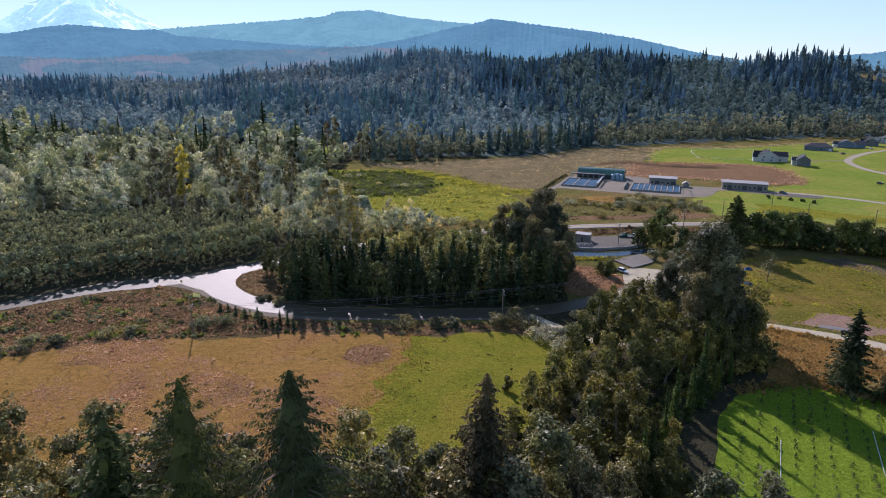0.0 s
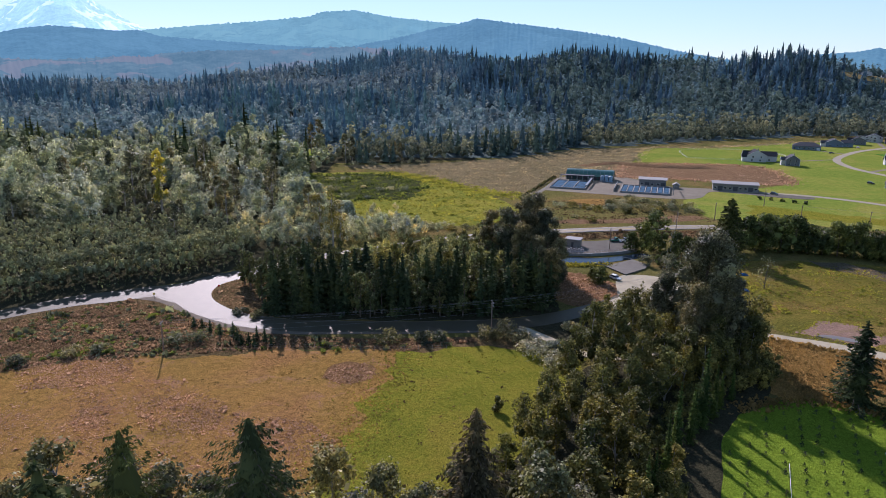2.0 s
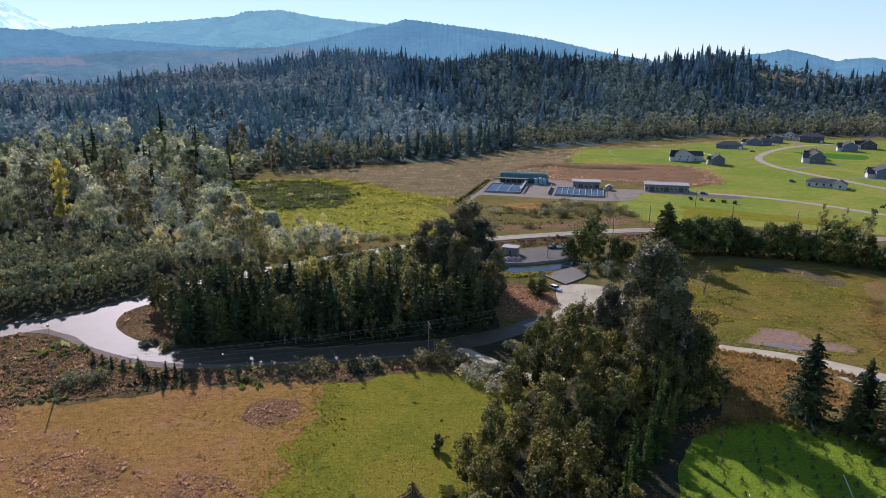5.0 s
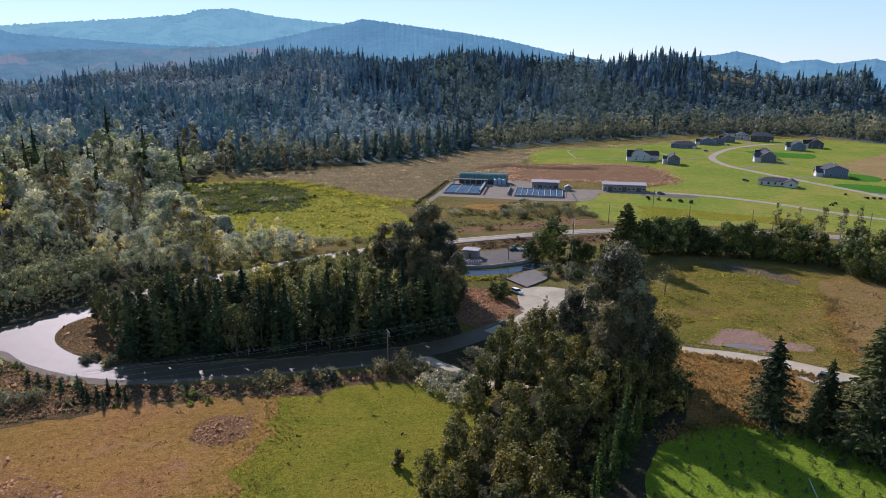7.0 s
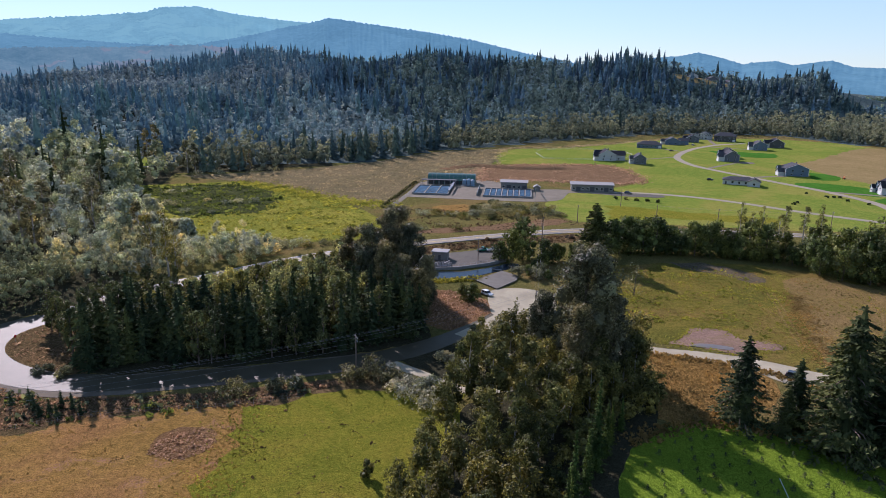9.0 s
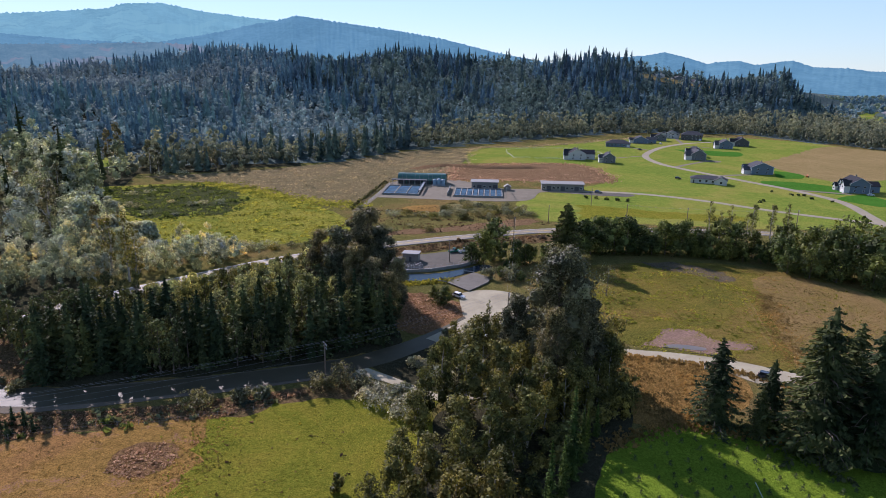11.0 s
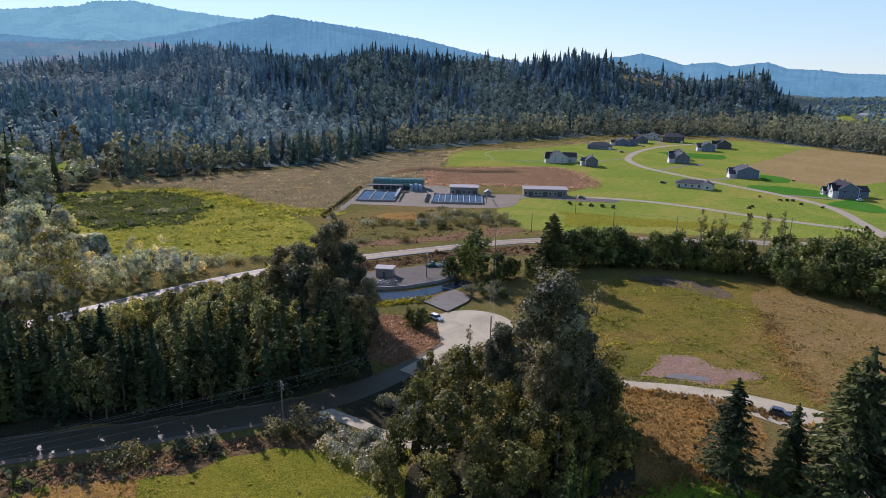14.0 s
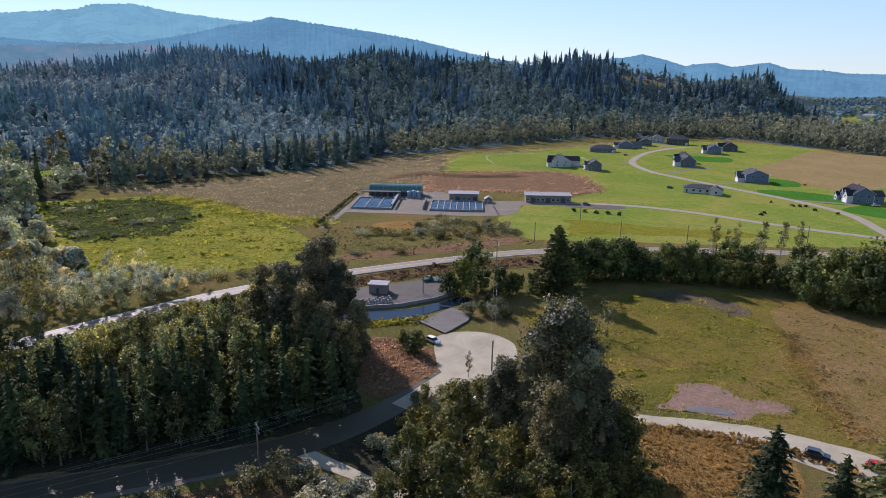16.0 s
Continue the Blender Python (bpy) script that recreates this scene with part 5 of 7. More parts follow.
firs = np.array([noise.noise((x * 0.012, y * 0.012, 2)) + (-0.1 if x < 70 else -0.2) + (0.22 if y > 610 and x < 100 else 0) for x, y in edge]) > 0.24
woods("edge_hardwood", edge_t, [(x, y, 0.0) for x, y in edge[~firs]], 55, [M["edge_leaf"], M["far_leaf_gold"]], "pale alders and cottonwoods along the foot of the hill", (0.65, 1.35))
edge_f = [template(spire_arrays(25, 5.2, 540 + i, 9, 6), i % 2) for i in range(4)]
woods("edge_firs", edge_f, [(x, y, 0.0) for x, y in edge[firs]], 57, [M["edge_fir"], M["thin_haze_fir_green"]], "dark firs along the foot of the hill", (0.55, 1.3))



def draped(name, cx0, cy0, rx, ry, material, label, lift=0.4):
    """A clearing that follows the slope of the hill."""
    rings, spokes = 7, 36
    v = []
    for r in range(rings):
        for k in range(spokes):
            a = 2 * math.pi * k / spokes
            f = (r + 0.02) / (rings - 1) * (0.85 + 0.22 * noise.noise((math.cos(a) * 1.5, math.sin(a) * 1.5, 4)))
            x, y = cx0 + rx * f * math.cos(a), cy0 + ry * f * math.sin(a)
            v.append((x, y, float(land(x, y)) + lift))
    f = [(r * spokes + k, r * spokes + (k + 1) % spokes, (r + 1) * spokes + (k + 1) % spokes, (r + 1) * spokes + k) for r in range(rings - 1) for k in range(spokes)]
    return tagged(new(name, quad_mesh(name, v, f, material)), label, kind="structure")


draped("hill_clearing", 735, 1085, 90, 38, M["tan_field"], "bare tan clearing high on the wooded hill")
sheet("glade", [(-134, 658), (-112, 658), (-104, 610), (-124, 605)], M["lawn"], 0.08, "small sunny lawn among the trees", 0.8, 3)

# the valley beyond the hill's end
belt_t = [template(broadleaf_arrays(16, 7.5, 14, 2.0, 530 + i, 0.0, 3, cores=2, fill=1.2), i % 2) for i in range(3)]
far = np.concatenate([scatter(q, 15, 60 + k) for k, q in enumerate([[(1050, 900), (1500, 1040), (1520, 1090), (1060, 960)], [(1150, 1150), (1900, 1300), (1900, 1380), (1150, 1230)], [(1500, 1560), (2500, 1800), (2500, 1980), (1500, 1700)]])])
# half of these trees wear the conifer colour with haze painted in
woods("valley_tree_belts", belt_t, [(x, y, 0.0) for x, y in far], 56, [M["hazed_conifer"], M["far_leaf"]], "belts of trees across the far valley", (0.6, 1.3))

# ---- building materials ----
M["siding_blue"] = plain_mat("siding_blue", (0.12, 0.16, 0.215), 0.75, vary=0.1, scale=0.6)
M["siding_grey"] = plain_mat("siding_grey", (0.12, 0.128, 0.14), 0.75, vary=0.1, scale=0.6)
M["siding_dark"] = plain_mat("siding_dark", (0.075, 0.075, 0.08), 0.75, vary=0.12, scale=0.6)
M["siding_white"] = plain_mat("siding_white", (0.47, 0.47, 0.46), 0.7, vary=0.06, scale=0.6)
M["shingle"] = plain_mat("shingle", (0.04, 0.04, 0.046), 0.95, vary=0.3, scale=1.5, relief=0.02, spec=0.1)
M["shingle_grey"] = plain_mat("shingle_grey", (0.08, 0.08, 0.087), 0.95, vary=0.3, scale=1.5, relief=0.02, spec=0.1)
M["trim"] = plain_mat("trim", (0.62, 0.62, 0.6), 0.6, vary=0.05)
M["glass"] = plain_mat("glass", (0.03, 0.035, 0.04), 0.08, vary=0.2, spec=0.8)
M["green_sheet"] = plain_mat("green_sheet", (0.018, 0.075, 0.055), 0.4, vary=0.2, scale=0.5)
M["green_roof"] = plain_mat("green_roof", (0.05, 0.14, 0.11), 0.28, vary=0.15, scale=0.4, spec=0.6)
M["block"] = plain_mat("block", (0.22, 0.205, 0.185), 0.85, vary=0.15, scale=0.7, relief=0.01)
M["pale_metal"] = plain_mat("pale_metal", (0.27, 0.265, 0.255), 0.75, 0.1, vary=0.1, scale=0.5)
M["steel"] = plain_mat("steel", (0.32, 0.33, 0.34), 0.45, 0.6, vary=0.15)
M["dark_steel"] = plain_mat("dark_steel", (0.06, 0.06, 0.065), 0.5, 0.3, vary=0.2)
M["pale_concrete"] = plain_mat("pale_concrete", (0.24, 0.235, 0.22), 0.9, vary=0.2, scale=0.8, relief=0.01)
M["pool_liner"] = plain_mat("pool_liner", (0.045, 0.10, 0.155), 0.95, vary=0.6, scale=0.25, spec=0.05)
M["blue_tank"] = plain_mat("blue_tank", (0.22, 0.33, 0.42), 0.5, vary=0.12, scale=0.5)
M["wood_pole"] = plain_mat("wood_pole", (0.20, 0.155, 0.12), 0.9, vary=0.3, scale=2.0)
M["wood_grey"] = plain_mat("wood_grey", (0.27, 0.24, 0.21), 0.9, vary=0.25, scale=2.0)
M["wire"] = plain_mat("wire", (0.28, 0.28, 0.28), 0.6, 0.3)
M["tyre"] = plain_mat("tyre", (0.02, 0.02, 0.02), 0.8)
M["car_white"] = plain_mat("car_white", (0.78, 0.78, 0.77), 0.25, vary=0.03, spec=0.6)
M["car_slate"] = plain_mat("car_slate", (0.07, 0.09, 0.12), 0.22, 0.3, vary=0.06, spec=0.6)
M["car_green"] = plain_mat("car_green", (0.03, 0.22, 0.15), 0.35, vary=0.05, spec=0.5)
M["car_dark"] = plain_mat("car_dark", (0.03, 0.03, 0.035), 0.25, 0.2, vary=0.05, spec=0.6)
M["lamp_red"] = plain_mat("lamp_red", (0.45, 0.02, 0.02), 0.3)
M["sign_red"] = plain_mat("sign_red", (0.5, 0.03, 0.03), 0.5)
M["orange_paint"] = plain_mat("orange_paint", (0.62, 0.14, 0.03), 0.5)



# ---- houses ----


def gable_wall(bm, w, d, h, rise):
    """Walls of a house with gables at the front and the back (ridge along y)."""
    out = [(-w / 2, 0), (w / 2, 0), (w / 2, h), (0, h + rise), (-w / 2, h)]
    a = [bm.verts.new((x, -d / 2, z)) for x, z in out]
    b = [bm.verts.new((x, d / 2, z)) for x, z in out]
    bm.faces.new(a)
    bm.faces.new(b[::-1])
    for i in range(5):
        j = (i + 1) % 5
        bm.faces.new((a[j], a[i], b[i], b[j]))
    bmesh.ops.recalc_face_normals(bm, faces=bm.faces[:])
    return bm


def gable_roof(bm, w, d, h, rise, over=0.5, thick=0.22):
    """Two roof slopes with overhanging eaves."""
    k = rise / (w / 2)
    for s in (-1, 1):
        xe, ze = s * (w / 2 + over), h - k * over
        prof = [(0, h + rise + 0.02), (xe, ze + 0.02), (xe, ze + thick), (0, h + rise + thick + 0.02)]
        a = [bm.verts.new((x, -d / 2 - over, z)) for x, z in prof]
        b = [bm.verts.new((x, d / 2 + over, z)) for x, z in prof]
        bm.faces.new(a)
        bm.faces.new(b)
        for i in range(4):
            j = (i + 1) % 4
            bm.faces.new((a[i], a[j], b[j], b[i]))
    bmesh.ops.recalc_face_normals(bm, faces=bm.faces[:])
    return bm


def hip_roof(bm, w, d, h, rise, over=0.5):
    x, y = w / 2 + over, d / 2 + over
    r = max(0.2, (x - y) if x > y else 0.2), max(0.2, (y - x) if y > x else 0.2)
    low = [bm.verts.new(c) for c in ((-x, -y, h), (x, -y, h), (x, y, h), (-x, y, h))]
    base = [bm.verts.new((v.co.x, v.co.y, h - 0.18)) for v in low]
    if x > y:
        top = [bm.verts.new((-r[0], 0, h + rise)), bm.verts.new((r[0], 0, h + rise))]
        faces = [(low[0], low[1], top[1], top[0]), (low[2], low[3], top[0], top[1]), (low[1], low[2], top[1]), (low[3], low[0], top[0])]
    else:
        top = [bm.verts.new((0, -r[1], h + rise)), bm.verts.new((0, r[1], h + rise))]
        faces = [(low[1], low[2], top[1], top[0]), (low[3], low[0], top[0], top[1]), (low[0], low[1], top[0]), (low[2], low[3], top[1])]
    for f in faces:
        bm.faces.new(f)
    for i in range(4):
        j = (i + 1) % 4
        bm.faces.new((low[i], base[i], base[j], low[j]))
    bm.faces.new(base)
    bmesh.ops.recalc_face_normals(bm, faces=bm.faces[:])
    return bm


def add_window(parent, x, y, z, w, h, side="front"):
    """A window on a wall: frame proud of the wall, and its pane."""
    f = 0.09
    bm = bmesh.new()
    if side == "front":
        for r in ((x - w / 2 - f, x + w / 2 + f, y - 0.06, y + 0.02, z - f, z), (x - w / 2 - f, x + w / 2 + f, y - 0.06, y + 0.02, z + h, z + h + f),
                  (x - w / 2 - f, x - w / 2, y - 0.06, y + 0.02, z, z + h), (x + w / 2, x + w / 2 + f, y - 0.06, y + 0.02, z, z + h)):
            box(bm, *r)
        pane = boxes((x - w / 2, x + w / 2, y - 0.03, y + 0.01, z, z + h))
    else:
        s = 1 if side == "right" else -1
        for r in ((y - w / 2 - f, y + w / 2 + f, z - f, z), (y - w / 2 - f, y + w / 2 + f, z + h, z + h + f), (y - w / 2 - f, y - w / 2, z, z + h), (y + w / 2, y + w / 2 + f, z, z + h)):
            box(bm, min(x - 0.02 * s, x + 0.06 * s), max(x - 0.02 * s, x + 0.06 * s), *r)
        pane = boxes((min(x - 0.01 * s, x + 0.03 * s), max(x - 0.01 * s, x + 0.03 * s), y - w / 2, y + w / 2, z, z + h))
    win = part("window", bm, M["trim"], parent)
    part("pane", pane, M["glass"], win)


def house(at, turn, w, d, h, rise, siding, roof, label, wing=None, hip=False, storeys=2, garage=True, porch=True):
    """A house whose local front looks along -y; wing: (x, y, w, d, h, rise, turned) is a second body beside it."""
    t = thing("house", at, turn, label, "house", "new houses")
    t.scale = (1.15, 1.15, 1.18)
    bm = gable_wall(bmesh.new(), w, d, h, 0.02 if hip else rise)
    part("wall", bm, M[siding], t)
    part("roof", hip_roof(bmesh.new(), w, d, h + 0.05, rise) if hip else gable_roof(bmesh.new(), w, d, h, rise), M[roof], t)
    if not hip:
        k, o = rise / (w / 2), 0.5
        for s in (-1, 1):
            part("fascia", rods(((s * (w / 2 + o), -d / 2 - o - 0.05, h - k * o + 0.08), (0, -d / 2 - o - 0.05, h + rise + 0.1), 0.14), sides=4), M["trim"], t)
        if storeys == 2:
            bw, bd, bh, br = w * 0.4, 2.4, h * 0.82, rise * 0.75
            m = pose(w * 0.08, -d / 2 - bd / 2 + 0.02, 0)
            bay, cap = gable_wall(bmesh.new(), bw, bd, bh, br), gable_roof(bmesh.new(), bw, bd + 3.0, bh, br, 0.35)
            bmesh.ops.transform(bay, matrix=m, verts=bay.verts)
            bmesh.ops.transform(cap, matrix=m @ pose(0, 1.5, 0), verts=cap.verts)
            part("bay", bay, M["block" if siding == "siding_dark" else siding], t)
            part("bay_roof", cap, M[roof], t)
            add_window(t, w * 0.08, -d / 2 - bd + 0.02, 0.9, 1.6, 1.4)
            add_window(t, w * 0.08, -d / 2 - bd + 0.02, 3.5, 1.3, 1.1)
            for s in (-1, 1):
                part("bay_fascia", rods(((w * 0.08 + s * (bw / 2 + 0.35), -d / 2 - bd - 0.33, bh - br / (bw / 2) * 0.35 + 0.08), (w * 0.08, -d / 2 - bd - 0.33, bh + br + 0.1), 0.12), sides=4), M["trim"], t)
    n = max(2, int(w / 3.6))
    for s in range(storeys):
        for i in range(n):
            x = -w / 2 + w * (i + 0.5) / n
            if s == 0 and garage and i == n - 1:
                part("garage_door", boxes((x - 1.3, x + 1.3, -d / 2 - 0.05, -d / 2 + 0.02, 0.02, 2.2)), M["trim"], t)
            elif s == 0 and i == 0:
                part("door", boxes((x - 0.5, x + 0.5, -d / 2 - 0.05, -d / 2 + 0.02, 0.02, 2.05)), M["siding_dark"], t)
            else:
                add_window(t, x, -d / 2, 0.9 + 2.9 * s, 1.25, 1.3)
        for i in range(2):
            add_window(t, -w / 2, -d / 4 + d / 2 * i, 0.9 + 2.9 * s, 1.1, 1.3, "left")
    if not hip and rise > 2.5:
        add_window(t, 0, -d / 2, h + 0.3, 0.8, 0.8)
    if porch:
        p = part("porch_roof", boxes((-w / 2, -w / 2 + 3.4, -d / 2 - 1.9, -d / 2 - 0.01, 2.5, 2.68)), M[roof], t)
        for x in (-w / 2 + 0.2, -w / 2 + 3.2):
            part("porch_post", boxes((x - 0.08, x + 0.08, -d / 2 - 1.8, -d / 2 - 1.64, 0, 2.5)), M["trim"], p)
    if wing:
        x, y, ww, wd, wh, wr, turned = wing
        bm = gable_wall(bmesh.new(), ww, wd, wh, wr)
        r2 = gable_roof(bmesh.new(), ww, wd, wh, wr)
        m = pose(x, y, 0, 0, 0, 90 if turned else 0)
        bmesh.ops.transform(bm, matrix=m, verts=bm.verts)
        bmesh.ops.transform(r2, matrix=m, verts=r2.verts)
        part("wing", bm, M[siding], t)
        part("wing_roof", r2, M[roof], t)
        add_window(t, x, y - (ww if turned else wd) / 2, 0.9, 1.4, 1.2)
    return t


def villa(at, turn, w, d, h, rise, siding, roof, label, bays, annex=None):
    """A house that turns a plain gable (-y) to the fields and its gabled front (-x) to the street.
    bays: (y, width, depth, height, rise) of the cross gables; annex: (x, y, w, d, h, rise) of a lower body."""
    t = thing("house", at, turn, label, "house", "new houses")
    part("wall", gable_wall(bmesh.new(), w, d, h, rise), M[siding], t)
    part("roof", gable_roof(bmesh.new(), w, d, h, rise, 0.6), M[roof], t)
    k = rise / (w / 2)
    for s in (-1, 1):
        part("fascia", rods(((s * (w / 2 + 0.6), -d / 2 - 0.66, h - 0.6 * k + 0.1), (0, -d / 2 - 0.66, h + rise + 0.1), 0.13), sides=4), M["trim"], t)
        part("corner_board", boxes((s * w / 2 - 0.12, s * w / 2 + 0.12, -d / 2 - 0.04, -d / 2 + 0.1, 0, h - 0.2)), M["trim"], t)
    for x, z in ((-w * 0.24, 0.95), (w * 0.2, 0.95), (-w * 0.2, 3.7), (w * 0.24, 3.7)):
        if z + 1.3 < h:
            add_window(t, x, -d / 2, z, 1.2, 1.3)
    for n, (y, bw, bd, bh, br) in enumerate(bays):
        run = bd + w * 0.45
        m = pose(-w / 2 - bd + run / 2, y, 0, 0, 0, -90)
        body, cap = gable_wall(bmesh.new(), bw, run, bh, br), gable_roof(bmesh.new(), bw, run, bh, br, 0.45)
        bmesh.ops.transform(body, matrix=m, verts=body.verts)
        bmesh.ops.transform(cap, matrix=m, verts=cap.verts)
        part("bay", body, M["siding_white" if n % 2 == 0 else siding], t)
        part("bay_roof", cap, M[roof], t)
        xf = -w / 2 - bd
        for s in (-1, 1):
            part("bay_fascia", rods(((xf - 0.5, y + s * (bw / 2 + 0.45), bh - br / (bw / 2) * 0.45 + 0.1), (xf - 0.5, y, bh + br + 0.1), 0.13), sides=4), M["trim"], t)
        if n == 0:
            part("garage_door", boxes((xf - 0.05, xf + 0.02, y - bw * 0.36, y + bw * 0.36, 0.05, 2.3)), M["trim"], t)
        else:
            add_window(t, xf, y, 0.9, 1.6, 1.4, "left")
        if bh > 4.4:
            add_window(t, xf, y, 3.5, 1.3, 1.2, "left")
    y = -d * 0.05
    porch = part("porch_roof", boxes((-w / 2 - 2.4, -w / 2 - 0.02, y - 2.2, y + 2.2, 2.7, 2.9)), M[roof], t)
    for s in (-1, 1):
        part("porch_post", boxes((-w / 2 - 2.3, -w / 2 - 2.12, y + s * 2.0 - 0.09, y + s * 2.0 + 0.09, 0, 2.7)), M["trim"], porch)
    part("door", boxes((-w / 2 - 0.05, -w / 2 + 0.02, y - 0.5, y + 0.5, 0.05, 2.1)), M["siding_dark"], t)
    if annex:
        x, y, aw, ad, ah, ar = annex
        m = pose(x, y, 0, 0, 0, 90)
        body, cap = gable_wall(bmesh.new(), aw, ad, ah, ar), gable_roof(bmesh.new(), aw, ad, ah, ar)
        bmesh.ops.transform(body, matrix=m, verts=body.verts)
        bmesh.ops.transform(cap, matrix=m, verts=cap.verts)
        part("annex", body, M[siding], t)
        part("annex_roof", cap, M[roof], t)
        add_window(t, x, y - aw / 2, 0.9, 1.4, 1.2)
    part("chimney", boxes((w * 0.1, w * 0.1 + 0.8, d * 0.2, d * 0.2 + 0.8, h, h + rise + 0.9)), M["block"], t)
    return t


villa((394, 475, 0), -20, 17, 13, 6.0, 3.4, "siding_blue", "shingle_grey", "blue-grey two-storey house with a broad plain gable", [(-2, 6, 5, 3.4, 2.2), (4, 4.6, 3, 5, 2.0)])
villa((399, 390, 0), -22, 13, 15, 6.4, 4.0, "siding_blue", "shingle", "blue house with white front gables and dark roofs", [(-4.5, 5.4, 3.4, 5.2, 3.0), (2.5, 4.4, 2, 5.6, 2.6), (6, 3.4, 4, 3.4, 2.0)], (10.5, 1, 9, 9, 4.6, 2.6))
house((320.5, 443, 0), -38, 19, 8, 2.9, 1.8, "siding_white", "shingle_grey", "long low white house with a grey roof", wing=(8.5, -3.5, 7, 7, 2.9, 1.8, False), hip=True, storeys=1, porch=False)
villa((287, 585, 0), -18, 15, 15, 5.8, 4.0, "siding_white", "shingle", "large white house with steep dark roofs", [(-4, 6, 4, 4.2, 2.6), (4, 5, 2.5, 5.6, 2.8)], (11, 4, 11, 12, 5.0, 3.2))
villa((305, 558, 0), -20, 10.5, 11, 5.6, 3.4, "siding_grey", "shingle_grey", "grey gabled house beside a white one", [(0, 5, 3, 4.6, 2.2)])
house((384, 677, 0), -28, 22, 11, 3.2, 3.0, "siding_blue", "shingle_grey", "single-storey house with a hipped grey roof", hip=True, storeys=1, porch=False)
villa((429, 706, 0), -22, 16, 12, 4.6, 3.4, "siding_blue", "shingle_grey", "blue house with a broad grey gable", [(-2, 6, 4, 3.6, 2.4)], (13, 2, 9, 10, 4.4, 2.6))
villa((468, 726, 0), -24, 14, 11, 5.2, 3.4, "siding_grey", "shingle", "grey house with white trim and dark roof", [(0, 6, 3, 4.4, 2.6)])
house((505, 755, 0), -36, 15, 10, 4.6, 3.2, "siding_white", "shingle", "white house with a dark roof at the street end", wing=(-9, 0, 7, 8, 3.4, 2.2, False))
house((514, 728, 0), -36, 21, 11, 5.6, 3.4, "siding_dark", "shingle_grey", "wide dark grey two-storey house", hip=True, storeys=2)
villa((492, 641, 0), -22, 14, 12, 5.8, 3.8, "siding_blue", "shingle_grey", "blue gabled two-storey house by the meadow", [(-2, 6, 4, 4.0, 2.6), (4, 4.5, 2.5, 5.4, 2.4)])
villa((528, 660, 0), -25, 15, 14, 5.4, 4.4, "siding_dark", "shingle", "dark brown house with steep black roofs", [(-3.5, 6, 5, 5.0, 3.4), (4, 5, 3, 4.6, 3.0)])
villa((400, 563, 0), -20, 13, 13, 5.8, 3.8, "siding_grey", "shingle_grey", "grey two-storey house with a wide drive", [(-3, 6, 5, 4.4, 2.8), (4, 4.5, 2.5, 5.4, 2.4)])
villa((415, 586, 0), -20, 12, 11, 5.6, 3.4, "siding_dark", "shingle", "dark house behind a grey one", [(0, 5, 3, 4.6, 2.6)])
for k, (a, b, w) in enumerate([((361, 403), (388, 381), 5), ((355, 470), (383, 470), 5), ((348, 520), (392, 545), 4), ((368, 596), (300, 575), 3), ((400, 634), (388, 668), 4), ((452, 676), (486, 640), 4), ((474, 688), (506, 748), 4)]):
    ribbon("driveway", [a, ((a[0] + b[0]) / 2, (a[1] + b[1]) / 2 + 1), b], w, 0.10, M["concrete"], "pale concrete driveway to a house")
sheet("house_apron", [(392, 548), (406, 540), (414, 548), (402, 556)], M["concrete"], 0.13, "pale concrete apron before a garage", 0.2, 3)
sheet("far_plough", [(430, 640), (470, 615), (480, 600), (455, 575), (425, 600)], M["bright_lawn"], 0.09, "bright green lawn behind the houses", 1)

for k, (x, y) in enumerate(((700, 1088), (742, 1096), (772, 1088))):
    villa((x, y, float(land(x, y)) - 0.3), -30 + 20 * k, 15, 12, 4.6, 3.2, ("siding_white", "siding_grey", "siding_white")[k], "shingle_grey", "pale house in the clearing on the hill", [(0, 6, 3, 3.6, 2.2)])
villa((-126, 652, 0.05), -10, 10, 9, 3.2, 2.4, "siding_white", "shingle_grey", "small white house at a glade in the woods", [(0, 4, 2, 2.6, 1.6)])

# ---- fish hatchery ----
YARD = pose(76, 435, 0, 0, 0, -20)


def yard_thing(name, x, y, label, category, group="", turn=0.0):
    t = thing(name, (0, 0, 0), 0, label, category, group)
    t.matrix_world = YARD @ pose(x, y, 0.1, 0, 0, turn)
    return t


t = yard_thing("hoop_shed", 5.2, 52, "long dark green hoop-roofed shed", "shed")
bm = bmesh.new()
n = 10
prof = [(5.25 - 5.25 * math.cos(math.pi * k / n), 2.6 + 4.3 * math.sin(math.pi * k / n) ** 0.8) for k in range(n + 1)]
a = [bm.verts.new((0, y, z)) for y, z in prof]
b = [bm.verts.new((33.5, y, z)) for y, z in prof]
for i in range(n):
    bm.faces.new((a[i], b[i], b[i + 1], a[i + 1]))
part("roof", bm, M["green_roof"], t, "curved green metal roof")
bm = boxes((0, 33.5, 0.02, 0.3, 0, 2.6), (0, 33.5, 10.2, 10.48, 0, 2.6))
for x in (0, 33.3):
    lo = [bm.verts.new((x, y, z)) for y, z in prof]
    bm.faces.new(lo + [bm.verts.new((x, 10.5, 0)), bm.verts.new((x, 0, 0))])
part("wall", bm, M["green_sheet"], t)
for k in range(12):
    bm = bmesh.new()
    x = 0.1 + k * 3.02
    pr = [(5.25 - 5.33 * math.cos(math.pi * j / n), 2.6 + 4.4 * math.sin(math.pi * j / n) ** 0.8) for j in range(n + 1)]
    for j in range(n):
        rod(bm, (x, *pr[j]), (x, *pr[j + 1]), 0.09, sides=4)
    part("rib", bm, M["pale_metal"], t)
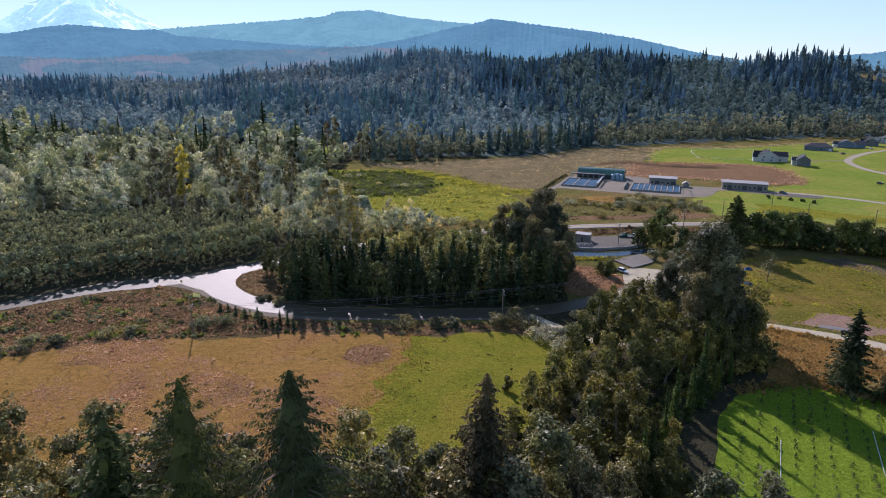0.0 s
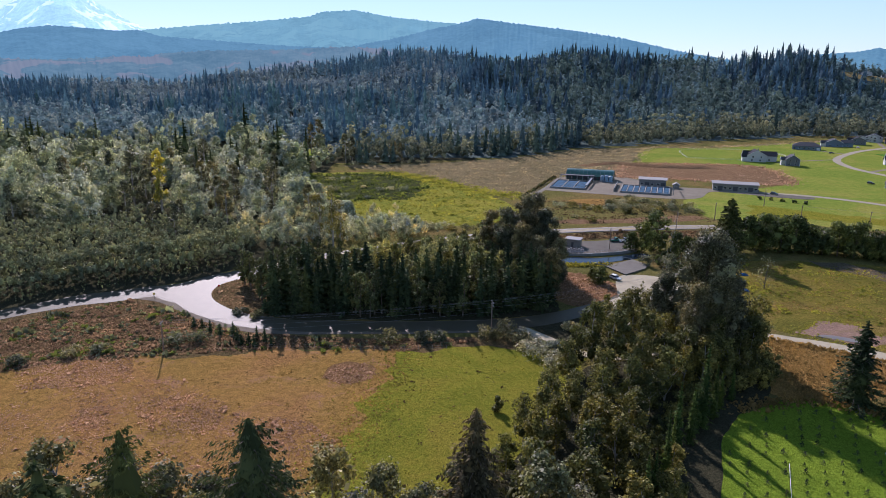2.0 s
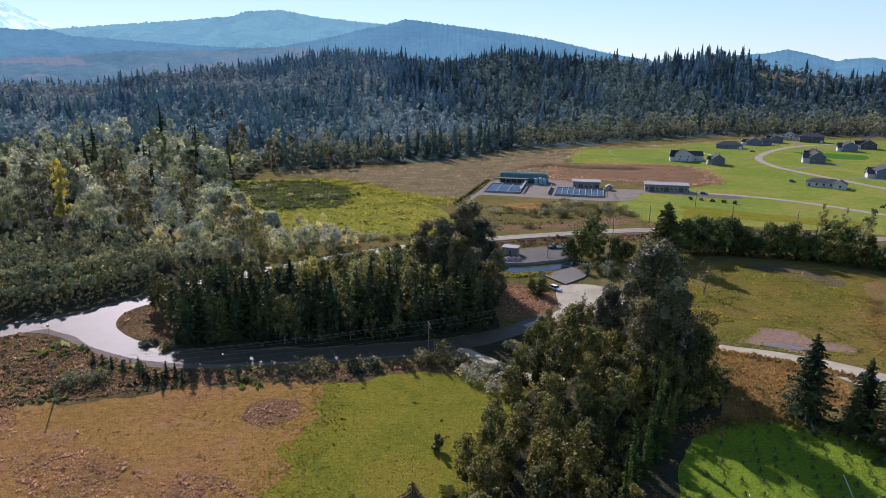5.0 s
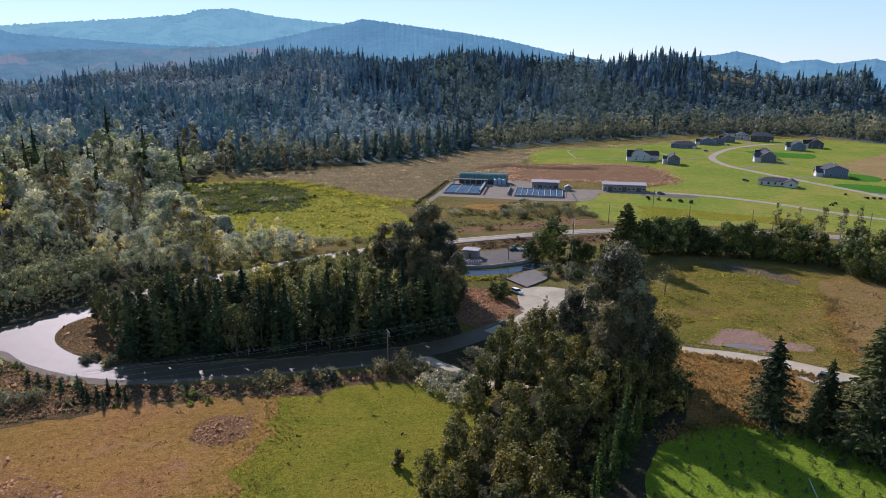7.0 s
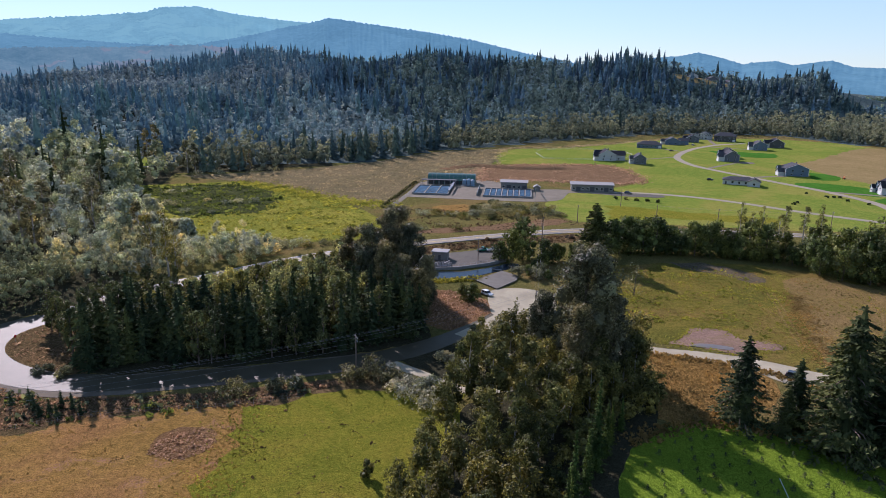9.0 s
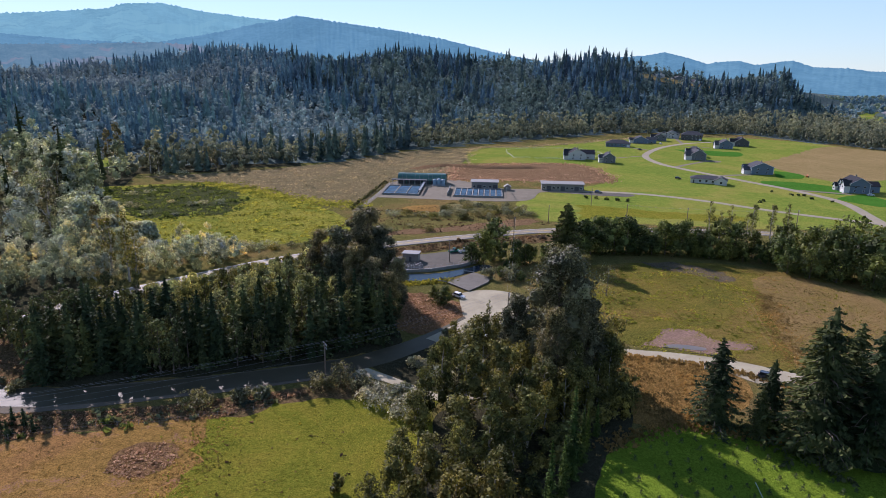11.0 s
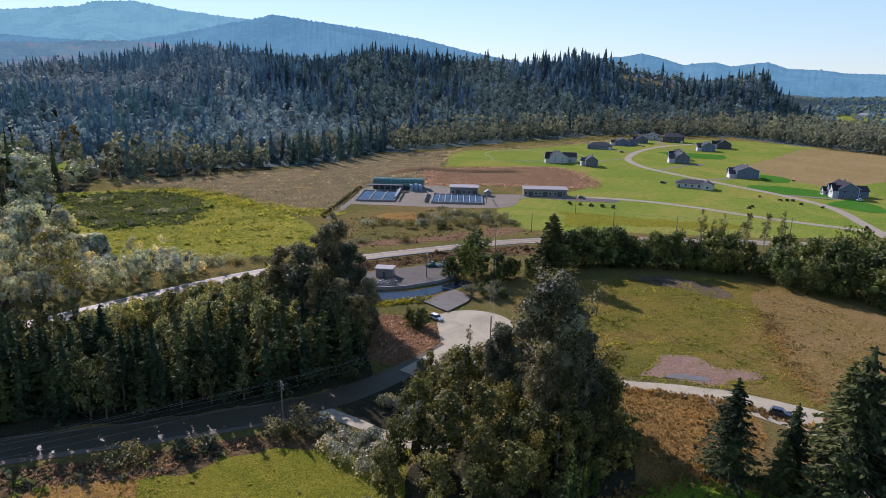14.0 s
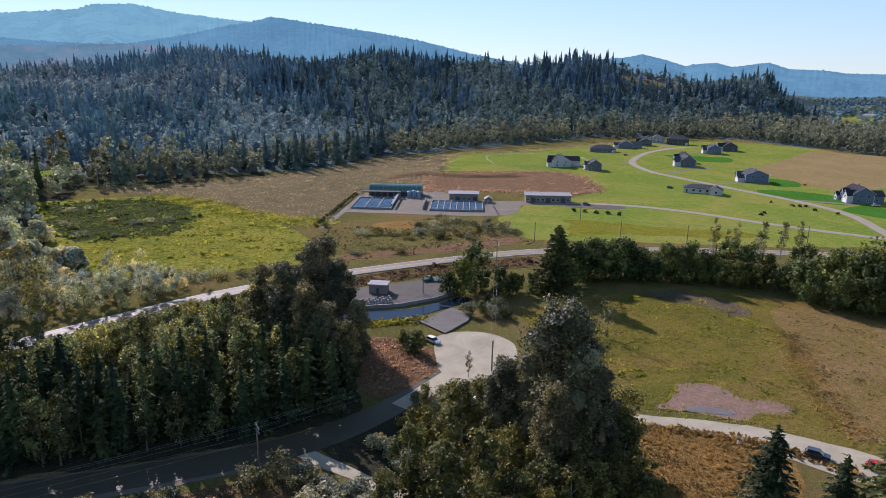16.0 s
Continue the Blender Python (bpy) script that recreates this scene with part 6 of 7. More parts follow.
for k in range(6):
    part("bay_curtain", boxes((1.0 + k * 5.5, 5.6 + k * 5.5, -0.06, 0.0, 0.1, 2.5)), M["dark_steel"], t)


def basin(x0, x1, y0, y1, walls, label, name):
    t = yard_thing(name, x0, y0, label, "basin")
    w, d = x1 - x0, y1 - y0
    part("rim", boxes((-0.4, w + 0.4, -0.4, 0, 0, 1.1), (-0.4, w + 0.4, d, d + 0.4, 0, 1.1), (-0.4, 0, 0, d, 0, 1.1), (w, w + 0.4, 0, d, 0, 1.1), bevel=0.04), M["pale_concrete"], t)
    part("water", boxes((0, w, 0, d, 0.0, 0.55)), M["canal_water"], t, "deep blue basin water")
    for k in range(walls + 1):
        x = w * (k + 1) / (walls + 1)
        if k < walls:
            part("divider", boxes((x - 0.32, x + 0.32, 0, d, 0, 1.15), bevel=0.04), M["pale_concrete"], t)
        x0b, x1b = w * k / (walls + 1) + 0.6, x - 0.6
        part("cover", boxes((x0b, x1b, d * 0.03, d * 0.93, 0.75, 0.83)), M["pool_liner"], t, "blue netting frame")
    part("rail", rods(((-0.2, -0.2, 2.0), (w + 0.2, -0.2, 2.0), 0.04), *[((w * k / 8, -0.2, 1.1), (w * k / 8, -0.2, 2.0), 0.04) for k in range(9)], sides=5), M["steel"], t)
    return t


basin(1.5, 24, 9, 40, 2, "long concrete rearing basin with blue covers", "rearing_basin")
basin(47, 77, 8, 35, 7, "row of concrete raceways with blue covers", "raceway_basin")
t = yard_thing("canopy", 2, 44, "long dark flat canopy on steel posts", "canopy")
part("roof", boxes((0, 24, 0, 4.5, 3.6, 4.0), bevel=0.05), M["dark_steel"], t)
for x in np.linspace(0.4, 23.6, 7):
    for y in (0.3, 4.2):
        part("post", boxes((x - 0.12, x + 0.12, y - 0.12, y + 0.12, 0, 3.6)), M["steel"], t)
t = yard_thing("walkway_gantry", 24, 12, "raised steel walkway gantry across a basin", "walkway")
part("deck", boxes((0, 1.3, 0, 34, 2.6, 2.8)), M["steel"], t)
for y in np.linspace(0.5, 33.5, 8):
    part("leg", boxes((0.1, 0.25, y, y + 0.15, 0, 2.6), (1.05, 1.2, y, y + 0.15, 0, 2.6)), M["dark_steel"], t)
part("rail", rods(((0.05, 0, 3.8), (0.05, 34, 3.8), 0.04), *[((0.05, y, 2.8), (0.05, y, 3.8), 0.035) for y in np.linspace(0, 34, 14)], sides=5), M["steel"], t)
t = yard_thing("tank_house", 30, 46, "pale blue-grey treatment tanks on a slab", "tank")
part("slab", boxes((-0.5, 9, -1, 5, 0, 0.25)), M["pale_concrete"], t)
for k in range(3):
    bm = bmesh.new()
    rod(bm, (1.4 + 2.9 * k, 2, 0.2), (1.4 + 2.9 * k, 2, 3.9 + 0.5 * (k % 2)), 1.3, sides=16)
    rod(bm, (1.4 + 2.9 * k, 2, 3.9 + 0.5 * (k % 2)), (1.4 + 2.9 * k, 2, 4.5 + 0.5 * (k % 2)), 1.3, 0.3, 16)
    part("tank", bm, M["blue_tank"], t)
part("pipe", rods(((0, -0.5, 1.2), (8.5, -0.5, 1.2), 0.15), ((0, -0.5, 0.2), (0, -0.5, 1.2), 0.15)), M["steel"], t)


def flat_building(name, x, y, w, d, h, label, bays, wall="block"):
    t = yard_thing(name, x, y, label, "building")
    part("wall", boxes((0, w, 0, d, 0, h)), M[wall], t)
    bm = bmesh.new()
    out = [(-0.8, h), (d + 0.6, h + 0.5), (d + 0.6, h + 0.85), (-0.8, h + 0.35)]
    a = [bm.verts.new((-0.7, yy, z)) for yy, z in out]
    b = [bm.verts.new((w + 0.7, yy, z)) for yy, z in out]
    bm.faces.new(a)
    bm.faces.new(b[::-1])
    for i in range(4):
        j = (i + 1) % 4
        bm.faces.new((a[j], a[i], b[i], b[j]))
    bmesh.ops.recalc_face_normals(bm, faces=bm.faces[:])
    part("roof", bm, M["pale_metal"], t, "pale metal roof with a fascia")
    for k in range(bays):
        xx = w * (k + 0.5) / bays
        if k % 3 == 1:
            part("door", boxes((xx - 1.4, xx + 1.4, -0.06, 0.02, 0.05, 2.9)), M["siding_dark"], t)
        else:
            add_window(t, xx, 0, 1.2, 1.5, 1.2)
    return t


flat_building("pump_building", 57, 38, 17.5, 7.5, 4.6, "block-built pump building with a pale roof", 5)
flat_building("office_building", 104, 40, 27.5, 8.5, 4.3, "long low hatchery office with bay doors", 9)
t = yard_thing("gate_hut", 81, 38, "small hut with a gabled roof", "hut")
part("wall", gable_wall(bmesh.new(), 4, 4, 2.4, 1.2), M["block"], t)
part("roof", gable_roof(bmesh.new(), 4, 4, 2.4, 1.2, 0.6), M["pale_metal"], t)
t = yard_thing("yard_wall", 42.5, 10, "pale concrete wall across the yard", "wall")
part("panel", boxes((0, 0.35, 0, 28, 0, 2.2)), M["pale_concrete"], t)
t = yard_thing("pipe_boom", 79.5, 10, "slanting steel feed pipe on a mast", "pipe")
part("mast", rods(((0, 0, 0), (0, 0, 6.5), 0.2)), M["steel"], t)
part("boom", rods(((0, 0, 6.3), (1.5, 20, 2.5), 0.25)), M["pale_metal"], t)


def fence(name, pts, label, gap=3.0, high=1.8, material="wood_pole", rails=2, mesh_r=0.03):
    line = curve_points(pts, gap)
    t = thing(name, (0, 0, 0), 0, label, "fence")
    for x, y in line:
        part("post", rods(((x, y, 0), (x, y, high), 0.06), sides=5), M[material], t)
    for k in range(rails):
        z = high * (k + 1) / rails - 0.08
        part("rail", quad_mesh("rail", *tube([(x, y, z) for x, y in line], [mesh_r] * len(line), 4), M[material]), None, t)
    return t


fence("hatchery_fence", [(60, 402), (76, 437), (97, 490)], "steel wire fence beside the hatchery path", 4, 2.0, "steel")
ribbon("hatchery_path", [(57, 396), (66, 416), (78, 444), (92, 478)], 3.2, 0.09, M["concrete"], "pale concrete service path")
sheet("parking_strip", [(214, 428), (236, 414), (240, 408), (232, 404), (206, 418)], M["asphalt"], 0.13, "small dark car park", 0.3, 3)
for k in range(5):
    x, y = 203 + 5.2 * k, 405 - 4.0 * k
    tree_thing("hedge_shrub", broadleaf_arrays(1.8, 1.7, 160, 0.5, 800 + k, 0.0, 5), M["bark"], M["maple"], (x, y, 0), 30 * k, "clipped round shrub beside the car park", "shrub", "clipped shrubs")
for k in range(17):
    x, y = 55 + 2.2 * k, 402 + 5.2 * k
    tree_thing("path_shrub", broadleaf_arrays(1.7 + 0.2 * (k % 3), 1.6, 150, 0.45, 880 + k, 0.0, 5), M["bark"], M["alder"], (x, y, 0), 30 * k, "low green shrub along the service path", "shrub", "path shrubs")
fence("paddock_fence", [(232, 600), (250, 660), (300, 668), (330, 640), (322, 600), (280, 585), (232, 600)], "pale rail fence round a paddock", 7, 1.5, "trim", 2, 0.06)
fence("field_fence", [(-60, 177.5), (-40, 181), (-15, 179), (5, 180)], "old wire fence along the pasture", 4, 1.2, "wood_grey", 2, 0.02)

# ---- canal, deck and intake yard ----
sheet("canal", [(30, 258), (44, 262.5), (53, 265.2), (64, 264.3), (71, 265), (78, 268), (86, 271.3), (94, 276), (91, 279.5), (82, 276), (70, 272.5), (62, 273.5), (54, 274.5), (36, 270)], M["canal_water"], 0.12, "still blue canal water", 0.3, 2)
t = thing("retaining_wall", (0, 0, 0), 0, "dark concrete retaining wall of the intake", "wall")
line = [(50, 276), (56, 276.5), (68, 275.5), (81, 278.5), (90, 283)]
for (x0, y0), (x1, y1) in zip(line[:-1], line[1:]):
    L = math.hypot(x1 - x0, y1 - y0)
    bm = boxes((0, L, -0.25, 0.25, 0, 1.2))
    bmesh.ops.transform(bm, matrix=pose(x0, y0, 0, 0, 0, math.degrees(math.atan2(y1 - y0, x1 - x0))), verts=bm.verts)
    part("panel", bm, M["pale_concrete"], t)
fence("intake_fence", [(51, 277.5), (57, 278), (68, 277), (81, 280), (90, 284.5), (93, 292)], "chain-link fence on the intake wall", 2.6, 1.9, "steel", 2)
t = thing("bridge_deck", (0, 0, 0), 0, "broad slate-grey deck over the canal", "bridge")
bm = bmesh.new()
c = [(70.2, 259.5), (83.8, 269.0), (88, 261), (85, 256), (75, 248.2)]
a = [bm.verts.new((x, y, 0.14)) for x, y in c]
b = [bm.verts.new((x, y, 0.55)) for x, y in c]
bm.faces.new(b)
for i in range(5):
    bm.faces.new((a[i], a[(i + 1) % 5], b[(i + 1) % 5], b[i]))
bmesh.ops.recalc_face_normals(bm, faces=bm.faces[:])
part("slab", bm, M["deck_paving"], t)
for p, q in (((70.2, 259.6), (66.5, 262.6)), ((72.6, 261.4), (68.8, 264.6)), ((83.8, 269.2), (80.5, 271.5))):
    part("beam", rods(((*p, 0.7), (*q, 0.7), 0.25), sides=4), M["pale_concrete"], t)
t = thing("pump_shed", (64.3, 292.3, 0.1), -25, "small block shed with a pale flat roof", "shed")
part("wall", boxes((-3.2, 3.2, -2.2, 2.2, 0, 3.2)), M["block"], t)
part("roof", boxes((-3.6, 3.6, -2.7, 2.7, 3.2, 3.55), bevel=0.05), M["pale_metal"], t)
part("door", boxes((-0.5, 0.5, -2.26, -2.18, 0.05, 2.1)), M["siding_dark"], t)
t = thing("fish_screen", (60.5, 280.5, 0.1), 2, "bank of pale steel screen cylinders at the intake", "screen")
for i in range(10):
    for j in range(3):
        part("cylinder", rods(((-5 + i * 1.12, -1.2 + j * 1.3, 0), (-5 + i * 1.12, -1.2 + j * 1.3, 1.5 + 0.4 * ((i + j) % 2)), 0.34)), M["pale_metal"], t)
part("header_pipe", rods(((-5.5, -1.9, 0.9), (5.6, -1.9, 0.9), 0.14)), M["steel"], t)

# ---- poles and wires ----


def utility_pole(x, y, h, turn, label, arms=1, lean=0.0):
    t = thing("utility_pole", (x, y, 0), turn, label, "pole", "utility poles")
    bm = rod(bmesh.new(), (0, 0, -0.2), (lean, 0, h), 0.22, 0.15, 8)
    part("mast", bm, M["wood_pole"], t)
    for k in range(arms):
        z = h - 0.35 - 0.9 * k
        arm = part("crossarm", boxes((-1.4, 1.4, -0.28, -0.1, z - 0.1, z + 0.1), bevel=0.02), M["pale_concrete"], t)
        for xx in (-1.1, -0.4, 0.4, 1.1):
            part("insulator", rods(((xx, -0.19, z + 0.09), (xx, -0.19, z + 0.32), 0.07), sides=6), M["pale_metal"], arm)
    return t


def wires(name, a, b, offsets, sag, label):
    t = thing(name, (0, 0, 0), 0, label, "wire")
    a, b = Vector(a), Vector(b)
    d = b - a
    side = Vector((d.y, -d.x, 0)).normalized()
    for o, dz in offsets:
        pts = [a + d * s + side * o + Vector((0, 0, dz - sag * 4 * s * (1 - s))) for s in np.linspace(0, 1, 13)]
        part("wire", quad_mesh("wire", *tube(pts, [0.018] * len(pts), 4), M["wire"]), None, t)
    return t


utility_pole(18.7, 192.2, 9.8, 100, "weathered wooden utility pole beside the road", 2)
utility_pole(-72.5, 177.5, 9.2, 95, "old wooden pole in the scrub", 1, 0.1)
utility_pole(79.1, 220.7, 8.6, 65, "wooden utility pole at the turning circle", 2)
utility_pole(115.5, 307.3, 12.6, 70, "tall slender pole near the highway", 1)
utility_pole(79, 286.6, 9.4, 60, "dark pole at the intake yard", 1)
for x, y, h in ((192, 338.4, 9.5), (216.5, 321, 10), (268, 302.3, 10.5), (194.8, 382.5, 10), (306, 282, 10), (150, 345, 9.5)):
    utility_pole(x, y, h, 60, "wooden power pole beside the highway", 1)
UPPER = [(-1.1, 9.75), (-0.4, 9.75), (1.1, 9.75), (0.0, 7.9), (0.25, 6.6)]
wires("power_line", (-72.5, 177.5, -0.5), (18.7, 192.2, 0), UPPER, 1.0, "sagging power and phone wires over the road")
wires("power_line", (18.7, 192.2, 0), (79.1, 220.7, -1.1), UPPER[:4], 0.8, "sagging power wires over the junction")
wires("power_line", (79.1, 220.7, 8.3), (115.5, 307.3, 12.3), [(-0.5, 0), (0.5, 0)], 1.2, "thin wires climbing to a tall pole")
wires("power_line", (192, 338.4, 9.2), (216.5, 321, 9.7), [(-1, 0), (1, 0)], 0.4, "thin wires along the highway")
wires("power_line", (216.5, 321, 9.7), (268, 302.3, 10.2), [(-1, 0), (1, 0)], 0.7, "thin wires along the highway")


def road_sign(x, y, turn, label, stop=True):
    t = thing("road_sign", (x, y, 0), turn, label, "sign", "road signs")
    part("post", boxes((-0.04, 0.04, -0.04, 0.04, 0, 2.6)), M["steel"], t)
    bm = bmesh.new()
    if stop:
        bmesh.ops.create_cone(bm, cap_ends=True, segments=8, radius1=0.42, radius2=0.42, depth=0.03, matrix=pose(0, -0.06, 2.35, 90, 0, 22.5))
        part("plate", bm, M["sign_red"], t, "red octagonal plate")
    else:
        part("plate", boxes((-0.35, 0.35, -0.08, -0.05, 1.9, 2.6)), M["paint_yellow"], t, "yellow warning plate")
    return t


road_sign(-73.4, 229.0, 40, "stop sign on a steel post at the junction")
road_sign(-92.5, 220.6, 10, "small sign on a post at the bend", False)
t = thing("marker_post", (116.8, 173.2, 0), 0, "short white marker post beside the lane", "post")
part("post", rods(((0, 0, 0), (0, 0, 1.1), 0.14)), M["paint_white"], t)
part("cap", rods(((0, 0, 1.1), (0, 0, 1.3), 0.17, )), M["dark_steel"], t)
t = thing("guard_rail", (0, 0, 0), 0, "steel guard rail along the highway", "rail")
line = curve_points([(-30, 278), (14, 300.5), (54, 312), (104, 320.6), (135, 323)], 4)
for (x0, y0), (x1, y1) in zip(line[:-1], line[1:]):
    part("post", boxes((x0 - 0.08, x0 + 0.08, y0 - 0.08, y0 + 0.08, 0, 0.75)), M["wood_pole"], t)
bm = bmesh.new()
for (x0, y0), (x1, y1) in zip(line[:-1], line[1:]):
    rod(bm, (x0, y0, 0.66), (x1, y1, 0.66), 0.16, sides=4)
part("beam", bm, M["steel"], t)
ribbon("centre_line", [(-62, 262), (-27, 284), (14, 306), (54, 317.5), (104, 326), (146, 328.5), (199, 317), (230, 306), (262, 293), (330, 262)], 0.3, 0.19, M["paint_yellow"], "yellow centre line of the highway", depth=0.02)
for o in (-3.6, 3.6):
    ribbon("edge_line", [(-62, 262), (-27, 284), (14, 306), (54, 317.5), (104, 326), (146, 328.5), (199, 317), (230, 306), (262, 293), (330, 262)], 0.18, 0.19, M["paint_white"], "white edge line of the highway", offset=o, depth=0.02)

# ---- vehicles ----


def car(x, y, turn, paint, label, kind="suv", z=0.16):
    """A parked car: body, glass house, roof, four wheels with rims, lamps. It looks along +x."""
    t = thing("car" if kind != "pickup" else "pickup_truck", (x, y, z), turn, label, "car" if kind != "pickup" else "truck")
    L, W, hb, hr = (4.7, 1.85, 1.0, 1.7) if kind == "suv" else (5.4, 1.95, 1.05, 1.85)
    side = [(-L / 2, 0.35), (-L / 2 + 0.05, hb * 0.9), (-L / 2 + 0.15, hb), (L / 2 - 1.2, hb), (L / 2 - 0.15, hb * 0.82), (L / 2, 0.55), (L / 2 - 0.05, 0.32)]
    bm = bmesh.new()
    a = [bm.verts.new((px, -W / 2, pz)) for px, pz in side]
    b = [bm.verts.new((px, W / 2, pz)) for px, pz in side]
    bm.faces.new(a)
    bm.faces.new(b[::-1])
    for i in range(len(side)):
        j = (i + 1) % len(side)
        bm.faces.new((a[j], a[i], b[i], b[j]))
    bmesh.ops.recalc_face_normals(bm, faces=bm.faces[:])
    bmesh.ops.bevel(bm, geom=bm.edges[:], offset=0.06, segments=2, affect="EDGES")
    body = part("body", bm, M[paint], t)
    x0, x1 = (-L / 2 + 0.2, L / 2 - 1.25) if kind == "suv" else (-0.4, L / 2 - 1.3)
    top0, top1 = (x0 + 0.35, x1 - 0.75)
    bm = bmesh.new()
    lo = [(x0, hb - 0.02), (x1, hb - 0.02), (top1, hr - 0.08), (top0, hr - 0.08)]
    a = [bm.verts.new((px, -W / 2 + (0.06 if pz < hr - 0.2 else 0.2), pz)) for px, pz in lo]
    b = [bm.verts.new((px, W / 2 - (0.06 if pz < hr - 0.2 else 0.2), pz)) for px, pz in lo]
    bm.faces.new(a)
    bm.faces.new(b[::-1])
    for i in range(4):
        bm.faces.new((a[(i + 1) % 4], a[i], b[i], b[(i + 1) % 4]))
    bmesh.ops.recalc_face_normals(bm, faces=bm.faces[:])
    part("windows", bm, M["glass"], t, "dark window glass")
    part("roof", boxes((top0 - 0.08, top1 + 0.08, -W / 2 + 0.16, W / 2 - 0.16, hr - 0.09, hr), bevel=0.03), M[paint], t)
    for s in (-1, 1):
        for px in (x0 + 0.18, (x0 + x1) / 2 - 0.1):
            part("pillar", rods(((px, s * (W / 2 - 0.06), hb), (px + 0.15 if px < 0 else px, s * (W / 2 - 0.2), hr - 0.08), 0.05), sides=4), M[paint], t)
        for px in (-L / 2 + 0.95, L / 2 - 0.95):
            w = part("wheel", rods(((px, s * (W / 2 - 0.22), 0.35), (px, s * (W / 2 + 0.02), 0.35), 0.35), sides=16), M["tyre"], t)
            part("rim", rods(((px, s * (W / 2 - 0.1), 0.35), (px, s * (W / 2 + 0.035), 0.35), 0.21), sides=10), M["pale_metal"], w)
        part("headlight", boxes((L / 2 - 0.1, L / 2 + 0.015, s * 0.62 - 0.18, s * 0.62 + 0.18, 0.6, 0.75)), M["glass"], t)
        part("tail_light", boxes((-L / 2 - 0.015, -L / 2 + 0.06, s * 0.72 - 0.1, s * 0.72 + 0.1, 0.65, 0.9)), M["lamp_red"], t)
    if kind == "pickup":
        part("bed_liner", boxes((-L / 2 + 0.15, -0.5, -W / 2 + 0.12, W / 2 - 0.12, hb, hb + 0.03)), M["dark_steel"], t)
    return t


car(69.8, 243.2, -62, "car_white", "white parked hatchback at the turning circle")
car(129.0, 164.2, -48, "car_slate", "dark slate SUV parked on the lane")
car(137.4, 157.0, -40, "lamp_red", "red car half hidden behind firs")
car(89.5, 299.5, 20, "car_white", "white pickup parked in the intake yard", "pickup", 0.12)
car(85.2, 300.5, 20, "car_green", "green utility truck parked in the intake yard", "pickup", 0.12)
car(396, 374, -15, "car_white", "white car on a house driveway")
car(310, 462, -40, "car_dark", "dark car beside a low white house")
car(213, 432, -30, "car_dark", "dark car outside the hatchery office", "pickup")
car(220, 420, -36, "car_slate", "slate car in the small car park")
car(388, 640, 10, "car_dark", "dark car parked on a house drive")
car(446, 690, 30, "car_white", "white car parked before a house")
t = thing("garden_tractor", (418, 450, 0.07), 30, "small orange tractor on the lawn", "tractor")
part("body", boxes((-1.2, 1.2, -0.5, 0.5, 0.6, 1.4), bevel=0.08), M["orange_paint"], t)
part("canopy", boxes((-1.0, 0.3, -0.6, 0.6, 2.2, 2.3), (-0.9, -0.8, -0.5, -0.4, 1.3, 2.2), (-0.9, -0.8, 0.4, 0.5, 1.3, 2.2)), M["orange_paint"], t)
for px, r in ((-0.7, 0.65), (0.8, 0.45)):
    for s in (-1, 1):
        part("wheel", rods(((px, s * 0.5, r), (px, s * 0.85, r), r), sides=12), M["tyre"], t)
t = thing("white_trailer", (67.5, 203.5, 0.05), 30, "white box trailer glimpsed under trees", "trailer")
part("body", boxes((-2.6, 2.6, -1.2, 1.2, 0.7, 2.8), bevel=0.1), M["car_white"], t)
for px in (-0.5, 0.5):
    for s in (-1, 1):
        part("wheel", rods(((px, s * 1.0, 0.36), (px, s * 1.25, 0.36), 0.36), sides=12), M["tyre"], t)
for k, (x, y) in enumerate(((133, 148.5), (145, 156))):
    t = thing("white_gazebo", (x, y, 0), 20 * k, "white fabric gazebo among the firs", "tent", "gazebos")
    bm = bmesh.new()
    bmesh.ops.create_cone(bm, cap_ends=True, segments=4, radius1=2.6, radius2=0.1, depth=1.1, matrix=pose(0, 0, 2.9, 0, 0, 45))
    part("canopy", bm, M["paint_white"], t)
    for a, b in ((-1.7, -1.7), (1.7, -1.7), (1.7, 1.7), (-1.7, 1.7)):
        part("leg", rods(((a, b, 0), (a, b, 2.4), 0.05), sides=5), M["steel"], t)
for k, (x, y) in enumerate([(304, 369), (309, 372), (343, 386), (347, 384), (351, 383), (346, 372), (340, 400), (350, 360)]):
    tree_thing("street_shrub", broadleaf_arrays(1.3, 1.5, 90, 0.5, 820 + k, 0.0, 4), M["bark"], M["young_fir"], (x, y, 0), 40 * k, "low dark shrub beside the estate street", "shrub", "street shrubs")

# ---- nursery saplings and hoses ----
sap = conifer_arrays(1.15, 0.7, 600, 7, 5, 0.4, 0.05, 0.1, 0.35, 0.6, core=0)
sapling = tree_thing("nursery_sapling", sap, M["bark"], M["young_fir"], (0, 0, 0), 0, "small dark fir sapling in a nursery row", "sapling", "nursery saplings")
rng = np.random.default_rng(7)
for i in range(-2, 24):
    for j in range(0, 18):
        x, y = 50.5 + 3.75 * i + 0.445 * 3.7 * j, 97 + 0.895 * 3.7 * j
        if not inside(x, y, [(51, 96), (60.5, 127), (74, 142), (92, 148), (105, 138), (130, 124), (140, 96)]) or rng.uniform() < 0.12 or x > 112:
            continue
        c = copy_thing(sapling, pose(x + rng.normal() * 0.2, y + rng.normal() * 0.25, 0.05, 0, 0, rng.uniform(0, 360)))
        c.scale = (rng.uniform(0.7, 1.25),) * 3
drop(sapling)
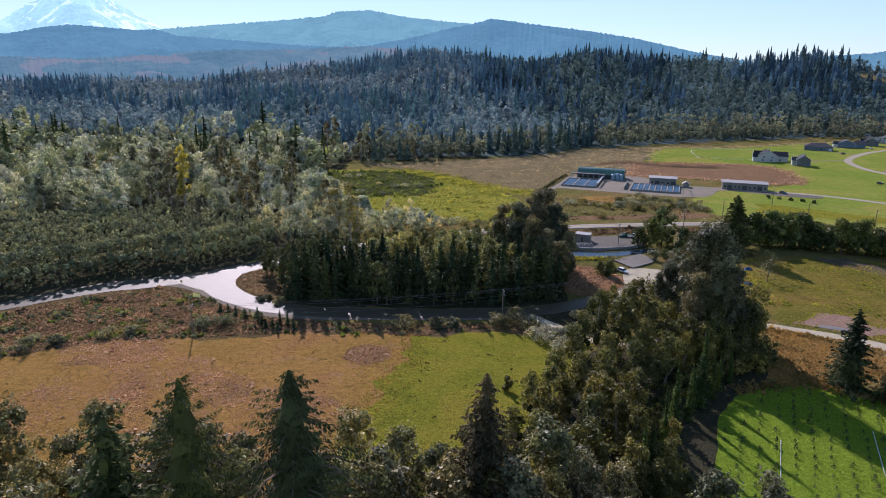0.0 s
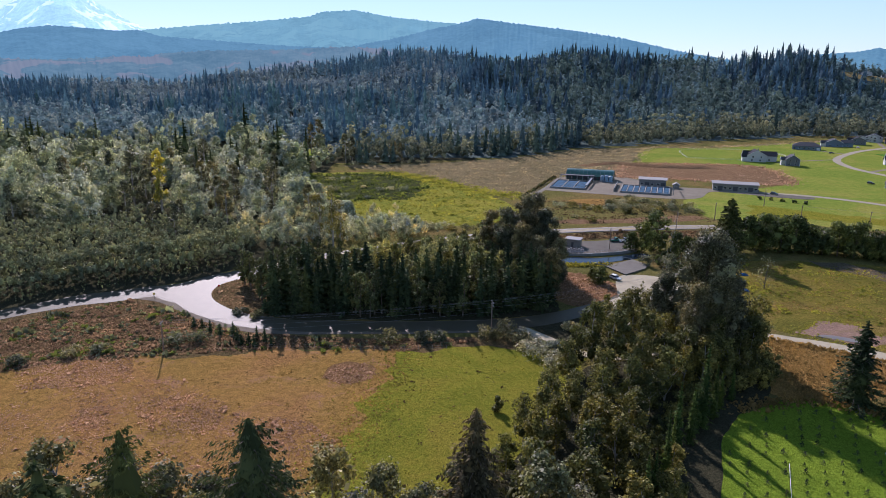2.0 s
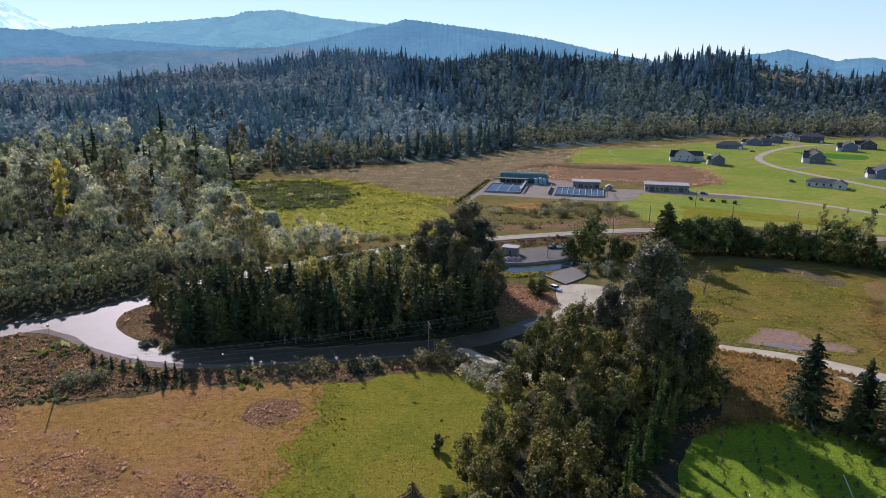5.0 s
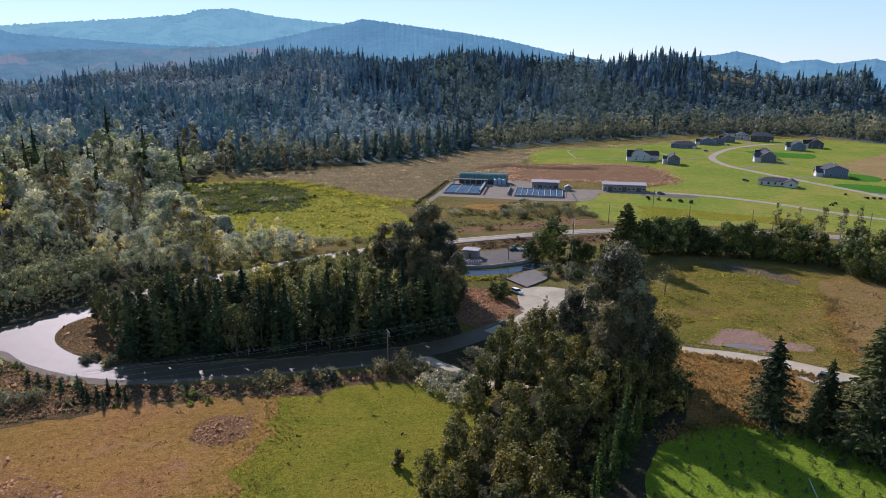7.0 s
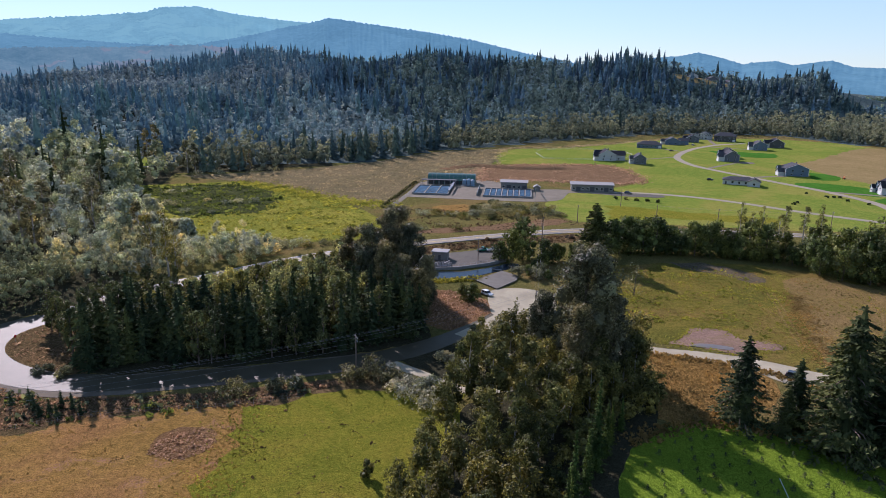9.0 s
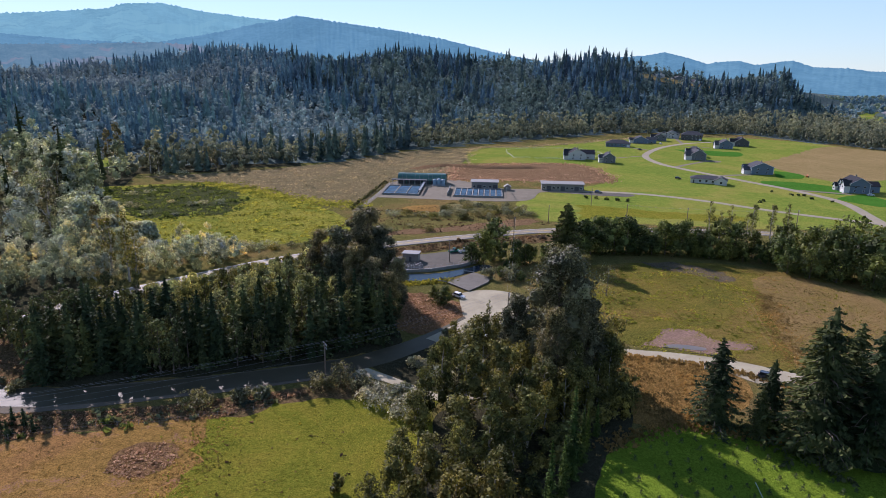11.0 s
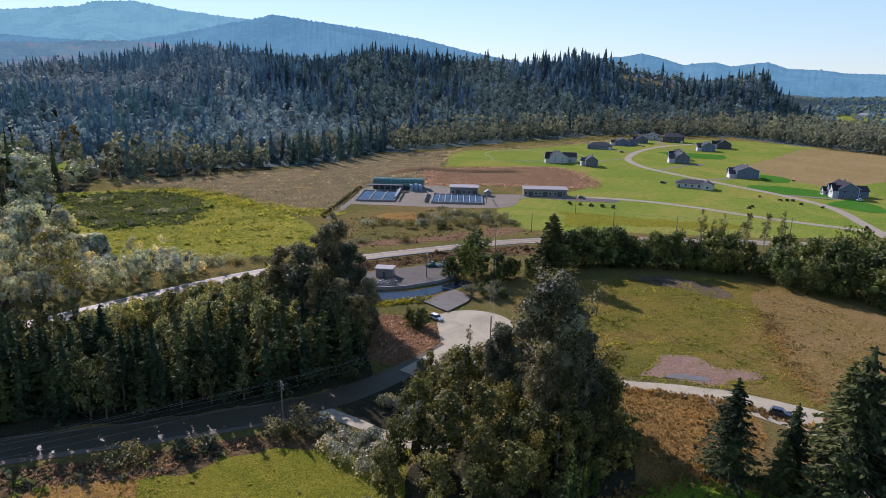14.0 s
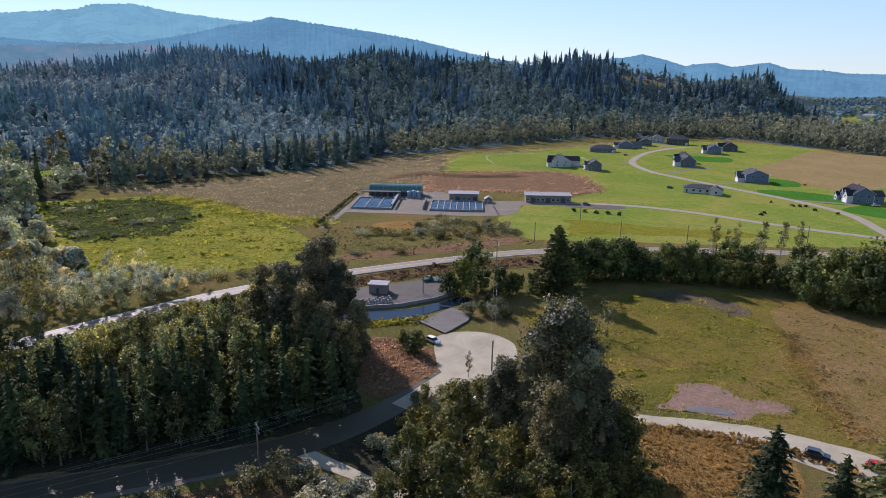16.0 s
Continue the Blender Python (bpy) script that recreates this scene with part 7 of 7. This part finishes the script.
for k, (a, b) in enumerate((((72, 123.6), (60, 99.4)), ((93.9, 127.4), (86, 111)))):
    t = thing("irrigation_hose", (0, 0, 0), 0, "white irrigation hose lying in the grass", "hose", "irrigation hoses")
    part("hose", rods(((*a, 0.16), (*b, 0.16), 0.05), sides=6), M["paint_white"], t)

# ---- brambles, shrubs and grass ----


def bramble(x, y, w, h, seed, material="bramble", label="grey-green bramble mound at the verge", leaves=700):
    s = broadleaf_arrays(h, w, int(leaves * 1.6), 0.3, seed, 0.0, 10, hollow=0.0, cores=0)
    return tree_thing("bramble", s, M["bark"], M[material], (x, y, -0.1), seed * 37 % 360, label, "shrub", "brambles")


for k, (x, y, w, h) in enumerate([(42.5, 194, 2.6, 2.4), (44.5, 190.5, 3.0, 3.0), (46, 186, 3.2, 3.2), (48.5, 182, 3.4, 3.2), (33.5, 177.5, 3.6, 2.4), (38, 173.5, 3.6, 2.4), (30, 182, 3.0, 2.2), (26.5, 187, 3.2, 3.2)]):
    bramble(x, y, w, h, 720 + k, "silver_bramble", "silvery bramble mound beside the gravel lane", 900)
for k, (x, y, w, h) in enumerate([(-11.3, 186, 5.5, 3.2), (-1, 186, 3.5, 2.6), (4, 186, 2.6, 2.8), (17, 187, 4.5, 3.6), (22, 188, 4.6, 5.0), (26, 184, 3.6, 3.0), (29, 176, 6.0, 3.0), (33, 171, 5.2, 2.6), (36, 179, 4.0, 2.4), (27, 180, 3.4, 2.2),
                                  (-67, 185, 5.5, 2.6), (-73, 184, 4.2, 2.4), (-60, 208, 3.2, 1.8), (-54, 205, 3.0, 2.0), (-114, 166, 5.0, 3.0), (-121, 162, 4.5, 3.5), (-108, 170, 3.6, 2.2), (-97, 176, 3.6, 2.2), (-90, 178, 3.2, 2.0),
                                  (62, 206, 4.4, 5.0), (58, 200, 3.8, 4.5), (55, 207, 3.6, 4.0), (15.7, 145, 1.6, 4.0), (62, 240, 4.2, 3.2), (66, 246, 3.0, 2.4), (88, 262, 4.0, 4.0), (93, 258, 4.2, 4.5), (97, 262, 4.0, 5.0)]):
    bramble(x, y, w, h, 700 + k, "silver_bramble" if 5 < k < 10 else "alder" if k in (22, 23, 24) else "bramble")
for k, (x, y, w, h) in enumerate([(84, 342, 5, 2.4), (78, 352, 4, 1.6), (66, 344, 5, 1.8),
                                  (-12, 330, 7, 2.8), (-4, 326, 7, 2.6), (4, 324, 6, 2.4), (10, 323, 5, 2.2), (18, 326, 5, 2.0), (60, 400, 4, 2.2)]):
    bramble(x, y, w, h * 0.9, 730 + k, "bramble" if k % 3 else "alder", "low bramble thicket in the rough grass", 420)
for k, (x, y, w, h) in enumerate([(-30, 314, 5, 2.6), (-23, 318, 5.5, 2.8), (-15, 320, 6, 2.6), (-8, 322, 6, 2.8), (0, 325, 6, 2.6), (9, 328, 6, 2.4), (-19, 325, 5, 2.6), (-10, 328, 6, 2.8), (-2, 331, 5, 2.4), (-38, 312, 5, 3.0), (-46, 330, 5, 3.2), (-36, 330, 5, 2.8), (-28, 324, 5, 2.6), (-52, 322, 5, 3.4),
                                  (-17, 430, 4, 3.0), (-32, 429, 3.6, 2.4), (-26, 433, 4, 2.2), (-61, 429, 4.5, 3.0), (-66, 436, 4, 2.6), (-44, 440, 3, 1.8), (-52, 408, 4, 2.6), (-38, 404, 3, 1.6), (-70, 470, 5, 2.4), (-60, 476, 5, 2.2), (-62, 545, 6, 4.0), (-48, 552, 7, 3.0), (-20, 560, 6, 2.6), (-8, 563, 6, 2.8)]):
    bramble(x, y, w, h, 760 + k, "silver_bramble", "silvery bramble mound in the wet meadow", 300)
for k in range(30):
    x = -37 + 2.7 * (k // 2) + 0.7 * (k % 3)
    bramble(x, 282 + 0.62 * (x + 27) - (8.5 if k % 2 else 12.5) + 0.5 * (k % 4), 2.1 + 0.3 * (k % 3), 2.4 + 0.25 * (k % 5) + (1.0 if k % 2 == 0 else 0), 840 + k, ("olive_alder", "alder", "bramble")[k % 3], "leafy bush on the slope below the highway", 260)
for k, (x, y, w, h) in enumerate([(-31, 297, 3.6, 8), (-13, 302, 3.0, 6), (-22, 305, 2.6, 5), (-38, 303, 3.6, 9), (-20, 297, 2.6, 5), (-46, 312, 4, 9)]):
    bramble(x, y, w, h, 790 + k, "olive_alder", "olive-green alder bush beside the highway", 700)


rng = np.random.default_rng(91)
for k, (x, y) in enumerate(scatter([(70, 386), (72, 374), (120, 358), (157, 362), (159, 374), (140, 390), (120, 406), (108, 400), (104, 384), (84, 382)], 7.2, 90)):
    w, h = rng.uniform(3.2, 6.0), rng.uniform(1.6, 3.8)
    bramble(x, y, w, h, 820 + k, ("bramble", "silver_bramble", "bramble", "alder")[rng.integers(4)], "overgrown bramble and willow scrub before the hatchery", 480)


def crumpled(w, d, h, seed):
    """A sheet thrown over a heap, its edges lying on the ground."""
    n = 13
    bm = bmesh.new()
    g = [[bm.verts.new((w * (i / (n - 1) - 0.5), d * (j / (n - 1) - 0.5),
                        0.03 + h * max(0, math.sin(math.pi * i / (n - 1)) * math.sin(math.pi * j / (n - 1))) ** 0.6 * (1 + 0.5 * noise.noise((i * 0.6, j * 0.6, seed))))) for j in range(n)] for i in range(n)]
    for i in range(n - 1):
        for j in range(n - 1):
            bm.faces.new((g[i][j], g[i + 1][j], g[i + 1][j + 1], g[i][j + 1]))
    bmesh.ops.solidify(bm, geom=bm.faces[:], thickness=0.03)
    return bm


M["blue_sheet"] = plain_mat("blue_sheet", (0.03, 0.13, 0.34), 0.5, vary=0.2, scale=1.5)
for k, (x, y, w, d) in enumerate(((121, 249, 3.2, 2.2), (112.8, 230.5, 2.2, 3.0))):
    t = thing("tarpaulin", (x, y, 0.03), 25 * k, "crumpled blue tarpaulin over a heap in the grass", "tarpaulin", "tarpaulins")
    part("sheet", crumpled(w, d, 0.8, k), M["blue_sheet"], t)


def tuft_field(name, poly, gap, size, material, seed, label, blades=6, height=0.7, keep=1.0):
    """Uneven tufts of grass as one mesh."""
    rng = np.random.default_rng(seed)
    p = scatter(poly, gap, seed)
    d = np.array([noise.noise((x * 0.09, y * 0.09, seed)) for x, y in p]) * 0.5 + 0.5 + rng.uniform(-0.25, 0.25, len(p))
    p = p[d > 1 - keep]
    n = len(p)
    s = size * rng.lognormal(0, 0.45, n)
    c = np.repeat(p, blades, 0)
    sz = np.repeat(s, blades)
    off = rng.normal(size=(n * blades, 2)) * sz[:, None] * 0.45
    pos = np.column_stack([c + off, 0.05 + sz * height * 0.35])
    along = unit(np.column_stack([rng.normal(size=(n * blades, 2)) * 0.7, np.ones(n * blades)]))
    across = unit(np.cross(along, rng.normal(size=(n * blades, 3))))
    v, f = diamonds(pos, along, across, sz * height * 1.3, sz * 0.8)
    ob = new(name, quad_mesh(name, v, f, M[material]))
    return tagged(ob, label, "grass", kind="stuff")


M["rush"] = leaf_mat("rush", (0.06, 0.085, 0.03), (0.15, 0.18, 0.06), 0.5, 0.8, 0.1, False, glint_tone=1.15)
M["straw"] = leaf_mat("straw", (0.22, 0.155, 0.055), (0.34, 0.235, 0.085), 0.5, 0.8, 0.1, False, (1.1, 1.0, 0.8), glint_tone=1.15)
M["dead_weed"] = leaf_mat("dead_weed", (0.24, 0.155, 0.095), (0.44, 0.31, 0.21), 0.6, 0.8, 0.1, False, (1.1, 0.98, 0.85), swing=0.35, glint_tone=1.5)
M["reed_tuft"] = leaf_mat("reed_tuft", (0.28, 0.235, 0.14), (0.42, 0.36, 0.23), 0.55, 0.8, 0.1, False, (1.1, 1.0, 0.8), glint_tone=1.15)
M["green_tuft"] = leaf_mat("green_tuft", (0.11, 0.12, 0.03), (0.27, 0.25, 0.055), 0.6, 0.7, 0.15, False, glint_tone=1.15)
M["brown_tuft"] = leaf_mat("brown_tuft", (0.09, 0.065, 0.035), (0.19, 0.125, 0.07), 0.4, 0.8, 0.1, False, (1.05, 1.0, 0.9), glint_tone=1.15)
DRY = [(-140, 130), (-118, 158), (-93, 171), (-62, 175), (-37, 179), (-8, 176), (-13, 150), (-17, 126), (-20, 106), (-90, 104)]
tuft_field("dry_tufts", DRY, 1.1, 0.26, "straw", 61, "dry straw-coloured grass tufts", height=0.3, keep=0.6)
tuft_field("dead_weeds", [(-100, 125), (-96, 168), (-60, 160), (-30, 140), (-20, 112), (-60, 118)], 0.7, 0.24, "dead_weed", 62, "pale dead weeds in the pasture", 5, 0.6, 0.54)
tuft_field("dark_tufts", DRY, 2.2, 0.18, "brown_tuft", 63, "dark tufts scattered over the pasture", 5, 0.5, 0.2)
for k, outline in enumerate(([(-67.4, 146.5), (-64.5, 152.9), (-54.3, 153.8), (-46.3, 147.4), (-45.3, 137.9), (-52.4, 134.6), (-61.1, 136.0)], [(-40.5, 140.1), (-34.7, 143.3), (-25.4, 139.9), (-18.8, 132.2), (-19.7, 126.1), (-27.6, 127.3), (-35.6, 132.4)], [(-79.2, 140.7), (-78.8, 147.9), (-73.5, 148.8), (-70.3, 140.6), (-74.0, 136.2)], [(-108.6, 169.8), (-96.9, 174.7), (-80.4, 175.8), (-73.4, 160.0), (-87.5, 157.1), (-100.2, 156.1)])):
    tuft_field("weed_drift", outline, 0.5, 0.25, "dead_weed", 90 + k, "drift of pinkish-brown dead weeds in the pasture", 6, 0.6, 0.66)
tuft_field("weed_patch", [(-27, 162), (-24, 170), (-16, 170), (-14, 162), (-20, 158)], 0.6, 0.3, "dead_weed", 64, "patch of dead pinkish weeds", 5, 0.7, 0.9)
tuft_field("meadow_tufts", [(-7, 176), (19, 180), (30, 172), (28, 150), (16, 135), (6, 110), (-18, 106), (-14, 150)], 1.0, 0.18, "green_tuft", 65, "green and yellow meadow tufts", 5, 0.6, 0.5)
tuft_field("meadow_weeds", [(-10, 176), (10, 178), (22, 168), (20, 150), (6, 110), (-20, 106), (-17, 150)], 1.8, 0.2, "brown_tuft", 79, "brown weeds in the green meadow", 6, 0.7, 0.45)
tuft_field("embankment_weeds", [(44, 304), (54, 309), (78, 316), (104, 319.6), (137, 320.6), (133, 309), (97, 309), (71, 303.5), (55, 300)], 1.3, 0.5, "brown_tuft", 80, "brown brush on the highway embankment", 7, 1.0, 0.7)
tuft_field("verge_scrub", [(-150, 185), (-101, 220), (-84, 212), (-56, 192), (-20, 187), (20, 187), (-7, 178), (-37, 181), (-62, 177), (-93, 173), (-120, 160)], 0.75, 0.29, "russet_shrub", 66, "russet bracken and scrub on the bank", 8, 0.9, 0.75)
tuft_field("verge_green", [(-150, 185), (-101, 220), (-84, 212), (-56, 192), (-20, 187), (20, 187), (-7, 178), (-37, 181), (-62, 177), (-93, 173), (-120, 160)], 2.2, 0.7, "bramble", 67, "grey-green weeds on the bank", 9, 0.8, 0.5)
tuft_field("bank_bracken", [(-74, 236), (-74.5, 228), (-70, 219), (-62, 212), (-54, 206), (-51, 213), (-53, 232), (-60, 246), (-67, 244)], 0.7, 0.28, "russet_shrub", 81, "dead bracken on the point between the roads", 7, 0.8, 0.7)
tuft_field("bank_dark_weeds", [(-150, 185), (-101, 220), (-84, 212), (-56, 192), (-7, 178), (-62, 177), (-93, 173), (-120, 160)], 2.4, 0.7, "rush", 82, "dark green weeds on the bank", 9, 0.8, 0.4)
tuft_field("pasture_tufts", [(104, 262), (149, 266), (195, 252), (212, 218), (196, 172), (150, 158), (140, 176), (139, 196), (124, 207), (103, 206), (98, 225)], 1.0, 0.24, "green_tuft", 68, "yellow-green pasture tufts", 5, 0.6, 0.45)
M["lime_tuft"] = leaf_mat("lime_tuft", (0.19, 0.21, 0.035), (0.36, 0.35, 0.06), 0.5, 0.8, 0.1, False, (1.1, 1.05, 0.7), glint_tone=1.15)
tuft_field("pasture_clumps", [(104, 262), (149, 266), (172, 254), (176, 222), (150, 190), (142, 184), (128, 206), (103, 206), (98, 225)], 1.5, 0.55, "lime_tuft", 83, "coarse yellow-green clumps in the pasture", 7, 0.45, 0.42)
tuft_field("pasture_straw", [(104, 262), (149, 266), (195, 252), (212, 218), (196, 172), (150, 158), (140, 176), (139, 196), (124, 207), (103, 206), (98, 225)], 1.1, 0.22, "straw", 69, "dry pasture tufts", 5, 0.6, 0.5)
tuft_field("orange_grass", [(90, 184), (103, 183), (122, 170), (119, 158), (104, 150), (91, 151), (84, 165)], 0.7, 0.24, "straw", 70, "tall dry orange grass", 6, 1.1, 0.75)
tuft_field("rust_grass", [(53, 252), (43, 229), (49, 214), (66, 224), (68, 238), (60, 250)], 0.7, 0.26, "dead_weed", 71, "tall rust-coloured dead grass", 6, 1.1, 0.75)
tuft_field("marsh_rushes", [(-86, 496), (-32, 500), (-6, 458), (-13, 406), (-53, 402), (-74, 440)], 2.6, 0.5, "bramble", 72, "grey rushes in the marsh", 6, 0.8, 0.25)
tuft_field("marsh_edge", [(-94, 500), (-30, 508), (2, 462), (-4, 412), (-12, 398), (-60, 394), (-84, 440)], 2.0, 0.75, "rush", 78, "dark green rushes round the marsh", 6, 0.8, 0.5)
tuft_field("wet_meadow_tufts", [(-30, 508), (10, 472), (34, 425), (50, 372), (46, 338), (20, 331), (-34, 338), (-60, 388), (-50, 402), (-13, 406), (-6, 458)], 2.2, 0.55, "green_tuft", 73, "coarse yellow-green tussocks", 5, 0.6, 0.5)
tuft_field("wet_meadow_clumps", [(-30, 506), (10, 470), (32, 425), (48, 372), (45, 340), (20, 333), (-32, 340), (-58, 388), (-50, 400), (-11, 404), (-4, 458)], 2.4, 0.9, "lime_tuft", 84, "bright yellow-green clumps in the wet meadow", 7, 0.4, 0.4)
tuft_field("reed_tufts", [(-75, 545), (0, 560), (77, 602), (158, 670), (222, 680), (176, 578), (168, 552), (140, 492), (96, 492), (60, 412), (34, 430), (2, 474), (-28, 510)], 1.9, 0.4, "reed_tuft", 74, "dry reed clumps", 5, 0.9, 0.6)
tuft_field("fallow_tufts", [(140, 494), (169, 554), (265, 547), (248, 464), (178, 484)], 1.8, 0.32, "dead_weed", 75, "reddish weeds in the fallow field", 5, 0.5, 0.5)
tuft_field("highway_verge", [(40, 335), (150, 340), (150, 395), (120, 400), (60, 395), (45, 370)], 1.8, 0.4, "brown_tuft", 76, "brown rough grass beside the highway", 6, 0.8, 0.5)
tuft_field("lane_verge", [(94, 200), (100, 225), (102, 256), (94, 256), (94, 225)], 1.4, 0.45, "green_tuft", 77, "rough grass round the turning circle", 5, 0.7, 0.4)


def border_tufts(name, pts, width, count, size, material, seed, label, height=0.6):
    """Tufts that straggle over the edge between two patches of ground."""
    rng = np.random.default_rng(seed)
    line = curve_points(pts, 2.0)
    p = line[rng.integers(len(line), size=count)] + rng.normal(size=(count, 2)) * width
    p = np.repeat(p, 5, 0) + rng.normal(size=(count * 5, 2)) * size * 0.5
    sz = size * rng.lognormal(0, 0.4, count * 5)
    along = unit(np.column_stack([rng.normal(size=(count * 5, 2)) * 0.7, np.ones(count * 5)]))
    across = unit(np.cross(along, rng.normal(size=(count * 5, 3))))
    ob = new(name, quad_mesh(name, *diamonds(np.column_stack([p, 0.07 + sz * height * 0.35]), along, across, sz * height * 1.3, sz * 0.8), M[material]))
    return tagged(ob, label, "grass", kind="stuff")


border_tufts("meadow_edge", [(-8, 177), (-13, 150), (-18, 126), (-22, 95)], 3.5, 700, 0.26, "lime_tuft", 101, "green tufts straggling into the dry pasture")
border_tufts("pasture_edge", [(-8, 177), (-13, 150), (-18, 126), (-22, 95)], 3.5, 900, 0.24, "straw", 102, "straw tufts straggling into the green meadow")
border_tufts("gravel_edge", [(109.2, 191.2), (115, 194.5), (120.8, 199.7), (127.6, 199.8), (132.3, 197.2), (132.1, 191), (137.7, 186.2), (141.7, 181.8), (136, 181), (125.5, 180), (114.9, 187.5), (109.2, 191.2)], 1.2, 500, 0.28, "lime_tuft", 103, "weeds creeping over the bare gravel")
border_tufts("stubble_edge", [(177, 221), (171, 212), (161, 197), (153, 185), (148, 175), (144, 168)], 2.5, 1200, 0.34, "straw", 104, "dry grass at the edge of the tan pasture")
border_tufts("fallow_edge", [(140, 492), (169, 556), (267, 548), (250, 462), (178, 482), (140, 492)], 3.5, 1600, 0.7, "dead_weed", 105, "reddish weeds along the fallow field")
border_tufts("reed_edge", [(-28, 508), (2, 472), (34, 428), (60, 410)], 5.0, 1500, 0.8, "lime_tuft", 106, "yellow-green tussocks along the reeds")
border_tufts("canal_edge", [(40, 259), (53, 262), (64, 261.5), (72, 262)], 1.4, 500, 0.5, "green_tuft", 107, "yellow-green grass along the canal", 1.0)
border_tufts("lawn_edge", [(176, 578), (222, 680), (292, 690), (440, 752)], 4.0, 900, 0.8, "reed_tuft", 108, "dry tufts at the edge of the lawns")
border_tufts("lane_edge", [(90, 185), (103, 184), (122, 171), (131, 158)], 1.0, 700, 0.4, "straw", 109, "dry grass along the lane", 1.0)
border_tufts("nursery_edge", [(73, 146), (92, 150), (106, 141), (134, 127)], 1.5, 900, 0.35, "straw", 110, "rank dry grass along the nursery", 1.2)

for k, (x, y) in enumerate(((1290, 1130), (1345, 1120), (1420, 1150), (1500, 1165), (1390, 1125), (1580, 1190), (1660, 1210), (1240, 1110))):
    t = thing("valley_shed", (x, y, 0), 20 + 15 * k, "pale farm shed far down the valley", "shed", "valley sheds")
    part("wall", gable_wall(bmesh.new(), 16, 26, 5, 3), M["siding_white"], t)
    part("roof", gable_roof(bmesh.new(), 16, 26, 5, 3), M["pale_metal"], t)
sheet("valley_field", [(1100, 960), (1600, 1090), (2200, 1300), (2200, 1500), (1150, 1150)], M["lawn"], 0.06, "green fields far down the valley", 5, 40)
